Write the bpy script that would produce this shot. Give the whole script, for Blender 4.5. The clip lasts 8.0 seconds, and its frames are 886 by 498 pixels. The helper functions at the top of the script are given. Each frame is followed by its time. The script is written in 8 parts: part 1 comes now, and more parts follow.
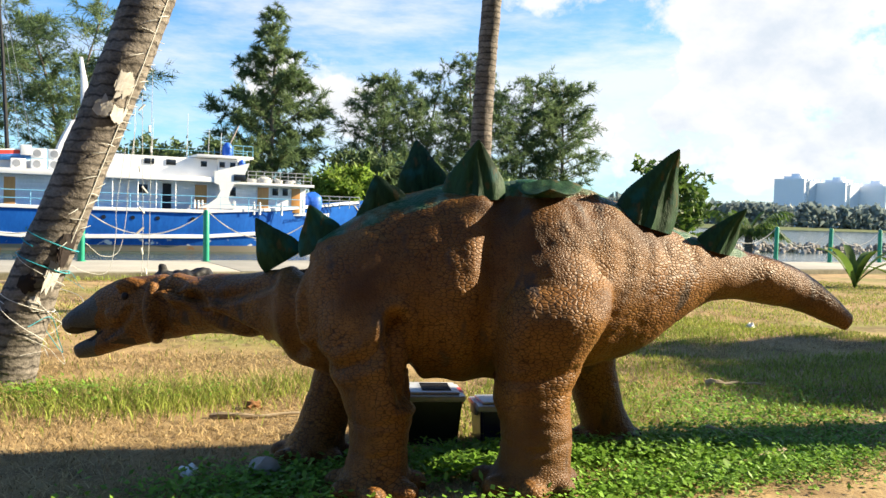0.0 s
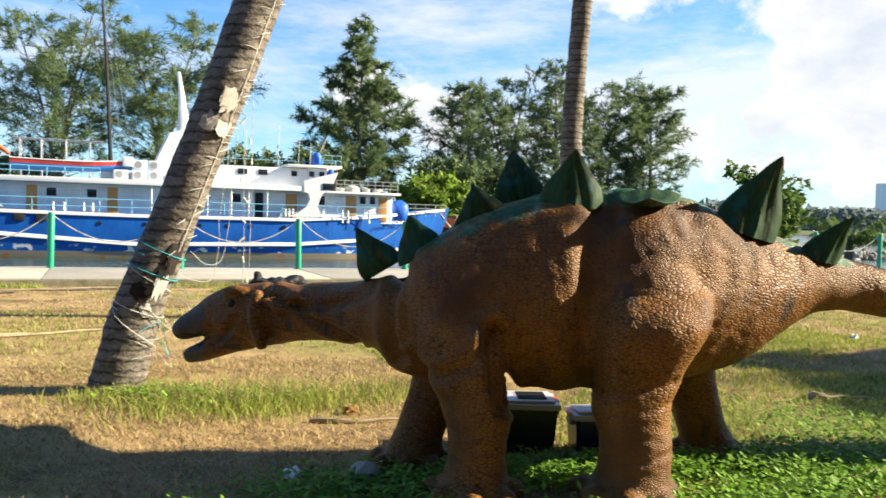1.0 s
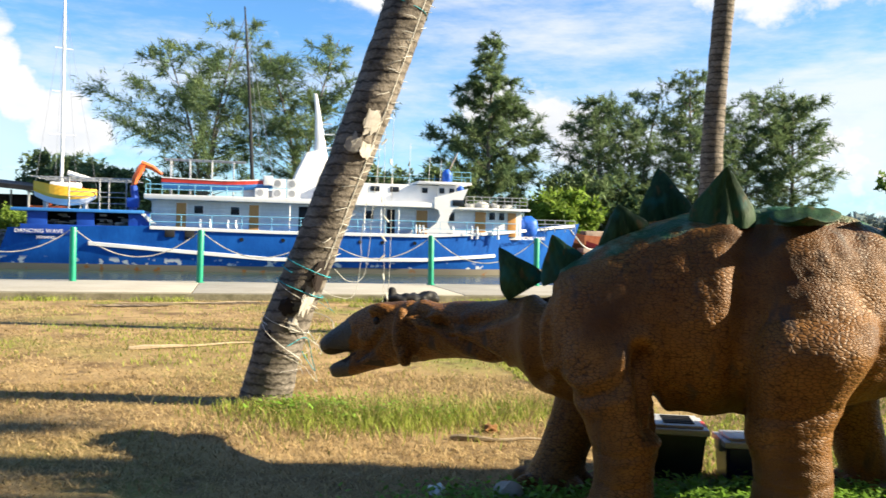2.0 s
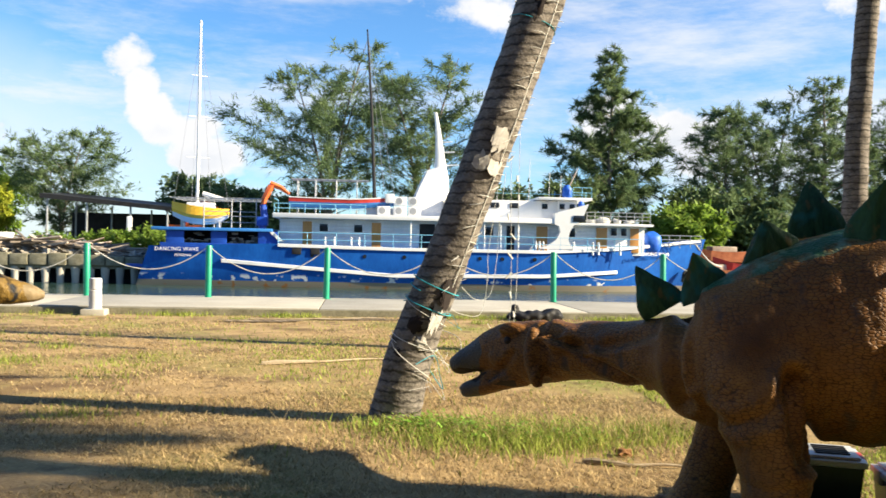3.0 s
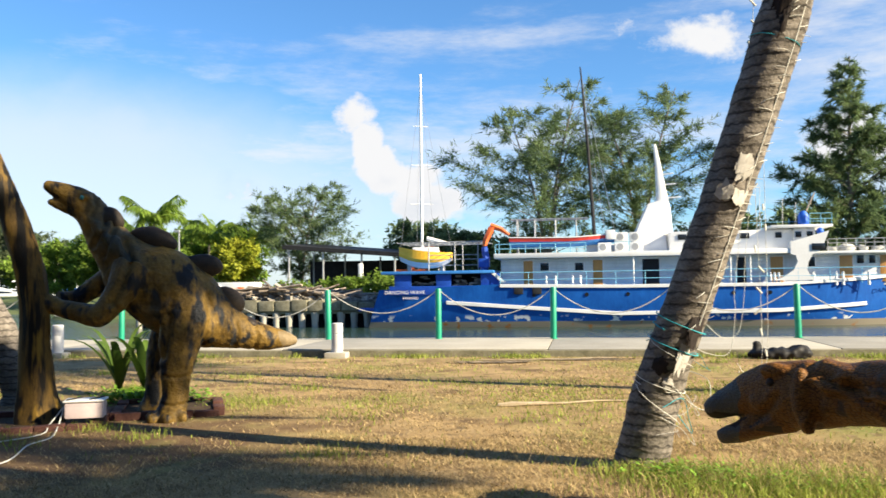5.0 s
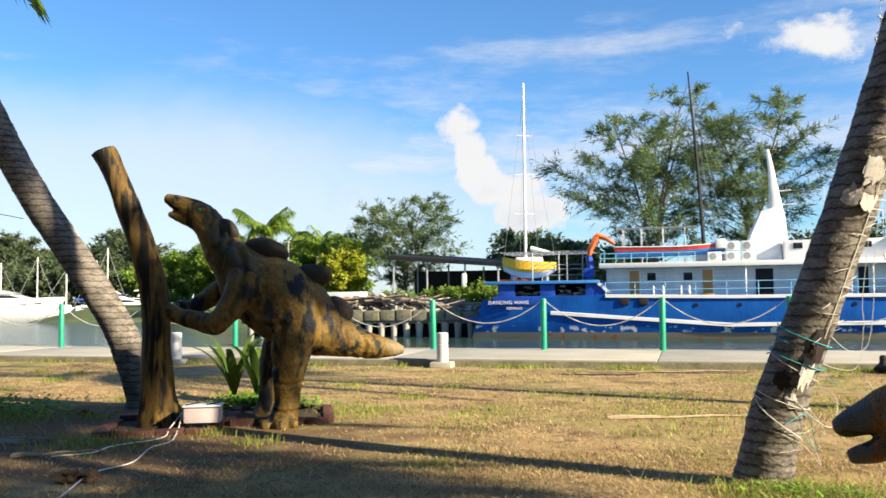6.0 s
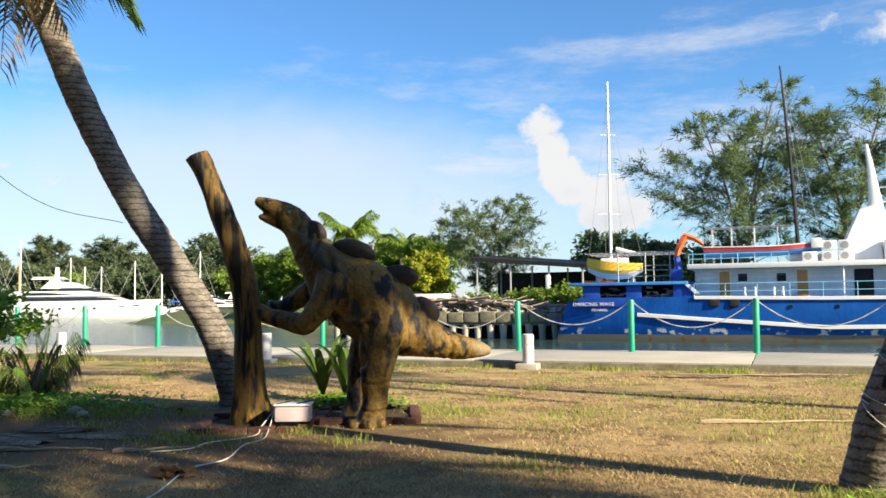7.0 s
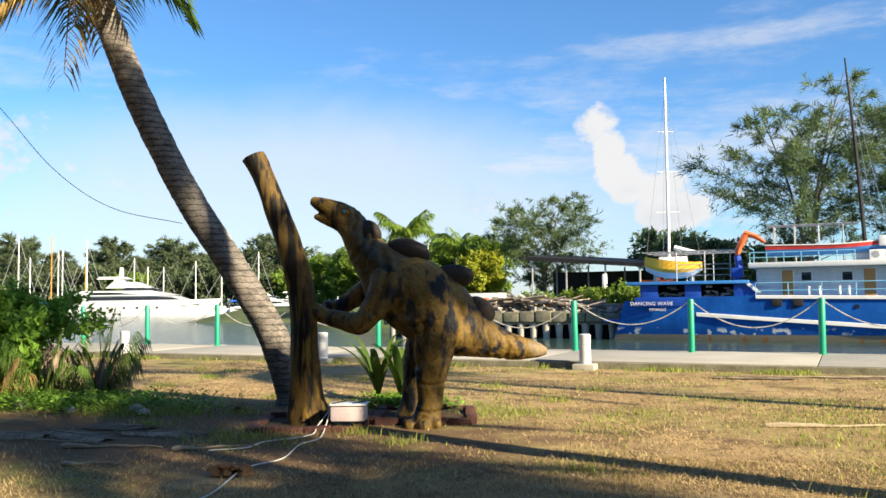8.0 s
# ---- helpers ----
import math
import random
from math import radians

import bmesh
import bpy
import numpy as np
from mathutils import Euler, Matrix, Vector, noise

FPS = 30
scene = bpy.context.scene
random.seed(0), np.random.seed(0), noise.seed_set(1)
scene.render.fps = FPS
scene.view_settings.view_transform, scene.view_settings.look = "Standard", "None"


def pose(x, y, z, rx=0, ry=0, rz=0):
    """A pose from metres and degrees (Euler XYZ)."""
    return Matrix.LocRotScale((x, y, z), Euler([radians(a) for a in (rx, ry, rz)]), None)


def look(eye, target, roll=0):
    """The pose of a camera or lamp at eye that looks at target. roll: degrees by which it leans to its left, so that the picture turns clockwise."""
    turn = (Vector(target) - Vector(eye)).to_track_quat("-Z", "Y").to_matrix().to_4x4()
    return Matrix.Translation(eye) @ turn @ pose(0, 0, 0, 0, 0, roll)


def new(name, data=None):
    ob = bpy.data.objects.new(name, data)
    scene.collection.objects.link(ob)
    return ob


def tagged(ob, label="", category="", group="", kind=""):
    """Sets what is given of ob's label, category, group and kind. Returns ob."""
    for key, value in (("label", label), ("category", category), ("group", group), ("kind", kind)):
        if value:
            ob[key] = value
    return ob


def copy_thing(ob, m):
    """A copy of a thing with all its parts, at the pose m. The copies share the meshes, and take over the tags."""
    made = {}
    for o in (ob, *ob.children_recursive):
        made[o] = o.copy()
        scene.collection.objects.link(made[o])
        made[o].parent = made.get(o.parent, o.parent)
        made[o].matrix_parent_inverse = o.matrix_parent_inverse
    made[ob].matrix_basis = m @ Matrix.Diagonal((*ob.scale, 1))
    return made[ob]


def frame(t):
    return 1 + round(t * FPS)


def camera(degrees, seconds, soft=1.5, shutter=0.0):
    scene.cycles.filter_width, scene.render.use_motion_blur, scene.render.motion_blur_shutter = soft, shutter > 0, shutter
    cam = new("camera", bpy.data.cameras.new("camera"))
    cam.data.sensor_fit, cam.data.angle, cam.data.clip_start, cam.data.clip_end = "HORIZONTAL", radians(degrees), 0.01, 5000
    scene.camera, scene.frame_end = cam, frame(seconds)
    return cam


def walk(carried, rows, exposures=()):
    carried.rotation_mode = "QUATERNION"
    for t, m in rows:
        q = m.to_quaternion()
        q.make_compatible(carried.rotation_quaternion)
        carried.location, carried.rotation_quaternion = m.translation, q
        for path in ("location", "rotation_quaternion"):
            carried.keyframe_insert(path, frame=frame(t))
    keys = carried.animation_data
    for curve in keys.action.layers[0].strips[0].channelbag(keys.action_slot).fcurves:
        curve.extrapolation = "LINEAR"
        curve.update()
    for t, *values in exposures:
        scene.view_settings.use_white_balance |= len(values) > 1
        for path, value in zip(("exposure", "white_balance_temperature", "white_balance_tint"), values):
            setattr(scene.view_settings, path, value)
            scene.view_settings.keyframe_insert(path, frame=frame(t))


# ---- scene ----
cam = camera(54.8, 8.0, shutter=0.3)
PATH = [
    (0, (0.908, -1.086, 1.232), (1.84, 0.682, 1.157), 1.7),
    (0.5, (0.885, -1.086, 1.233), (1.767, 0.708, 1.162), 1.7),
    (1, (0.836, -1.098, 1.241), (1.588, 0.754, 1.178), 1.5),
    (1.5, (0.796, -1.082, 1.25), (1.419, 0.818, 1.2), 1.5),
    (2, (0.76, -1.088, 1.259), (1.227, 0.856, 1.225), 1.4),
    (3.5, (0.678, -0.99, 1.272), (0.745, 1.009, 1.29), 0.7),
    (4, (0.645, -0.993, 1.277), (0.584, 1.005, 1.32), -0.0),
    (4.5, (0.61, -0.966, 1.284), (0.428, 1.025, 1.348), -0.5),
    (5, (0.578, -0.938, 1.279), (0.263, 1.036, 1.366), -0.8),
    (6.5, (0.513, -0.89, 1.278), (-0.133, 0.999, 1.397), -0.6),
    (7, (0.489, -0.87, 1.264), (-0.243, 0.987, 1.384), -0.7),
    (7.5, (0.476, -0.836, 1.267), (-0.326, 0.992, 1.387), -0.6),
    (8, (0.458, -0.799, 1.268), (-0.392, 1.007, 1.388), -0.7),
]
walk(cam, [(t, look(eye, target, roll)) for t, eye, target, roll in PATH], ((0.0, 1.78), (2.0, 1.73), (3.5, 1.65), (5.0, 1.58), (8.0, 1.50)))

# ---- world, sun, exposure ----
SUN_AWAY = Vector((-1.9, 0.51, -1.0)).normalized()      # the way the sunlight travels
world = bpy.data.worlds.new("world")
scene.world = world
world.use_nodes = True


def sky_nodes(nt):
    """A blue sky with broken white clouds, thicker towards the sun's side."""
    n, l = nt.nodes, nt.links
    n.clear()
    out = n.new("ShaderNodeOutputWorld")
    bg = n.new("ShaderNodeBackground")
    sky = n.new("ShaderNodeTexSky")
    sky.sky_type, sky.sun_disc = "NISHITA", False
    sky.sun_elevation, sky.sun_rotation = math.asin(-SUN_AWAY.z), math.atan2(-SUN_AWAY.x, -SUN_AWAY.y)
    sky.air_density, sky.dust_density, sky.ozone_density = 1.0, 0.4, 2.0
    co = n.new("ShaderNodeTexCoord")
    sep = n.new("ShaderNodeSeparateXYZ")
    l.new(co.outputs["Generated"], sep.inputs[0])

    def math_node(op, a, b=None, c=None):
        m = n.new("ShaderNodeMath")
        m.operation = op
        for k, v in enumerate((a, b, c)):
            if v is None:
                continue
            if isinstance(v, (int, float)):
                m.inputs[k].default_value = v
            else:
                l.new(v, m.inputs[k])
        return m.outputs[0]

    def ramp(v, a, b):
        r = n.new("ShaderNodeMapRange")
        r.interpolation_type = "SMOOTHSTEP"
        l.new(v, r.inputs[0])
        r.inputs[1].default_value, r.inputs[2].default_value = a, b
        return r.outputs[0]

    def cloud_noise(sx, sz, scale, seed, detail=9, rough=0.58):
        mp = n.new("ShaderNodeMapping")
        mp.inputs["Scale"].default_value = (sx, sx, sz)
        mp.inputs["Location"].default_value = (seed, seed * 0.7, seed * 1.3)
        l.new(co.outputs["Generated"], mp.inputs["Vector"])
        t = n.new("ShaderNodeTexNoise")
        t.inputs["Scale"].default_value, t.inputs["Detail"].default_value, t.inputs["Roughness"].default_value = scale, detail, rough
        l.new(mp.outputs[0], t.inputs["Vector"])
        return t.outputs[0]

    def puff(azimuth, elevation, wide, high):
        """A soft hill round a direction: azimuth from +y towards +x, in degrees."""
        a, e = radians(azimuth), radians(elevation)
        d = math_node("ARCTAN2", sep.outputs[0], sep.outputs[1])
        dx = math_node("DIVIDE", math_node("SUBTRACT", d, a), radians(wide))
        dz = math_node("DIVIDE", math_node("SUBTRACT", math_node("ARCSINE", sep.outputs[2]), e), radians(high))
        r2 = math_node("ADD", math_node("MULTIPLY", dx, dx), math_node("MULTIPLY", dz, dz))
        return math_node("MAXIMUM", math_node("SUBTRACT", 1.0, r2), 0.0)

    def total(*some):
        v = some[0]
        for w in some[1:]:
            v = math_node("ADD", v, w)
        return v

    big = cloud_noise(1.0, 1.5, 5.0, 3.1, 10, 0.60)
    fine = cloud_noise(1.0, 1.3, 17.0, 7.7, 8, 0.62)
    wisp = cloud_noise(1.0, 4.5, 2.6, 1.9, 12, 0.66)
    grey = cloud_noise(1.0, 1.6, 7.0, 5.3, 7, 0.55)
    rough = math_node("SUBTRACT", total(math_node("MULTIPLY", big, 1.15), math_node("MULTIPLY", fine, 0.95)), 1.05)
    heaps = total(
        math_node("MULTIPLY", puff(-14.7, 11.0, 2.2, 2.4), 0.85), math_node("MULTIPLY", puff(-13.6, 8.4, 2.1, 2.6), 0.80), math_node("MULTIPLY", puff(-11.0, 6.2, 3.4, 2.6), 0.62), math_node("MULTIPLY", puff(-8.0, 4.8, 4.0, 2.2), 0.42), math_node("MULTIPLY", puff(-24, 5.5, 9, 3.6), 0.45),
        math_node("MULTIPLY", puff(8.8, 15.2, 4.2, 2.2), 0.50), puff(17, 8.5, 5.0, 3.0), puff(22.5, 7.0, 3.5, 3.0), math_node("MULTIPLY", puff(34, 16.5, 7.5, 4.2), 0.95),
        math_node("MULTIPLY", puff(46, 13, 9, 7.5), 0.95), math_node("MULTIPLY", puff(58, 9, 17, 16), 0.85), math_node("MULTIPLY", puff(22.5, 17.3, 1.7, 0.9), 0.8), math_node("MULTIPLY", puff(41, 5, 12, 4.0), 0.7), math_node("MULTIPLY", puff(-60, 7, 22, 6), 0.7))
    mass = total(heaps, math_node("MULTIPLY", rough, 1.75))
    thick = ramp(mass, 0.36, 0.82)
    low = math_node("SUBTRACT", 1.0, ramp(sep.outputs[2], 0.06, 0.30))
    east = ramp(sep.outputs[0], 0.2, 0.9)
    veil = math_node("MULTIPLY", ramp(total(wisp, math_node("MULTIPLY", low, 0.12), math_node("MULTIPLY", east, 0.05), math_node("MULTIPLY", puff(27, 13, 24, 15), 0.13)), 0.49, 0.80), 0.80)
    bank = math_node("MULTIPLY", ramp(total(puff(-34, 3, 31, 12.5), math_node("MULTIPLY", big, 0.55)), 0.35, 1.10), 0.64)
    cover = math_node("MAXIMUM", math_node("MAXIMUM", thick, veil), bank)
    shade = math_node("MULTIPLY", ramp(total(math_node("MULTIPLY", grey, 1.6), math_node("MULTIPLY", mass, 0.35)), 0.95, 1.55), math_node("ADD", 0.55, math_node("MULTIPLY", east, 0.30)))
    tone = n.new("ShaderNodeMix")
    tone.data_type = "RGBA"
    tone.inputs["A"].default_value, tone.inputs["B"].default_value = (6.3, 6.3, 6.37, 1), (3.9, 4.5, 5.25, 1)
    l.new(shade, tone.inputs["Factor"])
    blue = n.new("ShaderNodeMix")
    blue.data_type, blue.blend_type = "RGBA", "MULTIPLY"
    blue.inputs["Factor"].default_value = 1.0
    blue.inputs["B"].default_value = (0.65, 1.05, 1.41, 1)
    l.new(sky.outputs[0], blue.inputs["A"])
    mix = n.new("ShaderNodeMix")
    mix.data_type = "RGBA"
    l.new(cover, mix.inputs["Factor"])
    l.new(blue.outputs["Result"], mix.inputs["A"])
    l.new(tone.outputs["Result"], mix.inputs["B"])
    l.new(mix.outputs["Result"], bg.inputs["Color"])
    bg.inputs["Strength"].default_value = 0.05
    l.new(bg.outputs[0], out.inputs[0])


sky_nodes(world.node_tree)
sun = new("sun", bpy.data.lights.new("sun", "SUN"))
sun.data.energy, sun.data.angle, sun.data.color = 5.0, radians(0.55), (1.0, 0.85, 0.60)
sun.matrix_world = look((30, -6, 20), Vector((30, -6, 20)) + SUN_AWAY)

# ---- materials ----


def material(name, a, b, scale=6.0, fine=60.0, rough=0.8, bump=0.2, metal=0.0, stretch=(1, 1, 1), spread=0.0, coat=0.0, size=0.01):
    """A painted, grown or weathered surface: two colours by noise at two scales, with fine relief; spread: tone change from piece to piece."""
    m = bpy.data.materials.new(name)
    m.use_nodes = True
    n, l = m.node_tree.nodes, m.node_tree.links
    p = n["Principled BSDF"]
    co = n.new("ShaderNodeTexCoord")
    mp = n.new("ShaderNodeMapping")
    mp.inputs["Scale"].default_value = stretch
    l.new(co.outputs["Object"], mp.inputs[0])
    t1, t2 = n.new("ShaderNodeTexNoise"), n.new("ShaderNodeTexNoise")
    for t, s, d in ((t1, scale, 5), (t2, fine, 4)):
        t.inputs["Scale"].default_value, t.inputs["Detail"].default_value = s, d
        t.inputs["Roughness"].default_value = 0.6
        l.new(mp.outputs[0], t.inputs["Vector"])
    add = n.new("ShaderNodeMath")
    add.operation = "MULTIPLY_ADD"
    l.new(t1.outputs[0], add.inputs[0])
    add.inputs[1].default_value = 0.62
    half = n.new("ShaderNodeMath")
    half.operation = "MULTIPLY"
    l.new(t2.outputs[0], half.inputs[0])
    half.inputs[1].default_value = 0.38
    l.new(half.outputs[0], add.inputs[2])
    r = n.new("ShaderNodeMapRange")
    l.new(add.outputs[0], r.inputs[0])
    r.inputs[1].default_value, r.inputs[2].default_value = 0.34, 0.66
    mix = n.new("ShaderNodeMix")
    mix.data_type = "RGBA"
    mix.inputs["A"].default_value, mix.inputs["B"].default_value = (*a, 1), (*b, 1)
    l.new(r.outputs[0], mix.inputs["Factor"])
    colour = mix.outputs["Result"]
    if spread:
        info, geo = n.new("ShaderNodeObjectInfo"), n.new("ShaderNodeNewGeometry")
        sm = n.new("ShaderNodeMath")
        sm.operation = "ADD"
        l.new(info.outputs["Random"], sm.inputs[0])
        l.new(geo.outputs["Random Per Island"], sm.inputs[1])
        fr = n.new("ShaderNodeMath")
        fr.operation = "FRACT"
        l.new(sm.outputs[0], fr.inputs[0])
        k = n.new("ShaderNodeMapRange")
        l.new(fr.outputs[0], k.inputs[0])
        k.inputs[3].default_value, k.inputs[4].default_value = 1 - spread, 1 + spread
        mul = n.new("ShaderNodeMix")
        mul.data_type, mul.blend_type = "RGBA", "MULTIPLY"
        mul.inputs["Factor"].default_value = 1.0
        l.new(colour, mul.inputs["A"])
        l.new(k.outputs[0], mul.inputs["B"])
        colour = mul.outputs["Result"]
    l.new(colour, p.inputs["Base Color"])
    p.inputs["Roughness"].default_value, p.inputs["Metallic"].default_value = rough, metal
    p.inputs["Coat Weight"].default_value = coat
    if rough > 0.5:
        p.inputs["Specular IOR Level"].default_value = 0.2
    if bump:
        bm_ = n.new("ShaderNodeBump")
        bm_.inputs["Strength"].default_value, bm_.inputs["Distance"].default_value = bump, size
        l.new(add.outputs[0], bm_.inputs["Height"])
        l.new(bm_.outputs[0], p.inputs["Normal"])
    return m


def tool(m):
    """The nodes, links and main shader of a material."""
    return m.node_tree.nodes, m.node_tree.links, m.node_tree.nodes["Principled BSDF"]


def leafy(name, a, b, scale=3.0, spread=0.35, through_light=0.35, rough=0.55):
    m = material(name, a, b, scale, 40.0, rough, 0.0, spread=spread)
    n, l, p = tool(m)
    tr = n.new("ShaderNodeBsdfTranslucent")
    src = p.inputs["Base Color"].links[0].from_socket
    l.new(src, tr.inputs[0])
    mx = n.new("ShaderNodeMixShader")
    mx.inputs[0].default_value = through_light
    l.new(p.outputs[0], mx.inputs[1])
    l.new(tr.outputs[0], mx.inputs[2])
    l.new(mx.outputs[0], n["Material Output"].inputs["Surface"])
    return m


MAT = {
    "white": material("white_paint", (0.68, 0.68, 0.67), (0.78, 0.78, 0.77), 1.2, 14, 0.45, 0.05),
    "wall_white": material("weathered_white", (0.56, 0.57, 0.57), (0.74, 0.74, 0.72), 0.9, 9, 0.5, 0.08, stretch=(1, 1, 0.35)),
    "cyan": material("pale_blue_paint", (0.16, 0.42, 0.62), (0.22, 0.52, 0.70), 3, 30, 0.45, 0.05),
    "glass_dark": material("dark_glass", (0.012, 0.014, 0.018), (0.02, 0.024, 0.03), 1, 5, 0.12, 0.0),
    # near-black that stands for the shade inside openings and under roofs
    "dark": material("inside_shade", (0.015, 0.015, 0.017), (0.03, 0.03, 0.032), 2, 20, 0.8, 0.0),
    "door": material("varnished_door", (0.42, 0.19, 0.05), (0.55, 0.28, 0.08), 2, 20, 0.4, 0.1, stretch=(6, 6, 0.6)),
    "grey": material("grey_metal", (0.30, 0.31, 0.32), (0.42, 0.43, 0.44), 3, 40, 0.45, 0.1, metal=0.4),
    "black": material("black_rubber", (0.012, 0.012, 0.013), (0.03, 0.03, 0.032), 6, 60, 0.6, 0.2),
    "orange": material("orange_paint", (0.62, 0.10, 0.02), (0.75, 0.16, 0.04), 3, 30, 0.45, 0.1),
    "red": material("red_paint", (0.40, 0.025, 0.02), (0.52, 0.05, 0.035), 2, 20, 0.5, 0.1),
    "boat_blue": material("sky_blue_paint", (0.03, 0.16, 0.48), (0.05, 0.24, 0.60), 2, 20, 0.45, 0.05),
    "deep_blue": material("deep_blue_paint", (0.006, 0.045, 0.30), (0.012, 0.075, 0.42), 2, 18, 0.45, 0.1),
    "tarp": material("blue_tarpaulin", (0.01, 0.09, 0.50), (0.02, 0.15, 0.62), 3, 12, 0.5, 0.5, size=0.05),
    "yellow": material("yellow_paint", (0.80, 0.42, 0.02), (0.86, 0.50, 0.05), 1, 15, 0.4, 0.05),
    "green_post": material("green_paint", (0.004, 0.20, 0.12), (0.01, 0.30, 0.18), 4, 40, 0.4, 0.15),
    "rope": material("white_rope", (0.34, 0.34, 0.32), (0.52, 0.52, 0.50), 20, 120, 0.85, 0.4, stretch=(1, 1, 1)),
    "pale_rope": material("pale_wire", (0.50, 0.50, 0.47), (0.68, 0.68, 0.64), 20, 120, 0.6, 0.1),
    "blue_rope": material("blue_cord", (0.02, 0.22, 0.30), (0.05, 0.36, 0.42), 20, 120, 0.7, 0.2),
    "concrete": material("pale_concrete", (0.28, 0.265, 0.225), (0.42, 0.40, 0.35), 0.7, 22, 0.9, 0.3),
    "kerb": material("mossy_concrete", (0.10, 0.095, 0.06), (0.27, 0.25, 0.18), 2.5, 25, 0.95, 0.5),
    "pipe": material("grey_pipe", (0.42, 0.43, 0.46), (0.55, 0.56, 0.58), 5, 40, 0.6, 0.1),
    "rubble": material("rubble_stone", (0.17, 0.15, 0.125), (0.38, 0.35, 0.30), 1.5, 12, 0.95, 0.5, spread=0.35),
    "plank": material("old_timber", (0.15, 0.12, 0.095), (0.36, 0.30, 0.24), 2, 20, 0.9, 0.4, spread=0.5),
    "bark": material("grey_bark", (0.10, 0.085, 0.07), (0.22, 0.19, 0.16), 1.5, 12, 0.95, 0.5),
    "needle": leafy("casuarina_foliage", (0.060, 0.110, 0.050), (0.185, 0.245, 0.105), 0.30, 0.5, 0.42),
    "needle_far": leafy("hazy_foliage", (0.062, 0.100, 0.055), (0.135, 0.165, 0.080), 0.2, 0.4),
    "leaf": leafy("bright_leaves", (0.105, 0.195, 0.026), (0.25, 0.34, 0.058), 0.8, 0.4, 0.5),
    "leaf_yellow": leafy("yellow_leaves", (0.20, 0.25, 0.02), (0.36, 0.36, 0.04), 0.8, 0.35),
    # pale blue-green: the distance haze is mixed into the leaf colour
    "woods": leafy("haze_tinted_woods", (0.19, 0.235, 0.23), (0.24, 0.285, 0.275), 0.03, 0.3),
    "frond": leafy("palm_frond", (0.05, 0.11, 0.02), (0.12, 0.18, 0.035), 1.5, 0.4),
    "frond_dry": leafy("dry_frond", (0.26, 0.17, 0.06), (0.42, 0.30, 0.12), 2.5, 0.4),
    "weed": leafy("weed_leaves", (0.10, 0.23, 0.022), (0.25, 0.42, 0.06), 6, 0.4),
    "pink": material("pinkish_plastic", (0.46, 0.38, 0.40), (0.56, 0.48, 0.49), 4, 40, 0.5, 0.05),
    "brick_red": material("painted_planter", (0.060, 0.026, 0.022), (0.12, 0.058, 0.046), 6, 50, 0.85, 0.4),
    "gelcoat": material("white_gelcoat", (0.50, 0.51, 0.52), (0.58, 0.59, 0.60), 0.3, 6, 0.25, 0.0),
    "tower": material("pale_render", (0.86, 0.88, 0.90), (0.93, 0.94, 0.95), 0.05, 0.5, 0.8, 0.0),
    # tower wall tone lightened and blued for haze, in the colour itself
    "tower_glass": material("hazy_balcony_shade", (0.55, 0.60, 0.66), (0.62, 0.67, 0.72), 0.05, 0.5, 0.4, 0.0),
}

# ---- builders ----


def part(name, bm, mat, parent=None, label="", smooth=True):
    """Links a bmesh as one mesh object under a thing, or on its own."""
    me = bpy.data.meshes.new(name)
    bm.normal_update()
    bm.to_mesh(me)
    bm.free()
    for m in (mat if isinstance(mat, (list, tuple)) else [mat]):
        me.materials.append(m)
    if smooth:
        for poly in me.polygons:
            poly.use_smooth = True
        me.set_sharp_from_angle(angle=radians(38))
    ob = new(name, me)
    if parent:
        ob.parent = parent
    return tagged(ob, label)


def thing(name, label, category, at=(0, 0, 0), turn=0.0, group="", kind=""):
    ob = new(name)
    ob.matrix_basis = pose(*at, 0, 0, turn)
    return tagged(ob, label, category, group, kind)


def box(bm, x0, x1, y0, y1, z0, z1, bevel=0.0):
    vs = [bm.verts.new((x, y, z)) for x in (x0, x1) for y in (y0, y1) for z in (z0, z1)]
    fs = [bm.faces.new([vs[k] for k in q]) for q in ((0, 1, 3, 2), (4, 6, 7, 5), (0, 4, 5, 1), (2, 3, 7, 6), (0, 2, 6, 4), (1, 5, 7, 3))]
    if bevel:
        bmesh.ops.bevel(bm, geom=list({e for f in fs for e in f.edges}), offset=bevel, segments=2, affect="EDGES", profile=0.6)
    return bm


def ring(bm, c, right, up, a, b, seg, power=1.0):
    out = []
    for k in range(seg):
        t = 2 * math.pi * k / seg
        cx, cz = math.cos(t), math.sin(t)
        if power != 1.0:
            cx, cz = math.copysign(abs(cx) ** power, cx), math.copysign(abs(cz) ** power, cz)
        out.append(bm.verts.new(c + right * (a * cx) + up * (b * cz)))
    return out


def skin_rings(bm, rings, caps=True):
    seg = len(rings[0])
    for p, q in zip(rings, rings[1:]):
        for k in range(seg):
            bm.faces.new((p[k], p[(k + 1) % seg], q[(k + 1) % seg], q[k]))
    if caps:
        bm.faces.new(rings[0][::-1])
        bm.faces.new(rings[-1])


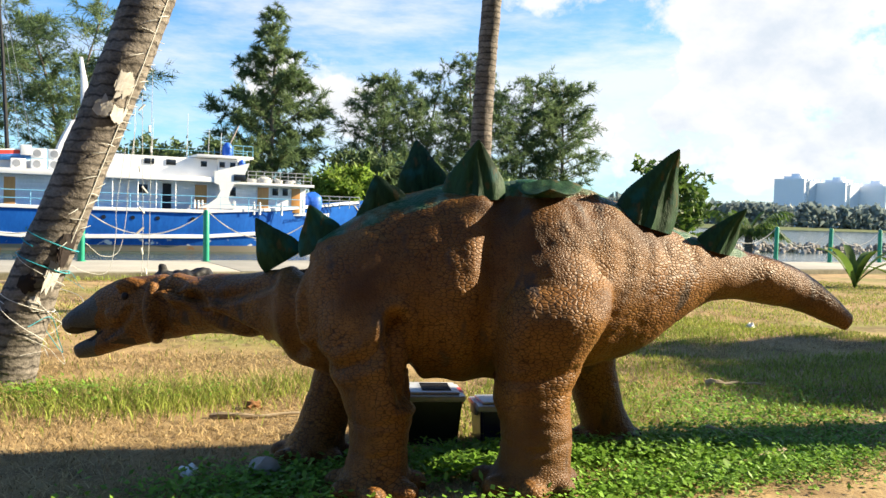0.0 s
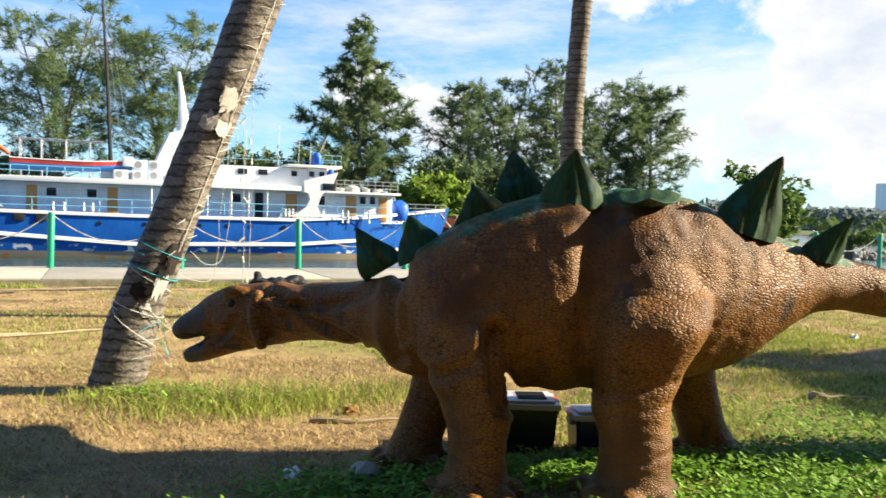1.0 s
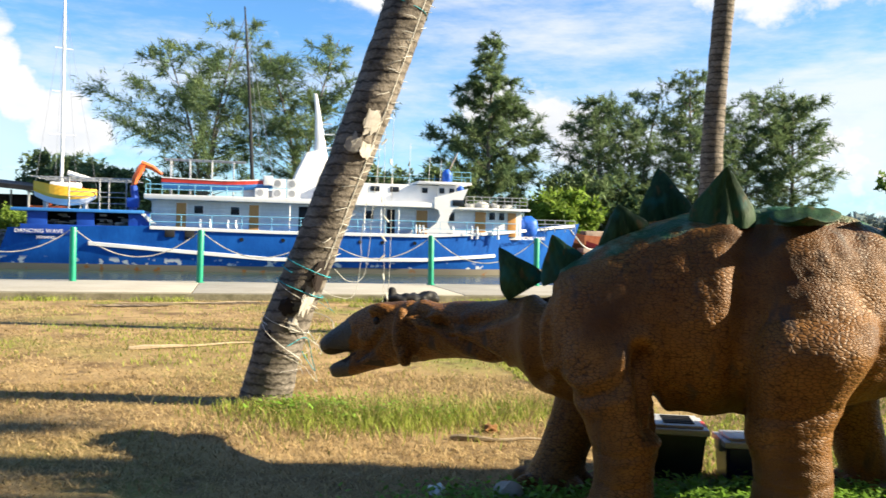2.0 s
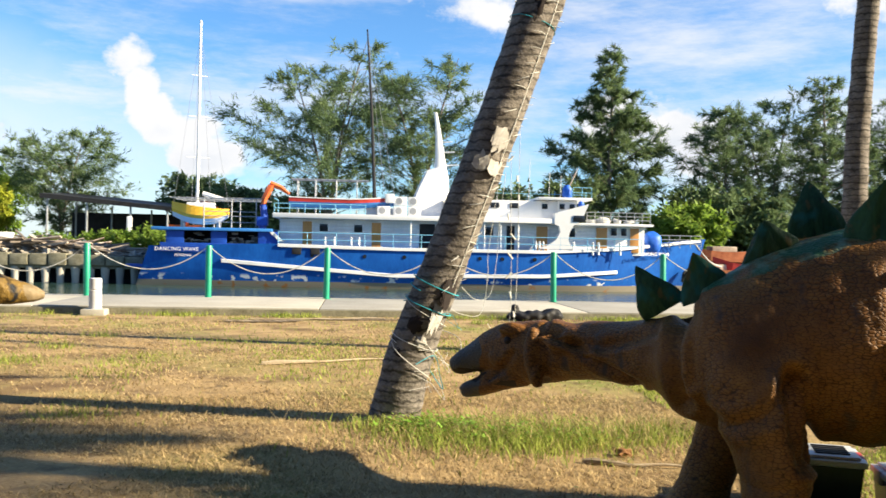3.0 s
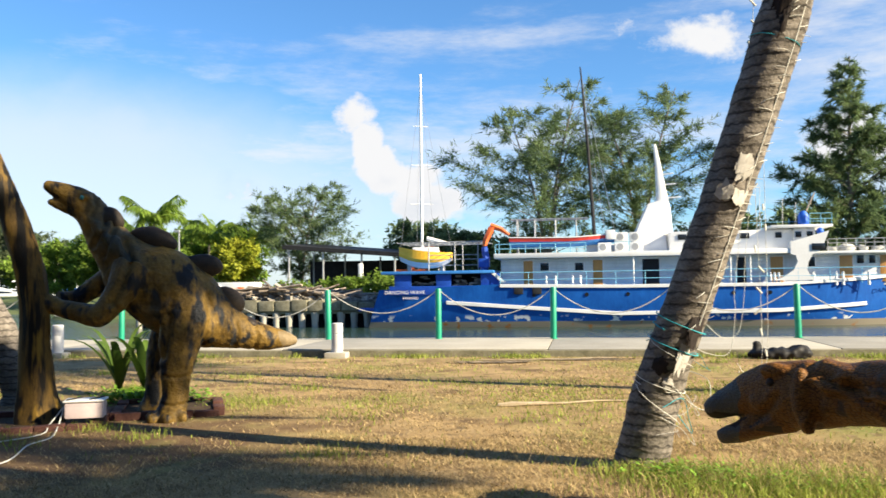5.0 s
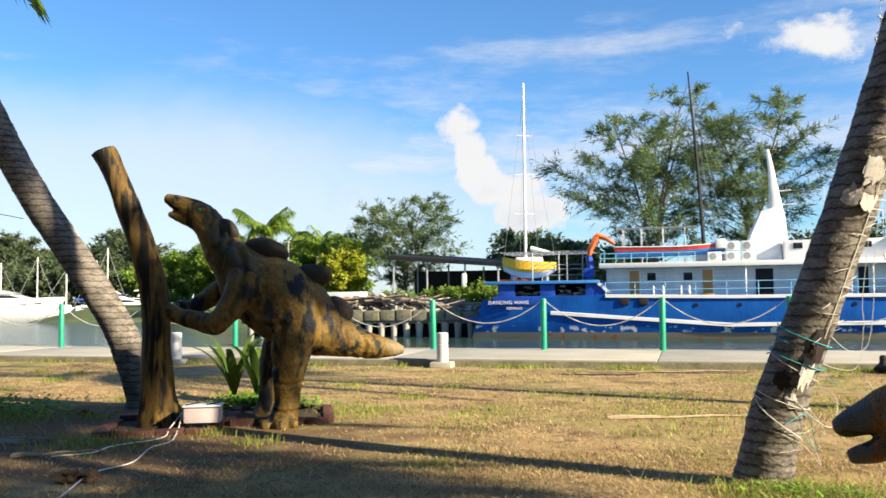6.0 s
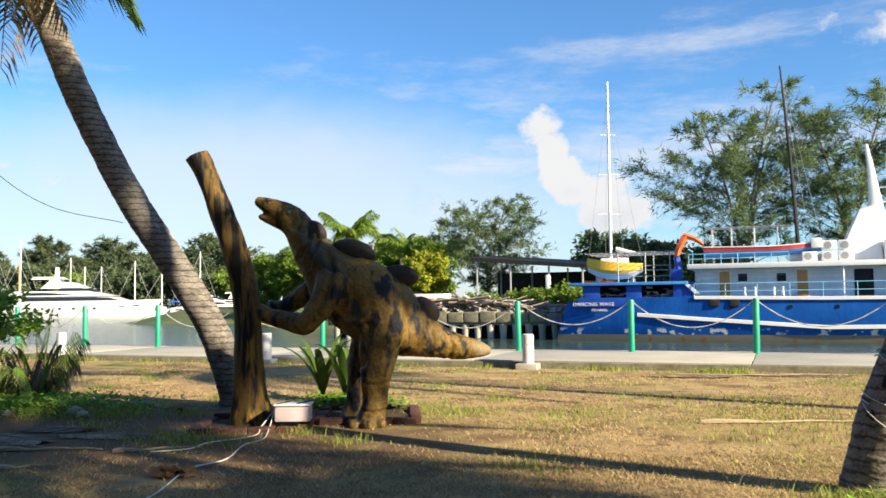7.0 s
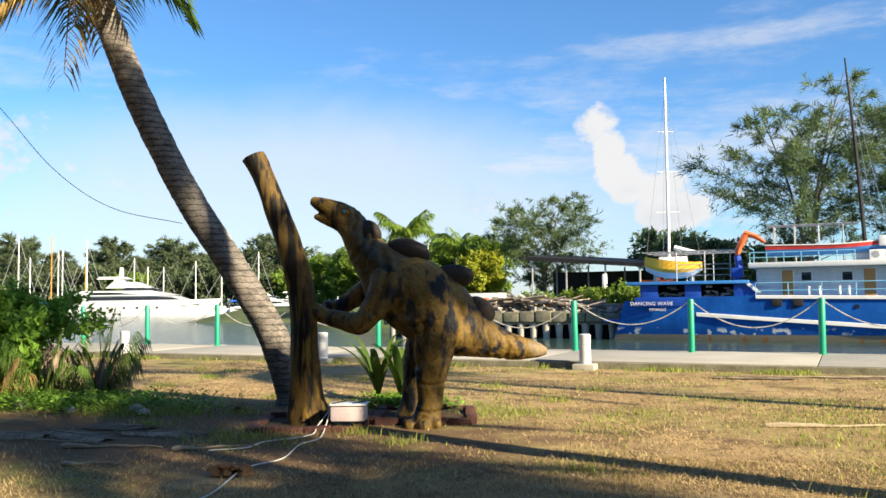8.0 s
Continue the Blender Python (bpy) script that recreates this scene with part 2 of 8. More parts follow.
def tube(bm, pts, radii, seg=8, caps=True):
    """A round tube along points; radii: one for all or one a point."""
    pts = [Vector(p) for p in pts]
    if isinstance(radii, (int, float)):
        radii = [radii] * len(pts)
    rings, side = [], None
    for k, p in enumerate(pts):
        d = (pts[min(k + 1, len(pts) - 1)] - pts[max(k - 1, 0)]).normalized()
        if side is None:
            side = d.orthogonal().normalized()
        side = (side - d * side.dot(d)).normalized()
        rings.append(ring(bm, p, side, d.cross(side), radii[k], radii[k], seg))
    skin_rings(bm, rings, caps)
    return bm


def bent(pts, steps=6):
    """A smooth line through points (Catmull-Rom)."""
    pts = [Vector(p) for p in pts]
    ext = [pts[0] * 2 - pts[1], *pts, pts[-1] * 2 - pts[-2]]
    out = []
    for a, b, c, d in zip(ext, ext[1:], ext[2:], ext[3:]):
        for k in range(steps):
            t = k / steps
            out.append(0.5 * (2 * b + (c - a) * t + (2 * a - 5 * b + 4 * c - d) * t * t + (3 * b - a - 3 * c + d) * t ** 3))
    return out + [pts[-1]]


def sheet_mesh(name, co, tris, mat, label="", category="", kind="stuff", parent=None):
    """One mesh from arrays of corner places (n, 3) and triangles (m, 3)."""
    me = bpy.data.meshes.new(name)
    me.vertices.add(len(co))
    me.vertices.foreach_set("co", np.asarray(co, np.float32).ravel())
    tris = np.asarray(tris, np.int32)
    me.loops.add(tris.size)
    me.loops.foreach_set("vertex_index", tris.ravel())
    me.polygons.add(len(tris))
    me.polygons.foreach_set("loop_start", np.arange(0, tris.size, 3, dtype=np.int32))
    me.update(calc_edges=True)
    me.validate()
    for m in (mat if isinstance(mat, (list, tuple)) else [mat]):
        me.materials.append(m)
    ob = new(name, me)
    if parent:
        ob.parent = parent
        return tagged(ob, label)
    return tagged(ob, label, category, "", kind)


def blades(rng, base, height, width, lean=0.5):
    """Grass blades as narrow bent pairs of triangles, rooted at base (n, 3)."""
    n = len(base)
    base = base + np.c_[np.zeros(n), np.zeros(n), [ground_z(p[0], p[1]) for p in base]]
    ang = rng.uniform(0, 2 * np.pi, n)
    side = np.c_[np.cos(ang), np.sin(ang), np.zeros(n)]
    tip_dir = np.c_[-np.sin(ang), np.cos(ang), np.zeros(n)] * rng.uniform(-lean, lean, n)[:, None] + side * rng.uniform(-lean, lean, n)[:, None] * 0.6
    h = height * rng.uniform(0.5, 1.25, n)
    w = width * rng.uniform(0.6, 1.3, n)
    up = np.array([0, 0, 1.0])
    a, b = base - side * w[:, None] / 2, base + side * w[:, None] / 2
    mid = base + tip_dir * h[:, None] * 0.4 + up * h[:, None] * 0.6
    c, d = mid - side * w[:, None] * 0.35, mid + side * w[:, None] * 0.35
    tip = base + tip_dir * h[:, None] * 1.1 + up * h[:, None]
    co = np.stack([a, b, c, d, tip], 1).reshape(-1, 3)
    k = 5 * np.arange(n)[:, None]
    tris = np.concatenate([k + (0, 1, 3), k + (0, 3, 2), k + (2, 3, 4)])
    return co, tris


def scatter(rng, n, x0, x1, y0, y1):
    return np.c_[rng.uniform(x0, x1, n), rng.uniform(y0, y1, n), np.zeros(n)]


# ---- ground, promenade, water ----
WATER = -1.5
KERB_Y, QUAY_Y = 14.45, 17.75
FENCE_Y, GAP = 17.4, 2.47


def lawn_material():
    """Dry mown grass with greener drifts and bare brown earth."""
    m = material("dry_lawn", (0.21, 0.138, 0.064), (0.42, 0.30, 0.148), 1.4, 42, 0.95, 0.8, size=0.02)
    n, l, p = tool(m)
    co = n.new("ShaderNodeTexCoord")

    def patch(scale, lo, hi, colour, src, detail=4):
        t = n.new("ShaderNodeTexNoise")
        t.inputs["Scale"].default_value, t.inputs["Detail"].default_value = scale, detail
        l.new(co.outputs["Object"], t.inputs["Vector"])
        r = n.new("ShaderNodeMapRange")
        r.inputs[1].default_value, r.inputs[2].default_value = lo, hi
        l.new(t.outputs[0], r.inputs[0])
        x = n.new("ShaderNodeMix")
        x.data_type = "RGBA"
        l.new(r.outputs[0], x.inputs["Factor"])
        l.new(src, x.inputs["A"])
        x.inputs["B"].default_value = (*colour, 1)
        return x.outputs["Result"]

    c = p.inputs["Base Color"].links[0].from_socket
    c = patch(0.45, 0.48, 0.68, (0.175, 0.185, 0.045), c)
    c = patch(1.3, 0.52, 0.68, (0.125, 0.078, 0.040), c, 7)
    c = patch(4.5, 0.55, 0.70, (0.110, 0.070, 0.036), c, 7)
    c = patch(9.0, 0.55, 0.80, (0.38, 0.29, 0.155), c)
    # trodden bare soil at the lawn's shady end
    mp = n.new("ShaderNodeMapping")
    mp.vector_type = "POINT"
    mp.inputs["Location"].default_value, mp.inputs["Scale"].default_value = (5.3 / 4.2, -5.9 / 2.4, 0), (1 / 4.2, 1 / 2.4, 0)
    l.new(co.outputs["Object"], mp.inputs[0])
    ln = n.new("ShaderNodeVectorMath")
    ln.operation = "LENGTH"
    l.new(mp.outputs[0], ln.inputs[0])
    t = n.new("ShaderNodeTexNoise")
    t.inputs["Scale"].default_value, t.inputs["Detail"].default_value = 1.8, 6
    l.new(co.outputs["Object"], t.inputs["Vector"])
    ad = n.new("ShaderNodeMath")
    ad.operation = "MULTIPLY_ADD"
    l.new(t.outputs[0], ad.inputs[0])
    ad.inputs[1].default_value = 1.4
    l.new(ln.outputs["Value"], ad.inputs[2])
    r = n.new("ShaderNodeMapRange")
    r.inputs[1].default_value, r.inputs[2].default_value = 1.75, 1.35
    l.new(ad.outputs[0], r.inputs[0])
    x = n.new("ShaderNodeMix")
    x.data_type = "RGBA"
    l.new(r.outputs[0], x.inputs["Factor"])
    l.new(c, x.inputs["A"])
    x.inputs["B"].default_value = (0.120, 0.076, 0.040, 1)
    c = x.outputs["Result"]
    l.new(c, p.inputs["Base Color"])
    return m


MAT["lawn"] = lawn_material()


def ground_z(x, y):
    """Height of the slightly uneven lawn."""
    return 0.016 * noise.noise((x * 0.35, y * 0.35, 0)) * (1 if abs(x) < 40 and -12 < y < 14 else 0)


def ground_sheet():
    bm = bmesh.new()
    xs = [-400, -120, -60, *[-30 + 0.5 * k for k in range(121)], 60, 120, 400]
    ys = [-400, -120, -40, *[-10 + 0.5 * k for k in range(49)], KERB_Y + 0.02]
    grid = [[bm.verts.new((x, y, ground_z(x, y))) for x in xs] for y in ys]
    for r, s in zip(grid, grid[1:]):
        for k in range(len(xs) - 1):
            bm.faces.new((r[k], r[k + 1], s[k + 1], s[k]))
    tagged(part("ground", bm, MAT["lawn"]), "dry mown lawn with brown and green patches", "lawn", kind="structure")


ground_sheet()


def promenade():
    p = thing("pavement", "pale concrete waterside promenade in jointed slabs", "pavement", kind="structure")
    bm = bmesh.new()
    box(bm, -300, 300, KERB_Y + 0.02, QUAY_Y, -3.5, 0.105)
    part("quay_body", bm, MAT["kerb"], p, smooth=False)
    bm = bmesh.new()
    box(bm, 0, 4.92, KERB_Y, QUAY_Y + 0.05, 0.0, 0.03, 0.008)
    first = part("slab", bm, MAT["concrete"], p)
    first.location = (-25 * 4.94, 0, 0.107)
    for k in range(-24, 25):
        ob = new("slab", first.data)
        ob.parent, ob.location = p, (k * 4.94, 0, 0.107 + 0.004 * ((k * 7) % 3 - 1))
    bm = bmesh.new()
    box(bm, -300, 300, KERB_Y - 0.06, KERB_Y + 0.015, -0.2, 0.115, 0.015)
    part("kerb_edge", bm, MAT["kerb"], p, "dirty mossy kerb edge")


promenade()


def water_sheet():
    m = material("green_harbour_water", (0.022, 0.050, 0.046), (0.034, 0.066, 0.058), 0.05, 0.6, 0.12, 0.0)
    n, l, p = tool(m)
    co = n.new("ShaderNodeTexCoord")
    t = n.new("ShaderNodeTexNoise")
    t.inputs["Scale"].default_value, t.inputs["Detail"].default_value = 1.6, 6
    l.new(co.outputs["Object"], t.inputs["Vector"])
    b = n.new("ShaderNodeBump")
    b.inputs["Strength"].default_value, b.inputs["Distance"].default_value = 0.8, 0.07
    l.new(t.outputs[0], b.inputs["Height"])
    l.new(b.outputs[0], p.inputs["Normal"])
    p.inputs["IOR"].default_value = 1.33
    bm = bmesh.new()
    vs = [bm.verts.new(v) for v in ((-4000, 10, WATER), (4000, 10, WATER), (4000, 4500, WATER), (-4000, 4500, WATER))]
    bm.faces.new(vs)
    tagged(part("water", bm, m, smooth=False), "calm greenish harbour water with small ripples", "water", kind="structure")


water_sheet()


def far_land(name, label, x0, x1, y0, y1, top, seed):
    """A low bank with an uneven edge that rises out of the water."""
    bm = bmesh.new()
    nx, ny = max(8, int((x1 - x0) / 6)), 6
    rows = []
    for j in range(ny + 1):
        row = []
        for i in range(nx + 1):
            x, y = x0 + (x1 - x0) * i / nx, y0 + (y1 - y0) * j / ny
            edge = min(1.0, min(i, nx - i, j, ny - j) / 1.0)
            z = WATER - 0.6 + edge * (top - WATER + 0.6 + 0.35 * noise.noise((x * 0.15 + seed, y * 0.15, 0)))
            row.append(bm.verts.new((x + 2.0 * noise.noise((y * 0.2, x * 0.1, seed)), y + 1.5 * noise.noise((x * 0.12, seed, 2)) * (j < 1), z)))
        rows.append(row)
    for r, s in zip(rows, rows[1:]):
        for k in range(nx):
            bm.faces.new((r[k], r[k + 1], s[k + 1], s[k]))
    return tagged(part(name, bm, BANK), label, "land", kind="structure")


BANK = material("rough_bank_grass", (0.050, 0.075, 0.026), (0.13, 0.15, 0.065), 0.25, 3.0, 0.95, 0.5, size=0.1)
far_land("ground_bank", "grassy far bank behind the moored ship", -37, 72, 63.5, 150, 0.6, 1.0)
far_land("ground_yard", "stony yard beside the far bank", -52, -34, 76, 100, 0.6, 2.0)
far_land("ground_grove", "wooded bank beyond the yard", -88, -34, 94, 160, 0.6, 3.0)
far_land("ground_bay", "distant wooded shore across the bay", 120, 1100, 560, 900, 2.0, 9.0)


# ---- fence, ropes, bollards ----


def fence():
    ks = [k for k in range(-12, 14)]
    bm = bmesh.new()
    tube(bm, [(0, 0, 0), (0, 0, 1.07), (0, 0, 1.095), (0, 0, 1.1)], [0.066, 0.066, 0.055, 0.02], 16)
    tube(bm, [(0, 0, 0), (0, 0, 0.012)], 0.10, 16)
    first = None
    for k in ks:
        if first is None:
            first = part("fence_post", bm, MAT["green_post"])
            tagged(first, "green painted round steel fence post on the quay", "post", "quay fence posts")
            ob = first
        else:
            ob = new("fence_post", first.data)
            tagged(ob, "green painted round steel fence post on the quay", "post", "quay fence posts")
        ob.matrix_basis = pose(k * GAP, FENCE_Y, 0.133, 0.6 * math.sin(k * 2.1), 0.7 * math.cos(k * 1.3), 0)
    for k in ks[:-1]:
        sag = 0.50 + 0.04 * math.sin(k * 3.7)
        pts = []
        for j in range(25):
            t = j / 24
            pts.append((k * GAP + 0.055 + t * (GAP - 0.11), FENCE_Y, 1.17 - 4 * sag * t * (1 - t)))
        bm = bmesh.new()
        for ph in (0, 2.09, 4.19):
            tube(bm, [(x, y + 0.007 * math.sin(9 * j * 0.21 * 3 + ph), z + 0.007 * math.cos(9 * j * 0.21 * 3 + ph)) for j, (x, y, z) in enumerate(pts)], 0.0065, 5)
        tagged(part("fence_rope", bm, MAT["rope"]), "pale twisted rope hanging slack between green posts", "rope", "quay fence ropes")


fence()


def bollard(x, y, turn, first=[]):
    if first:
        return copy_thing(first[0], pose(x, y, 0, 0, 0, turn))
    b = thing("light_bollard", "grey plastic pipe bollard on a cracked concrete base", "bollard", (x, y, 0), turn, "kerb bollards")
    bm = bmesh.new()
    tube(bm, [(0, 0, 0.10), (0, 0, 0.42), (0, 0, 0.425), (0, 0, 0.44), (0, 0, 0.445), (0, 0, 0.62), (0, 0, 0.635)], [0.105, 0.105, 0.098, 0.098, 0.105, 0.105, 0.09], 20)
    part("pipe", bm, MAT["pipe"], b)
    bm = bmesh.new()
    box(bm, -0.2, 0.2, -0.2, 0.2, -0.05, 0.105, 0.025)
    part("base", bm, MAT["concrete"], b, "chipped square concrete base")
    first.append(b)
    return b


bollard(-3.83, 14.25, 3)
bollard(-9.42, 14.27, 2)
bollard(-14.95, 14.28, -4)


# ---- ship ----


def hull_material():
    """Blue topsides with a pale worn boot strip and flaking patches along the waterline."""
    m = material("ship_blue", (0.003, 0.060, 0.29), (0.010, 0.118, 0.46), 0.7, 6, 0.52, 0.06, stretch=(1, 1, 0.4))
    n, l, p = tool(m)
    co = n.new("ShaderNodeTexCoord")
    sep = n.new("ShaderNodeSeparateXYZ")
    l.new(co.outputs["Object"], sep.inputs[0])
    t = n.new("ShaderNodeTexNoise")
    t.inputs["Scale"].default_value, t.inputs["Detail"].default_value = 1.7, 5
    l.new(co.outputs["Object"], t.inputs["Vector"])

    def mixed(fac, a, colour):
        x = n.new("ShaderNodeMix")
        x.data_type = "RGBA"
        l.new(fac, x.inputs["Factor"])
        l.new(a, x.inputs["A"])
        x.inputs["B"].default_value = (*colour, 1)
        return x.outputs["Result"]

    def rng_(v, a, b):
        r = n.new("ShaderNodeMapRange")
        l.new(v, r.inputs[0])
        r.inputs[1].default_value, r.inputs[2].default_value = a, b
        return r.outputs[0]

    def mul(a, b):
        q = n.new("ShaderNodeMath")
        q.operation = "MULTIPLY"
        l.new(a, q.inputs[0])
        l.new(b, q.inputs[1])
        return q.outputs[0]

    c = p.inputs["Base Color"].links[0].from_socket
    flakes = mul(mul(rng_(t.outputs[0], 0.56, 0.60), rng_(sep.outputs[2], -1.20, -1.12)), rng_(sep.outputs[2], -0.62, -0.80))
    c = mixed(flakes, c, (0.62, 0.64, 0.66))
    strip = rng_(sep.outputs[2], -1.08, -1.12)
    c = mixed(strip, c, (0.24, 0.21, 0.16))
    rust = mul(rng_(t.outputs[0], 0.60, 0.70), strip)
    c = mixed(rust, c, (0.30, 0.13, 0.04))
    l.new(c, p.inputs["Base Color"])
    return m


MAT["hull"] = hull_material()
SHIP_Y = 58.6      # the ship's middle line


def sheer(x):
    """Height of the bulwark's top along the ship."""
    return float(np.interp(x, [-14, -12, -5, 3, 13, 18, 21, 26], [1.05, 1.1, 1.35, 1.22, 1.22, 1.50, 1.80, 2.35]))


def half_beam(x, z):
    full = float(np.interp(x, [-13.2, -11, -6, 0, 12, 17, 20, 22.5, 24.3, 25.4], [2.9, 3.2, 3.5, 3.6, 3.6, 3.2, 2.4, 1.5, 0.65, 0.05]))
    low = float(np.interp(z, [-2.0, -1.0, 0.0, 1.5], [0.80, 0.93, 0.98, 1.0]))
    rake = float(np.interp(x, [16, 25.4], [0, 1])) * max(0.0, (1.6 - z)) * 0.32
    return max(0.03, full * low - rake)


def rail(bm, x0, x1, y, z0, h, step, r=0.025, bars=(1.0, 0.5)):
    n_ = max(1, int(round((x1 - x0) / step)))
    for k in range(n_ + 1):
        x = x0 + (x1 - x0) * k / n_
        tube(bm, [(x, y, z0), (x, y, z0 + h)], r, 6)
    for b in bars:
        tube(bm, [(x0, y, z0 + h * b), (x1, y, z0 + h * b)], r, 6)


def ship():
    s = thing("ship", "blue and white passenger ship moored at the far bank", "ship")
    bm = bmesh.new()
    xs = [-13.3, -12, -10, -8, -5, -2, 2, 6, 10, 13, 15, 17, 18.5, 20, 21.2, 22.3, 23.2, 24, 24.7, 25.4]
    zs = [-2.2, -1.5, -0.8, 0, 0.5, 1]
    rings = []
    for x in xs:
        top = sheer(x)
        col = [(z if z < 1 else top) for z in zs[:-1]] + [top]
        shift = 0.55 * max(0, (x - 18) / 7.4)
        near = [bm.verts.new((x + shift * (z - 2) * 0.55 - (0.55 * (z + 0.2) if x < -13 else 0) * -0.6, SHIP_Y - half_beam(x, z), z)) for z in col]
        far = [bm.verts.new((v.co.x, 2 * SHIP_Y - v.co.y, v.co.z)) for v in near]
        rings.append(near + far[::-1])
    for p, q in zip(rings, rings[1:]):
        for k in range(len(p) - 1):
            bm.faces.new((p[k], q[k], q[k + 1], p[k + 1]))
    bm.faces.new(rings[0])
    bm.faces.new(rings[-1][::-1])
    bmesh.ops.recalc_face_normals(bm, faces=bm.faces)
    hull = part("hull", bm, MAT["hull"], s, "blue hull with flaking paint and rust")

    for nm, hz, x0, x1, th in (("rubbing_strake", None, -4.6, 25.0, 0.11), ("lower_strake", 1, -8.2, 18.2, 0.13)):
        bm = bmesh.new()
        rr = []
        for k in range(61):
            x = x0 + (x1 - x0) * k / 60
            z = sheer(x) - 0.10 if hz is None else float(np.interp(x, [-8.2, 3, 13, 18.2], [0.18, -0.62, -0.50, -0.14]))
            y = SHIP_Y - half_beam(x, z)
            xx = x + 0.55 * max(0, (x - 18) / 7.4) * (z - 2) * 0.55
            rr.append([bm.verts.new((xx, y + a, z + b)) for a, b in ((0.02, -th), (-0.09, -th * 0.8), (-0.09, th * 0.8), (0.02, th))])
        skin_rings(bm, rr)
        bmesh.ops.recalc_face_normals(bm, faces=bm.faces)
        part(nm, bm, MAT["white"], hull, "white painted strake")

    bm = bmesh.new()
    rr = [[bm.verts.new((x, SHIP_Y + sg * (half_beam(x, 1) - 0.12), sheer(x) - 0.25)) for sg in (-1, 1)] for x in xs[1:-1]]
    for p, q in zip(rr, rr[1:]):
        bm.faces.new((p[0], q[0], q[1], p[1]))
    part("deck", bm, MAT["grey"], s)

    for x in (6.9, 8.6, 10.1, 12.3, -2.4, 1.0, 3.6):
        bm = bmesh.new()
        y = SHIP_Y - half_beam(x, 0.6)
        tube(bm, [(x, y + 0.05, 0.62), (x, y - 0.03, 0.62)], [0.13, 0.13], 12)
        part("porthole", bm, MAT["glass_dark"], hull)

    # aft house: a blue roofed shelter with ragged openings
    near = SHIP_Y - 3.3
    bm = bmesh.new()
    for x0, x1 in ((-11.7, -10.6), (-8.9, -7.9), (-5.9, -4.6)):
        box(bm, x0, x1, near, near + 0.15, 0.9, 2.1, 0.02)
    box(bm, -12.1, -4.7, near - 0.01, near + 0.14, 0.7, 1.30, 0.02)
    box(bm, -11.8, -11.5, near + 0.3, near + 6.2, 0.9, 2.1, 0.02)
    box(bm, -11.8, -4.6, near + 6.2, near + 6.4, 0.9, 2.1, 0.02)
    part("aft_house", bm, MAT["deep_blue"], s, "blue aft shelter with torn openings")
    bm = bmesh.new()
    box(bm, -12.6, -5.0, near - 0.25, near + 6.8, 2.1, 2.30, 0.03)
    part("aft_roof", bm, MAT["boat_blue"], s)
    # near-black bulkhead, so that the aft openings look shaded inside
    bm = bmesh.new()
    box(bm, -11.4, -4.8, near + 1.5, near + 1.7, 0.8, 2.1)
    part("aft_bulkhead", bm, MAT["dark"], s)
    rg = random.Random(5)
    for k in range(36):
        bm = bmesh.new()
        x, z = rg.choice((-9.8, -6.9)) + rg.uniform(-0.8, 0.9), 1.25 + abs(rg.gauss(0, 0.22))
        box(bm, x - rg.uniform(.05, .35), x + rg.uniform(.05, .35), near + 0.4, near + 0.4 + rg.uniform(.1, .6), z, z + rg.uniform(.04, .22), 0.01)
        part("stored_timber", bm, MAT["plank"], s)
    bm = bmesh.new()
    box(bm, -14.4, -12.6, SHIP_Y - 2.7, SHIP_Y + 2.7, -0.35, -0.15, 0.04)
    part("swim_platform", bm, MAT["deep_blue"], s)
    bm = bmesh.new()
    vs = [bm.verts.new(v) for v in ((-5.2, near - 0.05, 2.1), (-4.5, near - 0.05, 1.45), (-4.2, near - 0.05, 1.45), (-4.9, near - 0.05, 2.1))]
    f_ = bm.faces.new(vs)
    r_ = bmesh.ops.extrude_face_region(bm, geom=[f_])
    bmesh.ops.translate(bm, verts=[v for v in r_["geom"] if isinstance(v, bmesh.types.BMVert)], vec=(0, -0.06, 0))
    bmesh.ops.recalc_face_normals(bm, faces=bm.faces)
    part("bracket", bm, MAT["white"], s)
    # hull windows as dark slabs, the unlit inside put in their colour
    for x in (-3.4, -2.2):
        bm = bmesh.new()
        box(bm, x - 0.30, x + 0.30, SHIP_Y - 3.62, SHIP_Y - 3.5, 0.68, 1.10, 0.03)
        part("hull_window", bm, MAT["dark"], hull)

    # main deck house
    wy = 56.1
    bm = bmesh.new()
    box(bm, -4.6, 20.1, wy, wy + 5.0, 1.0, 3.02, 0.02)
    house = part("deck_house", bm, MAT["wall_white"], s, "weathered white plank deck house")
    for k in range(7):
        bm = bmesh.new()
        z = 1.35 + 0.24 * k
        box(bm, -4.61, 20.11, wy - 0.014, wy - 0.002, z, z + 0.225, 0.004)
        part("wall_plank", bm, MAT["wall_white"], house)
    bm = bmesh.new()
    box(bm, -5.0, 14.3, 55.15, wy + 5.4, 3.04, 3.36, 0.05)
    part("promenade_roof", bm, MAT["white"], s)
    bm = bmesh.new()
    box(bm, 13.6, 20.5, 55.35, wy + 5.2, 2.98, 3.14, 0.04)
    part("fore_roof", bm, MAT["white"], s)
    for x, w in ((-2.8, 0.62), (1.75, 0.62), (12.95, 0.78), (17.1, 0.78), (19.4, 0.62)):
        bm = bmesh.new()
        box(bm, x - w / 2 - 0.06, x + w / 2 + 0.06, wy - 0.045, wy - 0.015, 1.2, 2.92, 0.01)
        d = part("door", bm, MAT["white"], house)
        bm = bmesh.new()
        box(bm, x - w / 2, x + w / 2, wy - 0.07, wy - 0.047, 1.2, 2.86, 0.01)
        part("door_leaf", bm, MAT["door"], d, "varnished orange-brown door leaf")
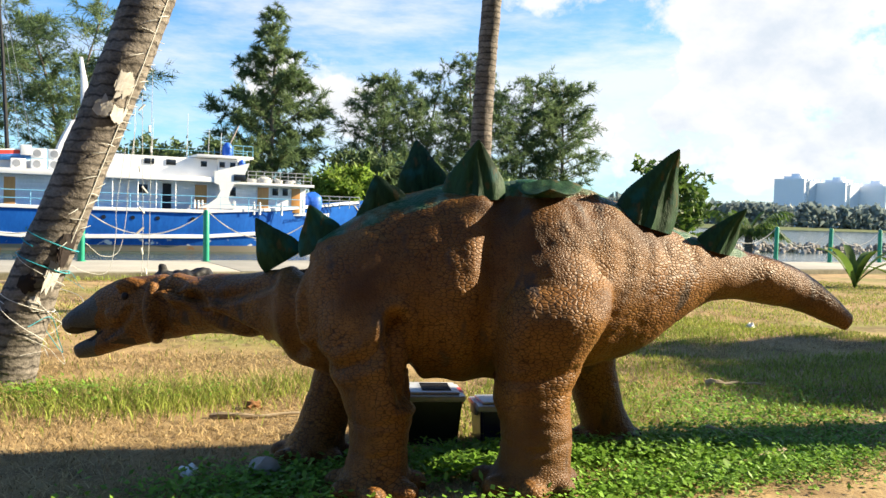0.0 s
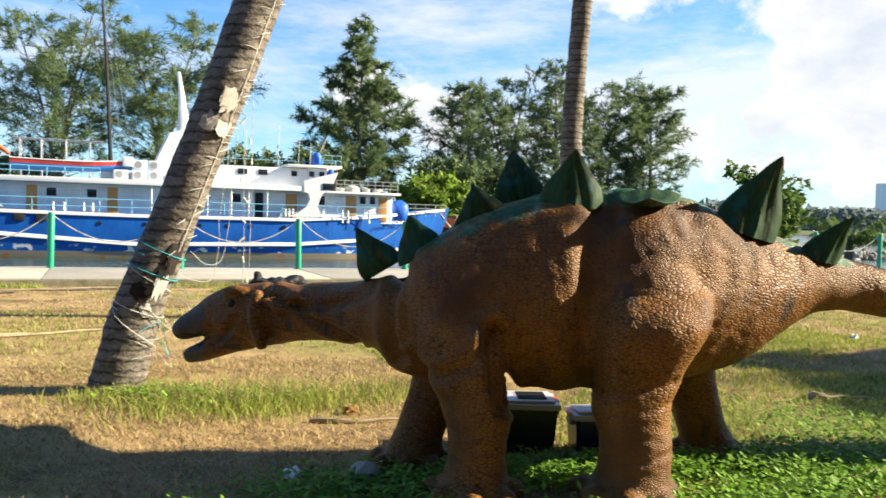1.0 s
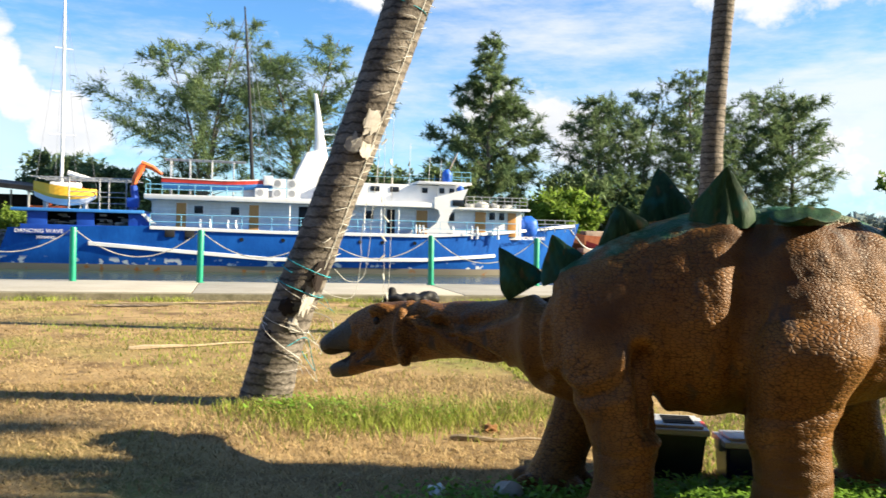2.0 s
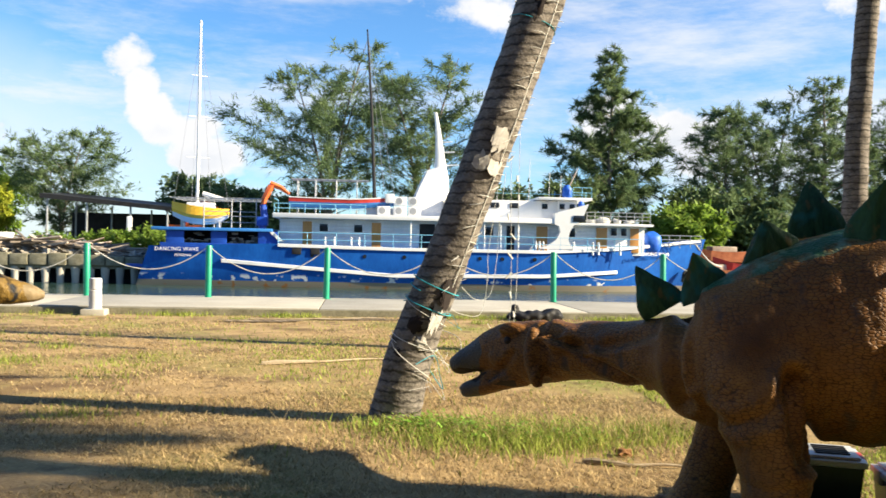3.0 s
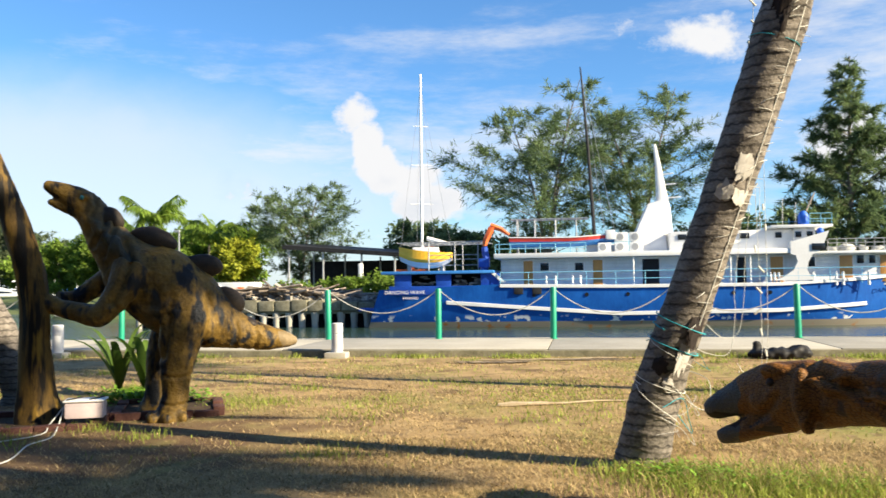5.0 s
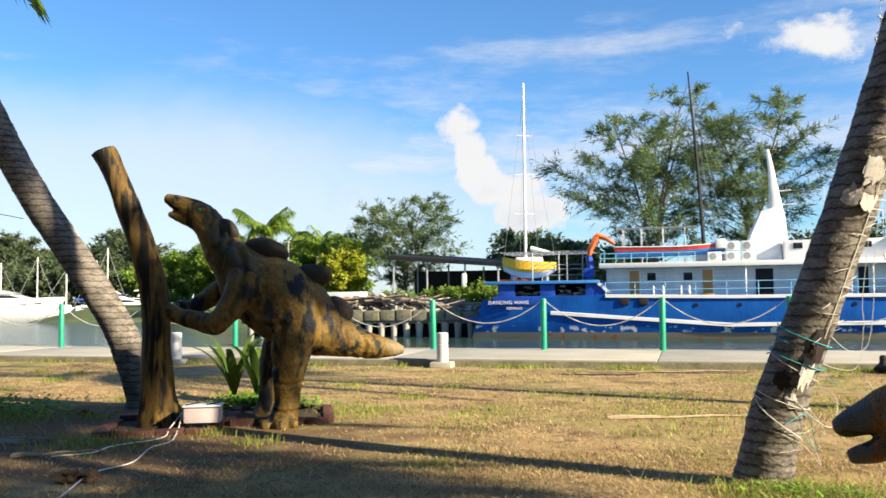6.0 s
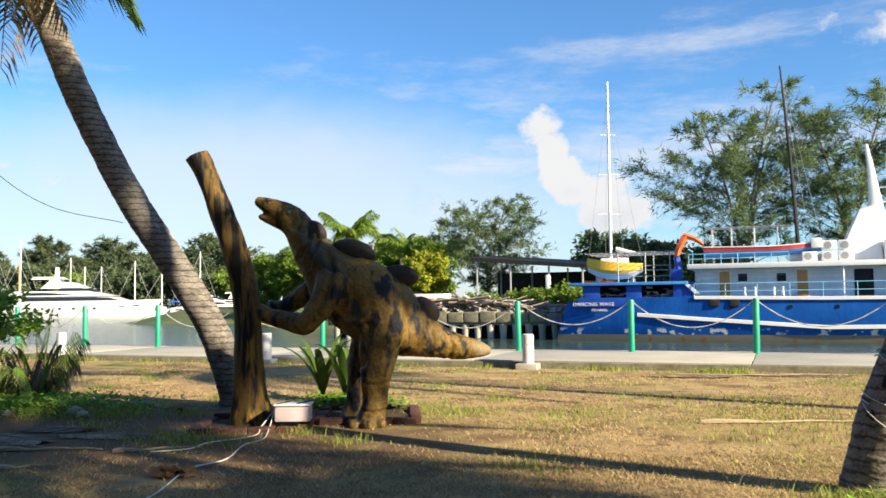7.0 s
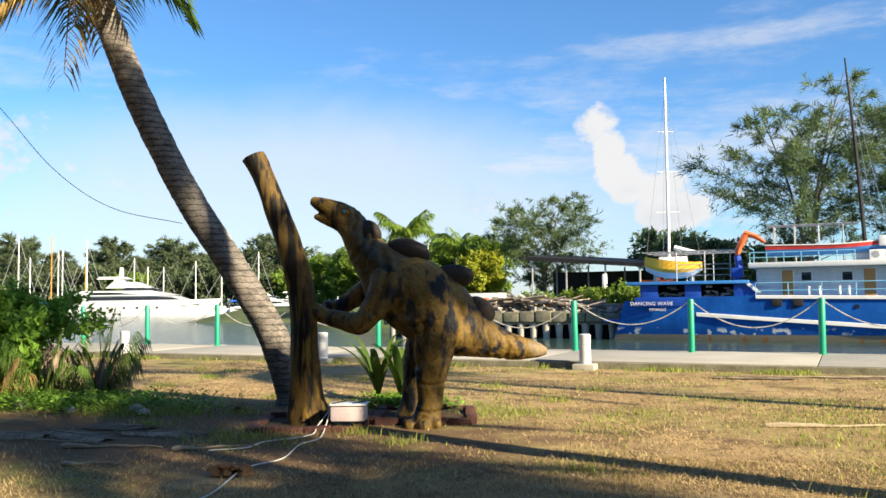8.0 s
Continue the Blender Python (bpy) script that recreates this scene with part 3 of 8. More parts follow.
    for x, w, z0, z1 in ((-1.72, 0.55, 2.22, 2.72), (0.55, 0.55, 2.2, 2.7), (9.3, 0.62, 2.2, 2.75), (15.0, 0.5, 2.2, 2.8), (17.95, 0.42, 2.35, 2.85), (18.65, 0.38, 2.35, 2.85)):
        bm = bmesh.new()
        box(bm, x - w / 2 - 0.05, x + w / 2 + 0.05, wy - 0.05, wy - 0.015, z0 - 0.05, z1 + 0.05, 0.01)
        wf = part("window", bm, MAT["white"], house)
        bm = bmesh.new()
        box(bm, x - w / 2, x + w / 2, wy - 0.062, wy - 0.052, z0, z1, 0.01)
        part("pane", bm, MAT["glass_dark"], wf)
    # doorways are near-black slabs on the wall, their inner shade painted
    for x, w in ((5.15, 1.05), (10.8, 0.55)):
        bm = bmesh.new()
        box(bm, x - w / 2, x + w / 2, wy - 0.05, wy - 0.016, 1.2, 2.86, 0.01)
        part("doorway_shade", bm, MAT["dark"], house, "dark panel that paints the shade of an open doorway")
    for x in (7.4, 8.9, 10.0, 11.2, 4.0):
        bm = bmesh.new()
        tube(bm, [(x, 55.3, 1.0), (x, 55.3, 3.05)], 0.045, 8)
        part("stanchion", bm, MAT["white"], s)
    for x in (-1.6, -1.0, 0.1, 0.6, 12.4, 12.65, 12.9, 15.0, 16.3, 16.7, 18.2):
        bm = bmesh.new()
        tube(bm, [(x, 55.35, 1.0), (x, 55.35, 1.78), (x, 55.35, 1.86)], [0.085, 0.085, 0.05], 8)
        part("vent_post", bm, MAT["white"], s)
    bm = bmesh.new()
    rail(bm, -4.6, 19.6, 55.12, 1.15, 0.95, 1.9)
    part("deck_rail", bm, MAT["cyan"], s, "pale blue tube railing")
    bm = bmesh.new()
    rail(bm, 19.8, 24.4, SHIP_Y - 1.9, 1.6, 0.85, 0.75, 0.03, (1.0, 0.66, 0.33))
    part("bow_rail", bm, MAT["grey"], s)
    bm = bmesh.new()
    rail(bm, 15.9, 20.3, 55.5, 3.14, 0.75, 0.55, 0.025, (1.0, 0.66, 0.33))
    part("fore_rail", bm, MAT["grey"], s, "dull metal railing")
    bm = bmesh.new()
    rail(bm, -4.9, 1.0, 55.3, 3.36, 0.62, 1.0)
    tube(bm, [(-4.9, 55.3, 3.36), (-4.9, 58, 3.36), (-4.9, 58, 4.3), (-4.9, 55.3, 4.3)], 0.04, 6)
    part("boat_deck_rail", bm, MAT["cyan"], s)

    # bridge
    bm = bmesh.new()
    box(bm, 6.4, 14.6, wy + 0.4, wy + 4.4, 3.3, 4.62, 0.04)
    br = part("bridge_house", bm, MAT["white"], s)
    bm = bmesh.new()
    box(bm, 12.6, 16.35, wy - 0.3, wy + 4.7, 4.68, 4.86, 0.05)
    part("bridge_roof", bm, MAT["white"], s)
    bm = bmesh.new()
    box(bm, 14.1, 15.4, wy + 0.15, wy + 4.2, 3.1, 4.66, 0.05)
    part("wheelhouse", bm, MAT["white"], s)
    for x, y, w in ((7.2, wy + 0.36, 0.55), (9.75, wy + 0.36, 0.62), (11.1, wy + 0.36, 0.62), (13.2, wy + 0.36, 0.4), (14.35, wy + 0.11, 0.36), (15.05, wy + 0.11, 0.36)):
        bm = bmesh.new()
        box(bm, x - w / 2, x + w / 2, y - 0.02, y + 0.02, 4.08, 4.44, 0.02)
        part("bridge_window", bm, MAT["glass_dark"], br)
    # curved white wing that comes down to the main deck
    bm = bmesh.new()
    left = [(13.6, 3.75), (13.6, 3.0), (13.9, 2.9), (14.0, 2.5), (13.75, 2.0), (13.2, 1.6), (12.6, 1.35)]
    right_ = [(15.9, 4.4), (15.55, 3.5), (15.35, 3.2), (14.9, 2.95), (14.65, 2.5), (14.55, 2.0), (14.75, 1.6), (14.95, 1.35)]
    outline = left + right_[::-1]
    vs = [bm.verts.new((x, 55.1, z)) for x, z in outline]
    f_ = bm.faces.new(vs)
    r_ = bmesh.ops.extrude_face_region(bm, geom=[f_])
    bmesh.ops.translate(bm, verts=[v for v in r_["geom"] if isinstance(v, bmesh.types.BMVert)], vec=(0, 0.3, 0))
    bmesh.ops.recalc_face_normals(bm, faces=bm.faces)
    part("bridge_wing", bm, MAT["white"], s, "curved white bridge wing support", smooth=False)
    bm = bmesh.new()
    box(bm, 14.85, 15.65, 55.05, 55.09, 3.2, 3.62, 0.02)
    part("wing_window", bm, MAT["glass_dark"], s)
    bm = bmesh.new()
    for x in (8.5, 12.2, 13.9, 16.1):
        tube(bm, [(x, wy + 0.5, 4.62), (x, wy + 0.5, 5.3)], 0.018, 5)
    tube(bm, [(6.6, wy + 0.5, 5.1), (16.1, wy + 0.5, 5.1)], 0.014, 5)
    rail(bm, 15.0, 16.3, wy - 0.2, 4.86, 0.7, 0.65, 0.02)
    part("bridge_top_rail", bm, MAT["cyan"], s)
    for k, (x, h) in enumerate(((9.0, 3.6), (10.2, 2.6), (12.5, 3.1), (14.0, 2.2), (14.9, 2.0))):
        bm = bmesh.new()
        tube(bm, [(x, 58 + k * 0.3, 4.6), (x + 0.05, 58 + k * 0.3, 4.6 + h)], 0.02, 5)
        part("aerial", bm, MAT["grey"], s)
    bm = bmesh.new()
    tube(bm, [(14.6, 57, 4.8), (15.6, 57, 7.0)], 0.05, 6)
    part("derrick", bm, MAT["plank"], s)
    bm = bmesh.new()
    tube(bm, [(14.7, 56.3, 4.86), (14.7, 56.3, 5.0), (14.7, 56.3, 5.45), (14.7, 56.3, 5.6), (14.7, 56.3, 5.75)], [0.3, 0.33, 0.33, 0.25, 0.12], 12)
    part("water_barrel", bm, MAT["tarp"], s, "blue plastic barrel")
    bm = bmesh.new()
    bmesh.ops.create_uvsphere(bm, u_segments=12, v_segments=8, radius=0.22, matrix=Matrix.Translation((15.5, 55.6, 4.4)))
    part("fender_ball", bm, MAT["tarp"], s, "round blue fender")

    # funnel and white spire mast
    bm = bmesh.new()
    a = [Vector(v) for v in ((3.9, 57.2, 3.3), (6.4, 57.2, 3.3), (6.4, 59.6, 3.3), (3.9, 59.6, 3.3))]
    b = [Vector(v) for v in ((5.15, 57.6, 6.6), (6.2, 57.6, 6.9), (6.2, 59.2, 6.9), (5.15, 59.2, 6.6))]
    mid = [v.lerp(w, 0.55) + Vector((-0.12, 0, 0)) for v, w in zip(a, b)]
    rr = [[bm.verts.new(v) for v in q] for q in (a, mid, b)]
    skin_rings(bm, rr)
    bmesh.ops.bevel(bm, geom=[e for e in bm.edges], offset=0.07, segments=2, affect="EDGES")
    part("funnel", bm, MAT["white"], s)
    bm = bmesh.new()
    rr = [ring(bm, Vector((x, 58.2, z)), Vector((1, 0, 0)), Vector((0, 1, 0)), w, w * 0.7, 8) for x, z, w in ((6.35, 3.4, 0.55), (6.2, 6.2, 0.5), (6.1, 7.6, 0.34), (5.95, 9.2, 0.2), (5.75, 10.7, 0.10))]
    skin_rings(bm, rr)
    mast = part("spire_mast", bm, MAT["white"], s)
    for z, w in ((7.0, 1.3), (7.9, 1.0), (8.6, 0.8)):
        bm = bmesh.new()
        tube(bm, [(6.1, 58.2, z), (6.1 + w, 58.0, z + 0.05)], 0.04, 6)
        part("radar_arm", bm, MAT["white"], mast)
    for x, z in ((3.3, 3.4), (4.25, 3.4), (3.3, 4.05), (4.25, 4.05), (2.2, 3.4)):
        bm = bmesh.new()
        box(bm, x - 0.42, x + 0.42, 55.9, 56.25, z, z + 0.58, 0.03)
        ac = part("air_conditioner", bm, MAT["white"], s)
        bm = bmesh.new()
        tube(bm, [(x - 0.08, 55.92, z + 0.29), (x - 0.08, 55.885, z + 0.29)], [0.25, 0.22], 14)
        part("fan_grille", bm, MAT["grey"], ac)
    bm = bmesh.new()
    box(bm, 1.0, 3.0, 56.6, 58.4, 3.36, 3.9, 0.1)
    box(bm, 2.3, 2.9, 55.8, 56.4, 4.2, 4.8, 0.06)
    part("deck_lockers", bm, MAT["white"], s)

    # dark pole mast behind the funnel
    bm = bmesh.new()
    tube(bm, [(1.75, 61.2, 3.3), (1.35, 61.2, 11), (0.92, 61.2, 17.0)], [0.14, 0.11, 0.05], 8)
    part("pole_mast", bm, MAT["black"], s, "tall dark grey pole mast")
    bm = bmesh.new()
    for dx, dz in ((0.5, 13.0), (0.9, 3.5)):
        tube(bm, [(0.95, 61.2, 16.6), (1.6 + dx * 2, 61.2, 3.5)], 0.018, 4)
    part("mast_stay", bm, MAT["grey"], s)

    # long red and blue tender on the boat deck, frame roof behind it
    bm = bmesh.new()
    rr = []
    for k in range(13):
        t = k / 12
        x = -4.0 + 6.9 * t
        top = 4.32 + 0.22 * (1 - t) ** 2 * 0.4 + 0.75 * max(0, t - 0.55) ** 1.4
        wdt = 0.8 * (1 - max(0, t - 0.6) ** 2 * 5.5)
        low = 3.78 + 0.75 * max(0, t - 0.6) ** 1.3
        rr.append([bm.verts.new((x, 56.4 + wdt * a, low + (top - low) * b)) for a, b in ((-1, 1), (-0.96, 0.58), (-0.8, 0.3), (-0.3, 0), (0.3, 0), (0.8, 0.3), (0.96, 0.58), (1, 1))])
    for p, q in zip(rr, rr[1:]):
        for k in range(7):
            fc = bm.faces.new((p[k], q[k], q[k + 1], p[k + 1]))
            fc.material_index = 1 if k in (0, 6) else 0
    for q in (rr[0], rr[-1]):
        bm.faces.new(q)
    bmesh.ops.recalc_face_normals(bm, faces=bm.faces)
    td = part("tender_boat", bm, [MAT["boat_blue"], MAT["red"]], s, "long wooden tender, red above and blue below", smooth=False)
    bm = bmesh.new()
    tube(bm, [Vector((-4.0 + 6.9 * k / 12, 55.6 + 0.8 * max(0, k / 12 - 0.6) ** 2 * 5.5, 4.34 + 0.088 * (1 - k / 12) ** 2 + 0.75 * max(0, k / 12 - 0.55) ** 1.4)) for k in range(13)], 0.035, 6)
    part("gunwale", bm, MAT["white"], td)
    bm = bmesh.new()
    for x in (-3.6, -2.4, -1.0, 0.4):
        for y in (57.4, 58.6):
            tube(bm, [(x, y, 3.36), (x, y, 5.75)], 0.04, 6)
    for y in (57.4, 58.0, 58.6):
        tube(bm, [(-4.0, y, 5.75), (1.2, y, 5.75)], 0.035, 6)
    for k in range(11):
        tube(bm, [(-4.0 + 0.5 * k, 57.3, 5.79), (-4.0 + 0.5 * k, 58.7, 5.79)], 0.025, 5)
    part("frame_roof", bm, MAT["grey"], s, "bare grey metal roof frame")
    bm = bmesh.new()
    for x in (-9.6, -7.8, -6.2):
        for y in (56.6, 60.6):
            tube(bm, [(x, y, 2.3), (x, y, 4.25)], 0.045, 6)
    for y in (56.6, 58.6, 60.6):
        tube(bm, [(-11.8, y, 4.25), (-5.6, y, 4.30)], 0.04, 6)
    for k in range(12):
        tube(bm, [(-11.8 + 0.55 * k, 56.5, 4.30), (-11.8 + 0.55 * k, 60.7, 4.30)], 0.025, 5)
    for z in (2.7, 3.1, 3.4):
        tube(bm, [(-9.6, 56.6, z), (-6.2, 56.6, z)], 0.025, 5)
    part("aft_frame", bm, MAT["grey"], s, "bare metal awning frame and rails")

    # crane
    bm = bmesh.new()
    tube(bm, [(-5.75, 56.3, 1.4), (-5.75, 56.3, 2.6)], 0.26, 12)
    box(bm, -6.1, -5.4, 55.95, 56.65, 2.5, 3.1, 0.06)
    tube(bm, [(-5.6, 56.3, 3.0), (-5.75, 56.3, 3.9)], [0.26, 0.2], 8)
    cr = part("crane_base", bm, MAT["deep_blue"], s, "blue deck crane pedestal")
    bm = bmesh.new()
    tube(bm, [(-5.75, 56.3, 3.8), (-5.65, 56.3, 4.3), (-5.25, 56.3, 5.1), (-5.0, 56.3, 5.28)], [0.15, 0.21, 0.24, 0.16], 6)
    tube(bm, [(-5.3, 56.3, 5.3), (-4.6, 56.3, 5.05), (-4.05, 56.3, 4.65)], [0.2, 0.17, 0.10], 6)
    part("crane_arm", bm, MAT["orange"], cr, "folded orange crane arm")

    # tarpaulin heap, foredeck clutter
    bm = bmesh.new()
    bmesh.ops.create_icosphere(bm, subdivisions=3, radius=0.85, matrix=Matrix.Translation((20.9, 56.9, 1.9)) @ Matrix.Diagonal((0.9, 0.8, 0.95, 1)))
    for v in bm.verts:
        v.co += 0.13 * Vector((noise.noise(v.co * 2.2), noise.noise(v.co * 2.2 + Vector((5, 0, 0))), noise.noise(v.co * 2.2 + Vector((0, 5, 0)))))
    part("tarpaulin", bm, MAT["tarp"], s, "bulging blue tarpaulin")
    bm = bmesh.new()
    for x, w in ((16.4, 0.5), (17.2, 0.7), (18.2, 0.4), (19.0, 0.5)):
        bmesh.ops.create_icosphere(bm, subdivisions=2, radius=w * 0.6, matrix=Matrix.Translation((x, 56.2, 3.3)) @ Matrix.Diagonal((1.2, 0.7, 0.7, 1)))
    for v in bm.verts:
        v.co += 0.18 * Vector((noise.noise(v.co * 3), 0, noise.noise(v.co * 3 + Vector((0, 5, 0)))))
    part("covered_gear", bm, MAT["rope"], s, "pale canvas covered gear")
    bm = bmesh.new()
    for k in range(6):
        tube(bm, [(23.6, SHIP_Y - 0.75 + 0.05 * k, -0.2 - 0.12 * k), (24.0, SHIP_Y - 0.55, 0.15 - 0.1 * k), (23.8, SHIP_Y - 0.8, -0.35)], 0.09, 6)
    part("anchor", bm, MAT["black"], hull, "dark stowed anchor")

    def letters(text, at, size, tall, turn):
        cu = bpy.data.curves.new("lettering", "FONT")
        cu.body, cu.size, cu.extrude, cu.align_x = text, size, 0.012, "CENTER"
        cu.space_character = 1.1
        tmp = new("lettering", cu)
        me = bpy.data.meshes.new_from_object(tmp.evaluated_get(bpy.context.evaluated_depsgraph_get()))
        bpy.data.objects.remove(tmp)
        me.materials.clear()
        me.materials.append(MAT["white"])
        ob = new("ship_name", me)
        ob.parent = hull
        ob.matrix_basis = pose(*at, 90, 0, turn) @ Matrix.Diagonal((1, tall, 1, 1))
        tagged(ob, "white painted lettering")

    letters("DANCING WAVE", (-11.0, SHIP_Y - 3.48, 0.78), 0.33, 1.0, 0)
    letters("PENANG", (-10.6, SHIP_Y - 3.48, 0.42), 0.25, 0.95, 0)
    letters("DANCING WAVE", (20.9, SHIP_Y - 2.28, 1.02), 0.36, 0.9, 27)


ship()


# ---- the two dinosaur statues ----


def statue_skin():
    """Brown fibreglass hide of raised pebbly scales, painted green along the back, pale on the belly folds."""
    m = material("painted_hide", (0.110, 0.042, 0.008), (0.222, 0.105, 0.027), 2.4, 26, 0.52, 0.0)
    n, l, p = tool(m)
    co = n.new("ShaderNodeTexCoord")
    warp = n.new("ShaderNodeTexNoise")
    warp.inputs["Scale"].default_value = 5.0
    l.new(co.outputs["Object"], warp.inputs["Vector"])
    mixv = n.new("ShaderNodeMix")
    mixv.data_type = "RGBA"
    mixv.inputs["Factor"].default_value = 0.045
    l.new(co.outputs["Object"], mixv.inputs["A"])
    l.new(warp.outputs["Color"], mixv.inputs["B"])
    squash = n.new("ShaderNodeMapping")
    squash.inputs["Scale"].default_value = (0.74, 0.74, 1.28)
    l.new(mixv.outputs["Result"], squash.inputs[0])
    v = n.new("ShaderNodeTexVoronoi")
    v.feature, v.inputs["Scale"].default_value = "DISTANCE_TO_EDGE", 54.0
    v2 = n.new("ShaderNodeTexVoronoi")
    v2.feature, v2.inputs["Scale"].default_value = "DISTANCE_TO_EDGE", 88.0
    for w in (v, v2):
        w.inputs["Randomness"].default_value = 0.85
        l.new(squash.outputs[0], w.inputs["Vector"])
    pick = n.new("ShaderNodeMix")
    pick.data_type = "FLOAT"
    t = n.new("ShaderNodeTexNoise")
    t.inputs["Scale"].default_value = 2.2
    l.new(co.outputs["Object"], t.inputs["Vector"])
    r = n.new("ShaderNodeMapRange")
    r.inputs[1].default_value, r.inputs[2].default_value = 0.48, 0.58
    l.new(t.outputs[0], r.inputs[0])
    l.new(r.outputs[0], pick.inputs["Factor"])
    l.new(v.outputs["Distance"], pick.inputs["A"])
    l.new(v2.outputs["Distance"], pick.inputs["B"])
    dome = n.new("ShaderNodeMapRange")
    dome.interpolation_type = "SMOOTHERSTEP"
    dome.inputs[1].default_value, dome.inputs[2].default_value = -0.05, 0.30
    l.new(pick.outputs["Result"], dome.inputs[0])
    b = n.new("ShaderNodeBump")
    b.inputs["Strength"].default_value, b.inputs["Distance"].default_value = 0.38, 0.009
    l.new(dome.outputs[0], b.inputs["Height"])
    l.new(b.outputs[0], p.inputs["Normal"])
    # darker in the creases between scales, paint by zone
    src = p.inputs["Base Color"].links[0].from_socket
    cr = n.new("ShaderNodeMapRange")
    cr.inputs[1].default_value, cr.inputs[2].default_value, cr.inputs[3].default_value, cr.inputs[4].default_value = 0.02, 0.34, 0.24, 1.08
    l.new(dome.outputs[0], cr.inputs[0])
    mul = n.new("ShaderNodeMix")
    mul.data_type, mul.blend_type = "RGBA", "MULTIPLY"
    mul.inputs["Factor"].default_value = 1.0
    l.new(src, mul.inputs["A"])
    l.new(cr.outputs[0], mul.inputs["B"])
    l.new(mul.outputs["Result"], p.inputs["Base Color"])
    return m


def tinted(base, name, zones):
    """A copy of a paint with further painted zones: (colour, noise scale, from, to)."""
    m = base.copy()
    m.name = name
    n, l, p = tool(m)
    co = n.new("ShaderNodeTexCoord")
    for colour, scale, lo, hi, stretch in zones:
        src = p.inputs["Base Color"].links[0].from_socket
        mp = n.new("ShaderNodeMapping")
        mp.inputs["Scale"].default_value = stretch
        l.new(co.outputs["Object"], mp.inputs[0])
        t = n.new("ShaderNodeTexNoise")
        t.inputs["Scale"].default_value, t.inputs["Detail"].default_value = scale, 3
        l.new(mp.outputs[0], t.inputs["Vector"])
        r = n.new("ShaderNodeMapRange")
        r.inputs[1].default_value, r.inputs[2].default_value = lo, hi
        l.new(t.outputs[0], r.inputs[0])
        x = n.new("ShaderNodeMix")
        x.data_type = "RGBA"
        l.new(r.outputs[0], x.inputs["Factor"])
        l.new(src, x.inputs["A"])
        x.inputs["B"].default_value = (*colour, 1)
        l.new(x.outputs["Result"], p.inputs["Base Color"])
    return m


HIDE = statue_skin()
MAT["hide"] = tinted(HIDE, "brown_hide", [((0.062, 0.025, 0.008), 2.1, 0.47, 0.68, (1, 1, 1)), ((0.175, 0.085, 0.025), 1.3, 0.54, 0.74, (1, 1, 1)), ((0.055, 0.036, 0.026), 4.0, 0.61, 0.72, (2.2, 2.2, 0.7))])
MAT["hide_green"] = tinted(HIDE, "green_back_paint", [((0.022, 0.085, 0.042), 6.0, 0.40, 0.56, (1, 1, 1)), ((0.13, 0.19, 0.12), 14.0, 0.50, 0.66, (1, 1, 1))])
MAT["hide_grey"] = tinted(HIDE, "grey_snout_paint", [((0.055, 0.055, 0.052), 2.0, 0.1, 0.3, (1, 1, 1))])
MAT["plate"] = tinted(material("green_plates", (0.004, 0.022, 0.008), (0.022, 0.072, 0.026), 5, 34, 0.6, 0.7, stretch=(3, 3, 0.8), size=0.012), "mottled_plates",
                      [((0.008, 0.075, 0.062), 7.0, 0.55, 0.66, (1, 1, 1)), ((0.060, 0.055, 0.018), 11.0, 0.60, 0.68, (2, 2, 1))])
MAT["mouth"] = material("dark_mouth", (0.012, 0.009, 0.008), (0.03, 0.02, 0.018), 6, 40, 0.6, 0.1)
MAT["hide2"] = tinted(material("olive_hide", (0.050, 0.031, 0.008), (0.25, 0.155, 0.036), 3.5, 30, 0.55, 1.0, size=0.03), "striped_hide",
                      [((0.010, 0.012, 0.016), 3.2, 0.50, 0.60, (2.6, 2.6, 0.9)), ((0.05, 0.055, 0.045), 1.8, 0.56, 0.72, (1, 1, 1))])
MAT["plate2"] = material("grey_plates", (0.016, 0.013, 0.011), (0.050, 0.038, 0.028), 6, 40, 0.55, 0.5)


def loft(bm, rows, seg=20, power=0.85, axis=None):
    """A closed body through rows of (x, y, z, half width, half height), rings upright across the line."""
    rings = []
    pts = [Vector(r[:3]) for r in rows]
    for k, r in enumerate(rows):
        d = (pts[min(k + 1, len(pts) - 1)] - pts[max(k - 1, 0)])
        if axis == "leg":
            right = Vector((1, 0, 0))
            up = Vector((0, 1, 0))
        else:
            flat = Vector((d.x, d.y, 0)).normalized()
            right = Vector((-flat.y, flat.x, 0))
            tilt = d.normalized()
            up = (Vector((0, 0, 1)) - tilt * tilt.z)
            up = up.normalized() if up.length > 0.35 else Vector((0, 0, 1)).cross(right).cross(right) * -1
        rings.append(ring(bm, pts[k], right, up, r[3], r[4], seg, power))
    skin_rings(bm, rings)
    bmesh.ops.recalc_face_normals(bm, faces=bm.faces)


def dense(rows, steps=4):
    """More rows along a smooth line through the given ones."""
    a = np.array(rows, float)
    ext = np.vstack([2 * a[0] - a[1], a, 2 * a[-1] - a[-2]])
    out = []
    for k in range(1, len(ext) - 2):
        p, q, r, s = ext[k - 1:k + 3]
        for j in range(steps):
            t = j / steps
            v = 0.5 * (2 * q + (r - p) * t + (2 * p - 5 * q + 4 * r - s) * t * t + (3 * q - p - 3 * r + s) * t ** 3)
            v[3:] = np.maximum(v[3:], 0.008)
            out.append(tuple(v))
    return out + [tuple(a[-1])]


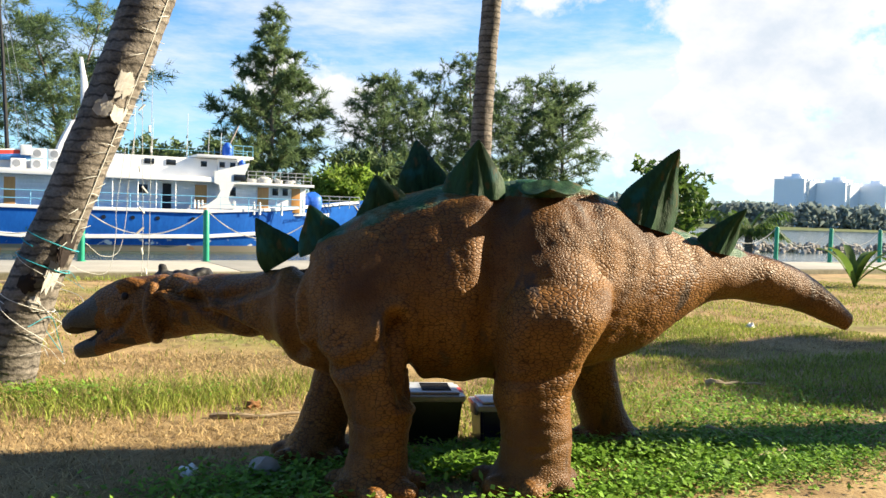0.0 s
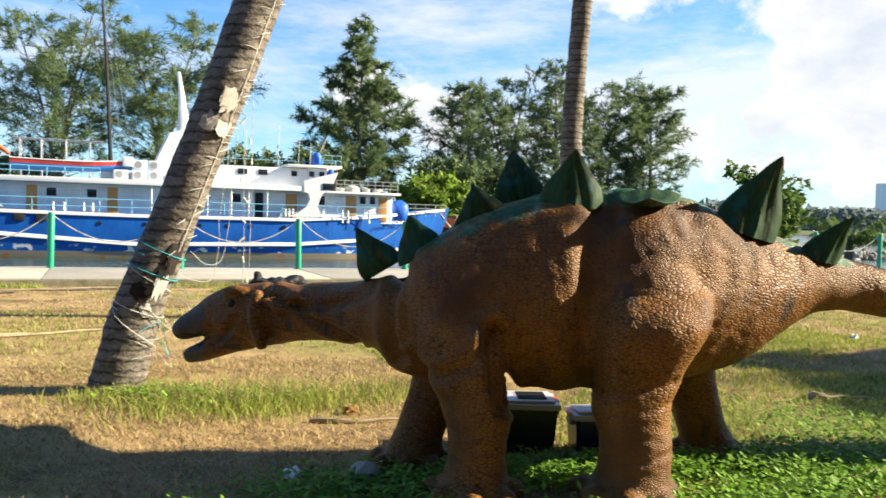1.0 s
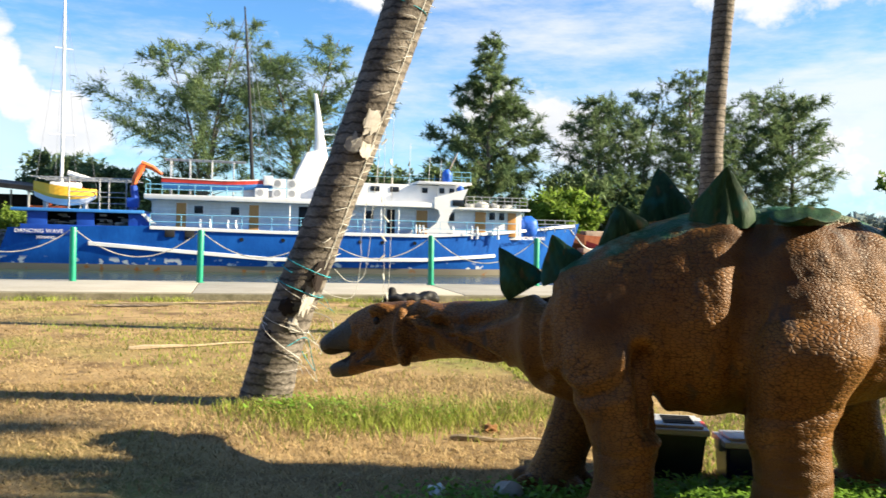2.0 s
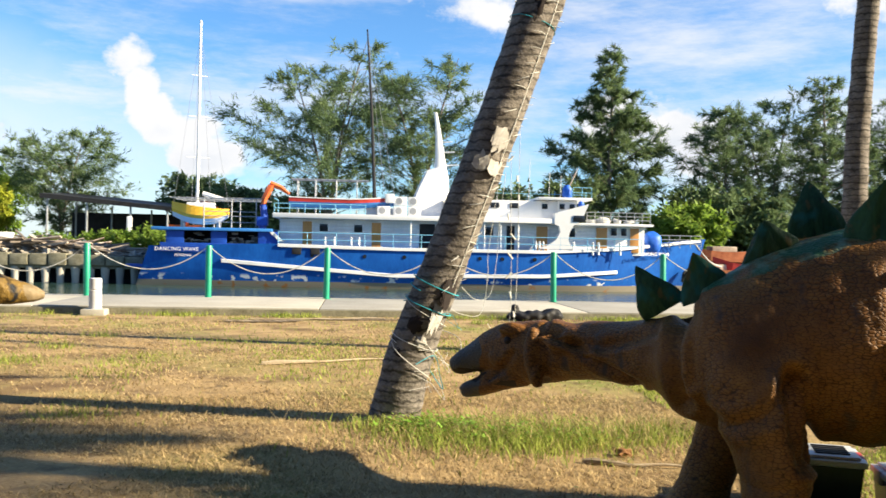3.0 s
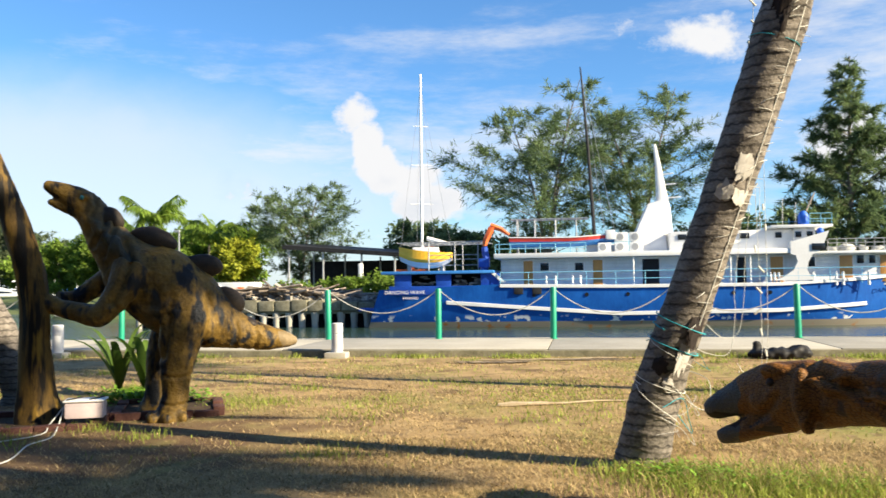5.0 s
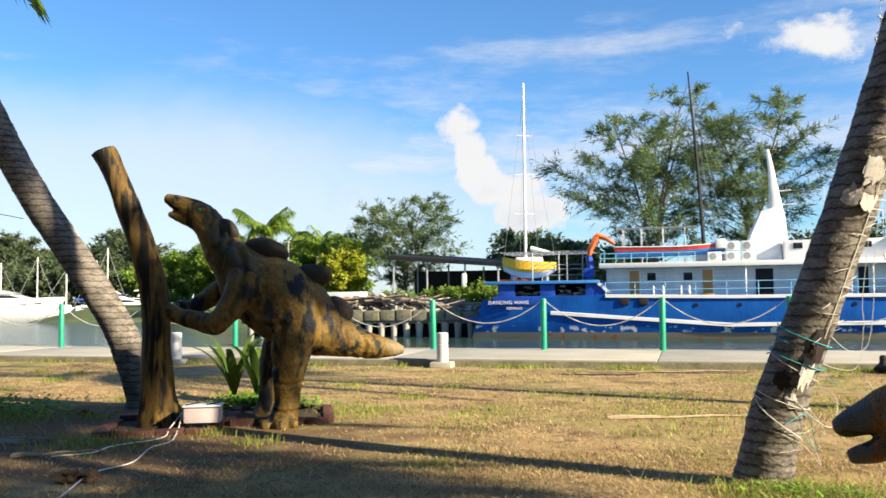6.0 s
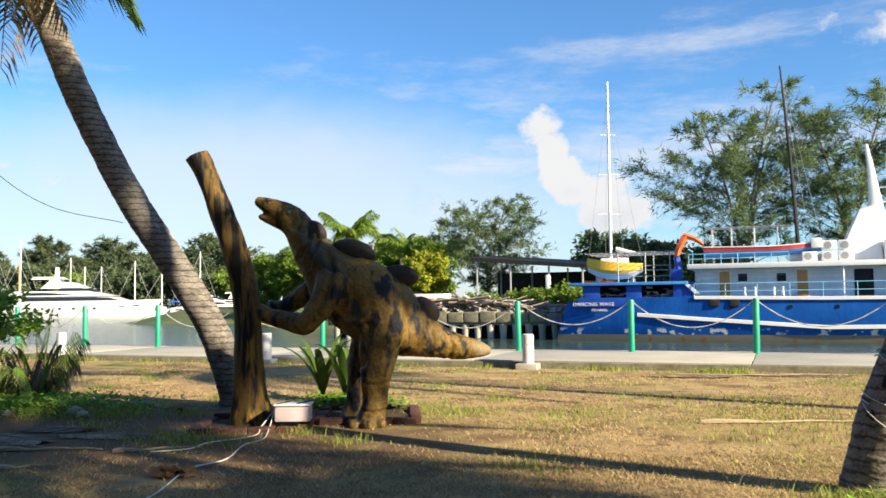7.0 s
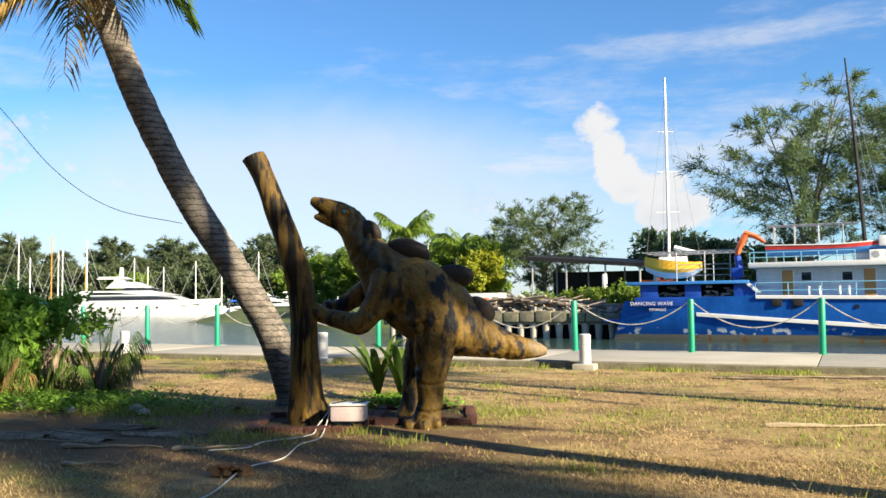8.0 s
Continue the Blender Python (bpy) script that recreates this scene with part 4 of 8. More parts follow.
def fused(bm, voxel, smooth):
    """The bmesh's overlapping bodies grown together into one skin."""
    me = bpy.data.meshes.new("rough")
    bm.to_mesh(me)
    bm.free()
    ob = new("rough", me)
    r = ob.modifiers.new("r", "REMESH")
    r.mode, r.voxel_size = "VOXEL", voxel
    s = ob.modifiers.new("s", "SMOOTH")
    s.factor, s.iterations = 0.5, smooth
    done = bpy.data.meshes.new_from_object(ob.evaluated_get(bpy.context.evaluated_depsgraph_get()))
    bpy.data.objects.remove(ob)
    out = bmesh.new()
    out.from_mesh(done)
    return out


def fin(bm, a, b, tip, thick, bend, mat_index):
    """A pointed plate that stands on the line a-b and rises, thick at its foot, to the tip."""
    a, b, tip = Vector(a), Vector(b), Vector(tip)
    mid = (a + b) / 2
    along = b - a
    across = along.cross(tip - mid).normalized()
    first = len(bm.faces)
    rings = []
    for k in range(13):
        t = k / 12
        c = mid.lerp(tip, t) + across * (bend * math.sin(math.pi * t))
        w = (1 - t) ** 0.72 * (1 + 0.20 * math.sin(math.pi * min(1, t * 1.5)))
        r = ring(bm, c, along.normalized(), across, max(0.005, along.length / 2 * w), max(0.004, 0.8 * thick * (1 - t) ** 0.9), 40, 1.2)
        for j, v in enumerate(r):             # moulded veins and a wavy rim
            th = 2 * math.pi * j / 40
            v.co += across * (0.10 * thick * math.sin(11 * math.cos(th) + 1.3 * t) * math.sin(th) * (1 - t)) + along * (0.02 * noise.noise(v.co * 14))
        rings.append(r)
    skin_rings(bm, rings)
    bm.faces.ensure_lookup_table()
    for f in bm.faces[first:]:
        f.material_index = mat_index


def crease_depth(p, lines):
    """How deep the moulded creases cut at a point: lines of (points in x and z, depth, half width)."""
    f = 0.0
    for pts, depth, wide in lines:
        best = 9.0
        for (ax, az), (bx, bz) in zip(pts, pts[1:]):
            ux, uz = bx - ax, bz - az
            t = min(1.0, max(0.0, ((p.x - ax) * ux + (p.z - az) * uz) / (ux * ux + uz * uz)))
            best = min(best, math.hypot(p.x - ax - ux * t, p.z - az - uz * t))
        if best < 4 * wide:
            f += -depth * math.exp(-(best / wide) ** 2) + 0.35 * depth * math.exp(-((best - 2.1 * wide) / wide) ** 2)
    return f


CREASES = (
    (((0.30, 1.34), (0.25, 1.20), (0.24, 1.02), (0.24, 0.85), (0.22, 0.69), (0.23, 0.53)), 0.034, 0.065),      # flank before the thigh
    (((-0.20, 0.76), (-0.18, 0.58), (-0.14, 0.43)), 0.045, 0.035),                                             # armpit
    (((-0.60, 0.60), (-0.44, 0.55), (-0.28, 0.62), (-0.20, 0.76)), 0.018, 0.03),                               # upper arm
    (((-0.66, 0.99), (-0.70, 0.86), (-0.69, 0.72), (-0.65, 0.60)), 0.040, 0.030),                              # neck root
    (((-0.60, 1.00), (-0.62, 0.86), (-0.60, 0.70)), 0.014, 0.020),
    (((-1.39, 0.83), (-1.24, 0.78), (-1.10, 0.70), (-0.89, 0.63)), 0.030, 0.022),                              # along the neck
    (((-0.80, 0.90), (-0.94, 0.84), (-1.10, 0.79), (-1.26, 0.80)), 0.020, 0.022),
    (((-1.44, 0.86), (-1.40, 0.72), (-1.43, 0.58)), 0.012, 0.022),                                             # behind the cheek
    (((-1.62, 0.70), (-1.70, 0.60), (-1.80, 0.53)), 0.014, 0.018),
    (((0.72, 1.29), (0.86, 1.16), (0.88, 1.00), (0.80, 0.79), (0.66, 0.58)), 0.007, 0.035),                    # behind the thigh
    (((0.90, 1.26), (1.00, 1.12), (0.98, 0.96), (0.86, 0.78), (0.72, 0.62)), 0.004, 0.025),
    (((1.07, 1.17), (1.12, 1.03), (1.03, 0.88), (0.84, 0.68)), 0.004, 0.025),
    (((1.27, 1.14), (1.26, 1.00), (1.14, 0.88), (0.96, 0.74)), 0.003, 0.022),
    (((0.55, 1.31), (0.63, 1.21), (0.69, 1.08)), 0.003, 0.024),
    (((0.27, 0.50), (0.42, 0.52), (0.60, 0.56)), 0.009, 0.020),                                                # knee
    (((0.29, 0.40), (0.44, 0.42), (0.60, 0.46)), 0.004, 0.014),
    (((0.30, 0.22), (0.44, 0.20), (0.60, 0.24)), 0.005, 0.014),
    (((-0.42, 0.33), (-0.28, 0.31), (-0.12, 0.34)), 0.005, 0.014),
    (((-0.40, 0.20), (-0.26, 0.18), (-0.12, 0.21)), 0.005, 0.014),
    (((-0.30, 1.18), (-0.10, 1.05), (0.02, 0.85)), 0.006, 0.035),
    (((-0.05, 1.26), (0.08, 1.10), (0.12, 0.90)), 0.006, 0.035),
)


def stegosaurus():
    bm = bmesh.new()
    back = dense([
        (2.30, 0.70, 0.70, 0.035, 0.05), (2.16, 0.66, 0.78, 0.075, 0.075), (2.00, 0.63, 0.87, 0.095, 0.105), (1.84, 0.58, 0.92, 0.115, 0.125),
        (1.58, 0.52, 0.97, 0.14, 0.14), (1.35, 0.45, 0.985, 0.19, 0.185), (1.10, 0.38, 0.96, 0.28, 0.30), (0.88, 0.32, 0.93, 0.36, 0.40),
        (0.62, 0.25, 0.94, 0.42, 0.465), (0.33, 0.19, 0.93, 0.385, 0.485), (0.05, 0.12, 0.91, 0.43, 0.475), (-0.17, 0.08, 0.885, 0.40, 0.44),
        (-0.36, 0.03, 0.83, 0.39, 0.375), (-0.49, 0.03, 0.77, 0.34, 0.335), (-0.63, 0.06, 0.755, 0.27, 0.25), (-0.75, 0.10, 0.77, 0.20, 0.185),
        (-0.88, 0.17, 0.77, 0.165, 0.165), (-1.04, 0.26, 0.76, 0.155, 0.158), (-1.25, 0.36, 0.735, 0.145, 0.152), (-1.42, 0.43, 0.715, 0.145, 0.165),
        (-1.56, 0.49, 0.70, 0.15, 0.175), (-1.68, 0.535, 0.705, 0.14, 0.155), (-1.80, 0.57, 0.685, 0.115, 0.125), (-1.92, 0.61, 0.635, 0.095, 0.09),
        (-2.02, 0.635, 0.59, 0.085, 0.07), (-2.08, 0.65, 0.565, 0.06, 0.05)])
    loft(bm, back, 28, 0.97)
    spine = np.array(back)
    for v in bm.verts:
        k = np.argmin(np.abs(spine[:, 0] - v.co.x))
        up = max(0.0, (v.co.z - spine[k, 2]) / spine[k, 4])
        if -0.6 < v.co.x < 1.3:
            v.co.y -= (v.co.y - spine[k, 1]) * 0.16 * up * (1.2 - up)
    jaw = dense([(-1.60, 0.50, 0.60, 0.11, 0.10), (-1.74, 0.55, 0.53, 0.095, 0.075), (-1.87, 0.59, 0.475, 0.08, 0.06), (-1.97, 0.62, 0.44, 0.07, 0.05), (-2.01, 0.63, 0.425, 0.05, 0.035)])
    loft(bm, jaw, 16, 0.9)
    legs = (
        [(-0.36, -0.06, 1.04, 0.12, 0.10), (-0.37, -0.17, 0.86, 0.21, 0.17), (-0.34, -0.25, 0.62, 0.20, 0.17), (-0.29, -0.27, 0.45, 0.165, 0.16), (-0.26, -0.30, 0.30, 0.14, 0.145), (-0.265, -0.32, 0.16, 0.135, 0.14), (-0.275, -0.33, 0.06, 0.16, 0.17), (-0.285, -0.345, -0.03, 0.185, 0.20)],
        [(0.52, 0.10, 1.10, 0.15, 0.10), (0.51, -0.02, 0.98, 0.28, 0.20), (0.49, -0.17, 0.80, 0.29, 0.24), (0.44, -0.16, 0.57, 0.22, 0.20), (0.435, -0.18, 0.42, 0.175, 0.18), (0.455, -0.19, 0.27, 0.165, 0.17), (0.45, -0.195, 0.13, 0.17, 0.175), (0.42, -0.21, 0.05, 0.195, 0.20), (0.40, -0.22, -0.03, 0.205, 0.21)],
        [(0.70, 0.52, 0.80, 0.27, 0.20), (0.76, 0.56, 0.55, 0.20, 0.17), (0.84, 0.60, 0.38, 0.145, 0.15), (0.90, 0.62, 0.20, 0.135, 0.14), (0.95, 0.64, 0.08, 0.15, 0.16), (0.96, 0.64, -0.03, 0.17, 0.18)],
        [(-0.38, 0.22, 0.75, 0.22, 0.17), (-0.45, 0.22, 0.52, 0.17, 0.15), (-0.52, 0.20, 0.34, 0.14, 0.14), (-0.58, 0.18, 0.18, 0.13, 0.14), (-0.62, 0.16, 0.06, 0.15, 0.16), (-0.64, 0.14, -0.03, 0.17, 0.17)])
    for rows in legs:
        loft(bm, dense(rows), 20, 0.92, "leg")
    for cx, cy, s in ((-0.27, -0.33, 1), (0.41, -0.2, 1.1), (0.95, 0.64, 0.9), (-0.63, 0.14, 0.9)):
        for k in range(5):
            a = math.pi * (0.95 + 0.28 * k)
            bmesh.ops.create_icosphere(bm, subdivisions=2, radius=0.062 * s, matrix=Matrix.Translation((cx + 0.175 * s * math.cos(a), cy + 0.19 * s * math.sin(a), 0.035)) @ Matrix.Diagonal((1, 1, 0.85, 1)))
    # flank, cheek and brow swellings
    for c, r in (((0.47, 0.14, 1.03), (0.37, 0.36, 0.37)), ((0.48, -0.02, 0.84), (0.32, 0.28, 0.36)), ((-0.42, -0.14, 0.78), (0.22, 0.15, 0.26)), ((-1.64, 0.40, 0.825), (0.085, 0.045, 0.04)), ((-1.50, 0.315, 0.72), (0.045, 0.055, 0.14)), ((-1.47, 0.31, 0.60), (0.045, 0.045, 0.07)), ((-1.70, 0.43, 0.66), (0.09, 0.04, 0.05)), ((-1.30, 0.235, 0.77), (0.12, 0.04, 0.03)), ((-1.25, 0.24, 0.80), (0.22, 0.03, 0.035)), ((-1.0, 0.12, 0.74), (0.2, 0.03, 0.04)), ((0.35, 0.12, 1.36), (0.42, 0.10, 0.06)), ((0.9, 0.28, 1.28), (0.25, 0.10, 0.06))):
        bmesh.ops.create_icosphere(bm, subdivisions=3, radius=1.0, matrix=Matrix.Translation(c) @ Matrix.Diagonal((*r, 1)))
    bm = fused(bm, 0.011, 12)
    for v in bm.verts:
        x, y, z = v.co
        f = 0.0
        if -0.7 < x < 1.7 and z > 0.3:        # broad folds over ribs, hips and tail root
            f += 0.005 * noise.noise((x * 5.0 - z * 2, y * 2, z * 2.0 + x * 2))
            f += 0.0009 * math.sin((z * 0.9 + x * 0.35) * 120 + 7 * noise.noise(v.co * 2.5)) * max(0.0, noise.noise(v.co * 1.7 + Vector((3, 1, 0))) + 0.2)
        if z < 0.55 and x < 1.2:               # creases round the knees and ankles
            f += 0.003 * math.sin(z * 95 + 6 * noise.noise(v.co * 4)) * max(0.0, noise.noise(v.co * 3.1 + Vector((0, 7, 0))) + 0.25)
        if -1.45 < x < -0.45 and z > 0.5:      # slack folds along the neck and shoulder
            f += 0.009 * math.sin((z * 1.2 + x * 0.35) * 38 + 4 * noise.noise(v.co * 3)) * max(0.0, noise.noise(v.co * 2.2 + Vector((5, 0, 2))) + 0.2)
        f += 0.005 * noise.noise(v.co * 6.0) + 0.0025 * noise.noise(v.co * 19.0)
        if v.normal.y < 0.3:
            f += crease_depth(v.co, CREASES)
        v.co += v.normal * f
    for f in bm.faces:
        c = f.calc_center_median()
        ridge = float(np.interp(c.x, [-0.9, -0.4, 0.1, 0.7, 1.1, 1.6, 1.8], [1.00, 1.155, 1.33, 1.355, 1.19, 1.05, 1.1]))
        if -0.85 < c.x < 1.62 and c.z > ridge + 0.035 * noise.noise(c * 9):
            f.material_index = 1
        elif c.x < -1.86 + 0.03 * noise.noise(c * 14):
            f.material_index = 2
        f.smooth = True
    for a, b, tip, th, bend in (
            ((-0.87, 0.10, 0.93), (-0.68, 0.10, 1.05), (-0.92, 0.09, 1.20), 0.06, 0.02), ((-0.68, -0.02, 1.02), (-0.47, -0.02, 1.12), (-0.635, -0.06, 1.27), 0.06, -0.02),
            ((-0.42, 0.02, 1.18), (-0.18, 0.05, 1.30), (-0.33, -0.02, 1.42), 0.07, 0.02), ((-0.44, 0.22, 1.15), (-0.25, 0.25, 1.28), (-0.36, 0.30, 1.42), 0.06, 0.02),
            ((-0.23, 0.26, 1.34), (0.03, 0.28, 1.36), (-0.15, 0.30, 1.62), 0.06, 0.03), ((-0.01, -0.02, 1.33), (0.29, 0.0, 1.33), (0.155, -0.06, 1.60), 0.09, -0.02),
            ((0.36, 0.02, 1.39), (0.66, 0.04, 1.40), (0.48, -0.22, 1.37), 0.04, 0.03), ((0.30, 0.30, 1.36), (0.56, 0.33, 1.37), (0.43, 0.50, 1.38), 0.05, 0.02),
            ((0.84, 0.16, 1.27), (1.15, 0.22, 1.18), (1.155, 0.14, 1.60), 0.10, -0.03), ((1.30, 0.32, 1.13), (1.50, 0.36, 1.08), (1.555, 0.30, 1.32), 0.07, -0.02)):
        fin(bm, a, b, tip, th, bend, 3)
    first = len(bm.faces)
    bmesh.ops.create_icosphere(bm, subdivisions=2, radius=0.026, matrix=Matrix.Translation((-1.66, 0.388, 0.765)))
    bm.faces.ensure_lookup_table()
    for f in bm.faces[first:]:
        f.material_index = 4
    for f in bm.faces:
        c = f.calc_center_median()
        if c.x < -1.62 and 0.50 < c.z < 0.57 and abs(f.normal.z) > 0.5 and f.material_index != 3:
            f.material_index = 4
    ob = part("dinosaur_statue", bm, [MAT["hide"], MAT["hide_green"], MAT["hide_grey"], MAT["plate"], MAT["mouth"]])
    ob.matrix_basis = pose(2.819, 2.542, 0, 0, 0, -27.77)
    tagged(ob, "brown scaly fibreglass stegosaur statue with green back plates on the lawn", "statue")


stegosaurus()


FOLDS = (
    (((-0.62, 1.76), (-0.56, 1.55), (-0.62, 1.34), (-0.72, 1.16)), 0.030, 0.030),      # round the shoulder
    (((-0.20, 1.02), (-0.22, 0.82), (-0.26, 0.62)), 0.026, 0.028),                     # before the thigh
    (((0.16, 1.22), (0.20, 0.98), (0.12, 0.76)), 0.022, 0.028),                        # behind the thigh
    (((-0.92, 1.72), (-0.84, 1.86), (-0.80, 2.02)), 0.024, 0.022),                     # cords of the throat
    (((-0.82, 1.62), (-0.76, 1.80), (-0.72, 1.94)), 0.020, 0.022),
    (((-0.94, 2.02), (-0.90, 2.12), (-0.92, 2.22)), 0.016, 0.018),                     # behind the jaw
    (((0.42, 1.02), (0.46, 0.84), (0.42, 0.70)), 0.012, 0.022),
    (((0.62, 0.92), (0.66, 0.78), (0.62, 0.66)), 0.010, 0.020),
    (((-0.24, 0.44), (-0.12, 0.42), (0.0, 0.44)), 0.010, 0.016),
    (((-0.26, 0.17), (-0.16, 0.15), (-0.04, 0.17)), 0.012, 0.014),
)


def rearing_dinosaur():
    bm = bmesh.new()
    body = dense([
        (1.08, 0.02, 0.725, 0.05, 0.040), (0.98, 0.02, 0.735, 0.10, 0.080), (0.76, 0.0, 0.765, 0.145, 0.130), (0.48, 0.0, 0.84, 0.19, 0.185), (0.20, 0.0, 0.97, 0.29, 0.31),
        (-0.10, 0.0, 1.17, 0.35, 0.40), (-0.32, 0.0, 1.33, 0.36, 0.40), (-0.52, 0.0, 1.47, 0.32, 0.36), (-0.66, 0.0, 1.62, 0.25, 0.27), (-0.78, 0.0, 1.76, 0.20, 0.21),
        (-0.88, 0.0, 1.92, 0.165, 0.175), (-0.95, 0.0, 2.05, 0.155, 0.165), (-1.06, 0.0, 2.165, 0.14, 0.15), (-1.19, 0.0, 2.245, 0.105, 0.105), (-1.32, 0.0, 2.315, 0.075, 0.068), (-1.39, 0.0, 2.34, 0.05, 0.04)])
    loft(bm, body, 24, 0.92)
    loft(bm, dense([(-1.00, 0.0, 2.04, 0.10, 0.09), (-1.17, 0.0, 2.105, 0.075, 0.06), (-1.30, 0.0, 2.15, 0.055, 0.04), (-1.36, 0.0, 2.175, 0.04, 0.025)]), 14)
    for rows in (
            [(-0.04, -0.22, 1.02, 0.25, 0.2), (-0.09, -0.26, 0.80, 0.215, 0.18), (-0.12, -0.28, 0.60, 0.17, 0.15), (-0.14, -0.29, 0.40, 0.14, 0.125), (-0.155, -0.29, 0.20, 0.13, 0.125), (-0.19, -0.30, 0.09, 0.155, 0.14), (-0.22, -0.31, -0.02, 0.18, 0.16)],
            [(-0.10, 0.22, 1.02, 0.23, 0.2), (-0.20, 0.27, 0.80, 0.22, 0.18), (-0.28, 0.28, 0.60, 0.17, 0.15), (-0.32, 0.28, 0.38, 0.14, 0.12), (-0.34, 0.28, 0.20, 0.13, 0.12), (-0.37, 0.28, 0.09, 0.15, 0.14), (-0.39, 0.28, -0.02, 0.17, 0.16)]):
        loft(bm, dense(rows), 18, 0.95, "leg")
    for pts, rad in (
            ([(-0.55, -0.24, 1.48), (-0.64, -0.34, 1.30), (-0.76, -0.36, 1.12), (-0.86, -0.34, 1.04), (-1.05, -0.24, 1.08), (-1.22, -0.16, 1.12), (-1.36, -0.10, 1.17)], [0.20, 0.15, 0.12, 0.115, 0.095, 0.085, 0.10]),
            ([(-0.62, 0.20, 1.58), (-0.80, 0.26, 1.42), (-1.00, 0.26, 1.28), (-1.14, 0.22, 1.20), (-1.28, 0.12, 1.20)], [0.15, 0.12, 0.10, 0.085, 0.08])):
        tube(bm, bent(pts, 3), list(np.interp(np.linspace(0, 1, 3 * (len(pts) - 1) + 1), np.linspace(0, 1, len(pts)), rad)), 16)
    for k in range(4):
        a = math.pi * (0.9 + 0.3 * k)
        bmesh.ops.create_icosphere(bm, subdivisions=2, radius=0.06, matrix=Matrix.Translation((-0.22 + 0.17 * math.cos(a), -0.31 + 0.15 * math.sin(a), 0.035)))
    bmesh.ops.create_icosphere(bm, subdivisions=2, radius=0.05, matrix=Matrix.Translation((-1.0, -0.12, 2.21)))
    for c, r in (((-0.85, -0.17, 1.86), (0.06, 0.05, 0.13)), ((-0.70, -0.22, 1.70), (0.08, 0.07, 0.16)), ((-0.98, -0.13, 1.98), (0.05, 0.04, 0.09)), ((-0.02, -0.26, 0.98), (0.25, 0.16, 0.28))):
        bmesh.ops.create_icosphere(bm, subdivisions=3, radius=1.0, matrix=Matrix.Translation(c) @ Matrix.Rotation(radians(-35), 4, "Y") @ Matrix.Diagonal((*r, 1)))
    for rx, rz, r, side in ((0.16, 0.20, 0.045, -0.33), (0.27, 0.31, 0.04, -0.30)):
        arc = [(-0.40 + rx * math.cos(a), side + 0.16 * (rx * math.cos(a)) ** 2 / 0.07 + 0.10 * abs(math.sin(a)) * rx / 0.2, 1.36 + rz * math.sin(a)) for a in np.linspace(-2.6, 0.5, 15)]
        tube(bm, arc, [r * max(0.3, math.sin(math.pi * k / 14)) for k in range(15)], 8)
    bm = fused(bm, 0.014, 4)
    for v in bm.verts:
        x, y, z = v.co
        f = 0.010 * noise.noise(v.co * 5.0) + 0.004 * noise.noise(v.co * 17.0)
        d = math.hypot(x + 0.38, z - 1.22)
        if y < -0.1 and d < 0.34:         # rolled folds behind the shoulder
            f += 0.016 * math.sin(d * 52 + 2.0 * noise.noise(v.co * 3)) * max(0.0, min(1.0, (1.45 - z) * 2)) * max(0.0, 1 - d / 0.34) ** 0.5
        if y < 0.1:
            f += crease_depth(v.co, FOLDS)
        v.co += v.normal * f
    # thick rounded plates along the spine: middle, half length, half height, slope
    for cx, cz, half, high, slope in ((-0.80, 2.00, 0.17, 0.12, -30), (-0.36, 1.79, 0.24, 0.125, -18), (0.09, 1.52, 0.23, 0.125, 0), (0.38, 1.16, 0.17, 0.13, -35), (0.59, 0.92, 0.10, 0.06, -25)):
        first = len(bm.faces)
        grown = bmesh.ops.create_icosphere(bm, subdivisions=3, radius=1.0, matrix=Matrix.Translation((cx, -0.05, cz)) @ Matrix.Rotation(radians(-slope), 4, "Y") @ Matrix.Diagonal((half, 0.085, high, 1)))
        for v in grown["verts"]:
            v.co += Vector((0, 0, 1)) * 0.02 * noise.noise(v.co * 9)
        bm.faces.ensure_lookup_table()
        for f in bm.faces[first:]:
            f.material_index, f.smooth = 1, True
    for f in bm.faces:
        c = f.calc_center_median()
        if f.material_index == 0 and c.x < -1.06 and 2.17 < c.z + 0.35 * (c.x + 1.2) < 2.23 and abs(f.normal.z) > 0.45:
            f.material_index = 2
    first = len(bm.faces)
    bmesh.ops.create_icosphere(bm, subdivisions=2, radius=0.03, matrix=Matrix.Translation((-1.02, -0.135, 2.20)))
    bm.faces.ensure_lookup_table()
    for f in bm.faces[first:]:
        f.material_index, f.smooth = 3, True
    for f in bm.faces:
        c = f.calc_center_median()
        if f.material_index == 0 and c.x > 0.92 + 0.10 * noise.noise(c * 7):
            f.material_index = 4
    MAT["eye"] = material("teal_eye_paint", (0.02, 0.16, 0.20), (0.05, 0.30, 0.34), 20, 80, 0.3, 0.0)
    MAT["tail_pale"] = material("pale_tail_end", (0.12, 0.088, 0.045), (0.25, 0.19, 0.11), 7, 40, 0.6, 0.6)
    ob = part("dinosaur_statue", bm, [MAT["hide2"], MAT["plate2"], MAT["mouth"], MAT["eye"], MAT["tail_pale"]])
    ob.matrix_basis = pose(-3.373, 7.343, 0, 0, 0, 25.2)
    tagged(ob, "olive and black striped dinosaur statue rearing against a log", "statue")


rearing_dinosaur()


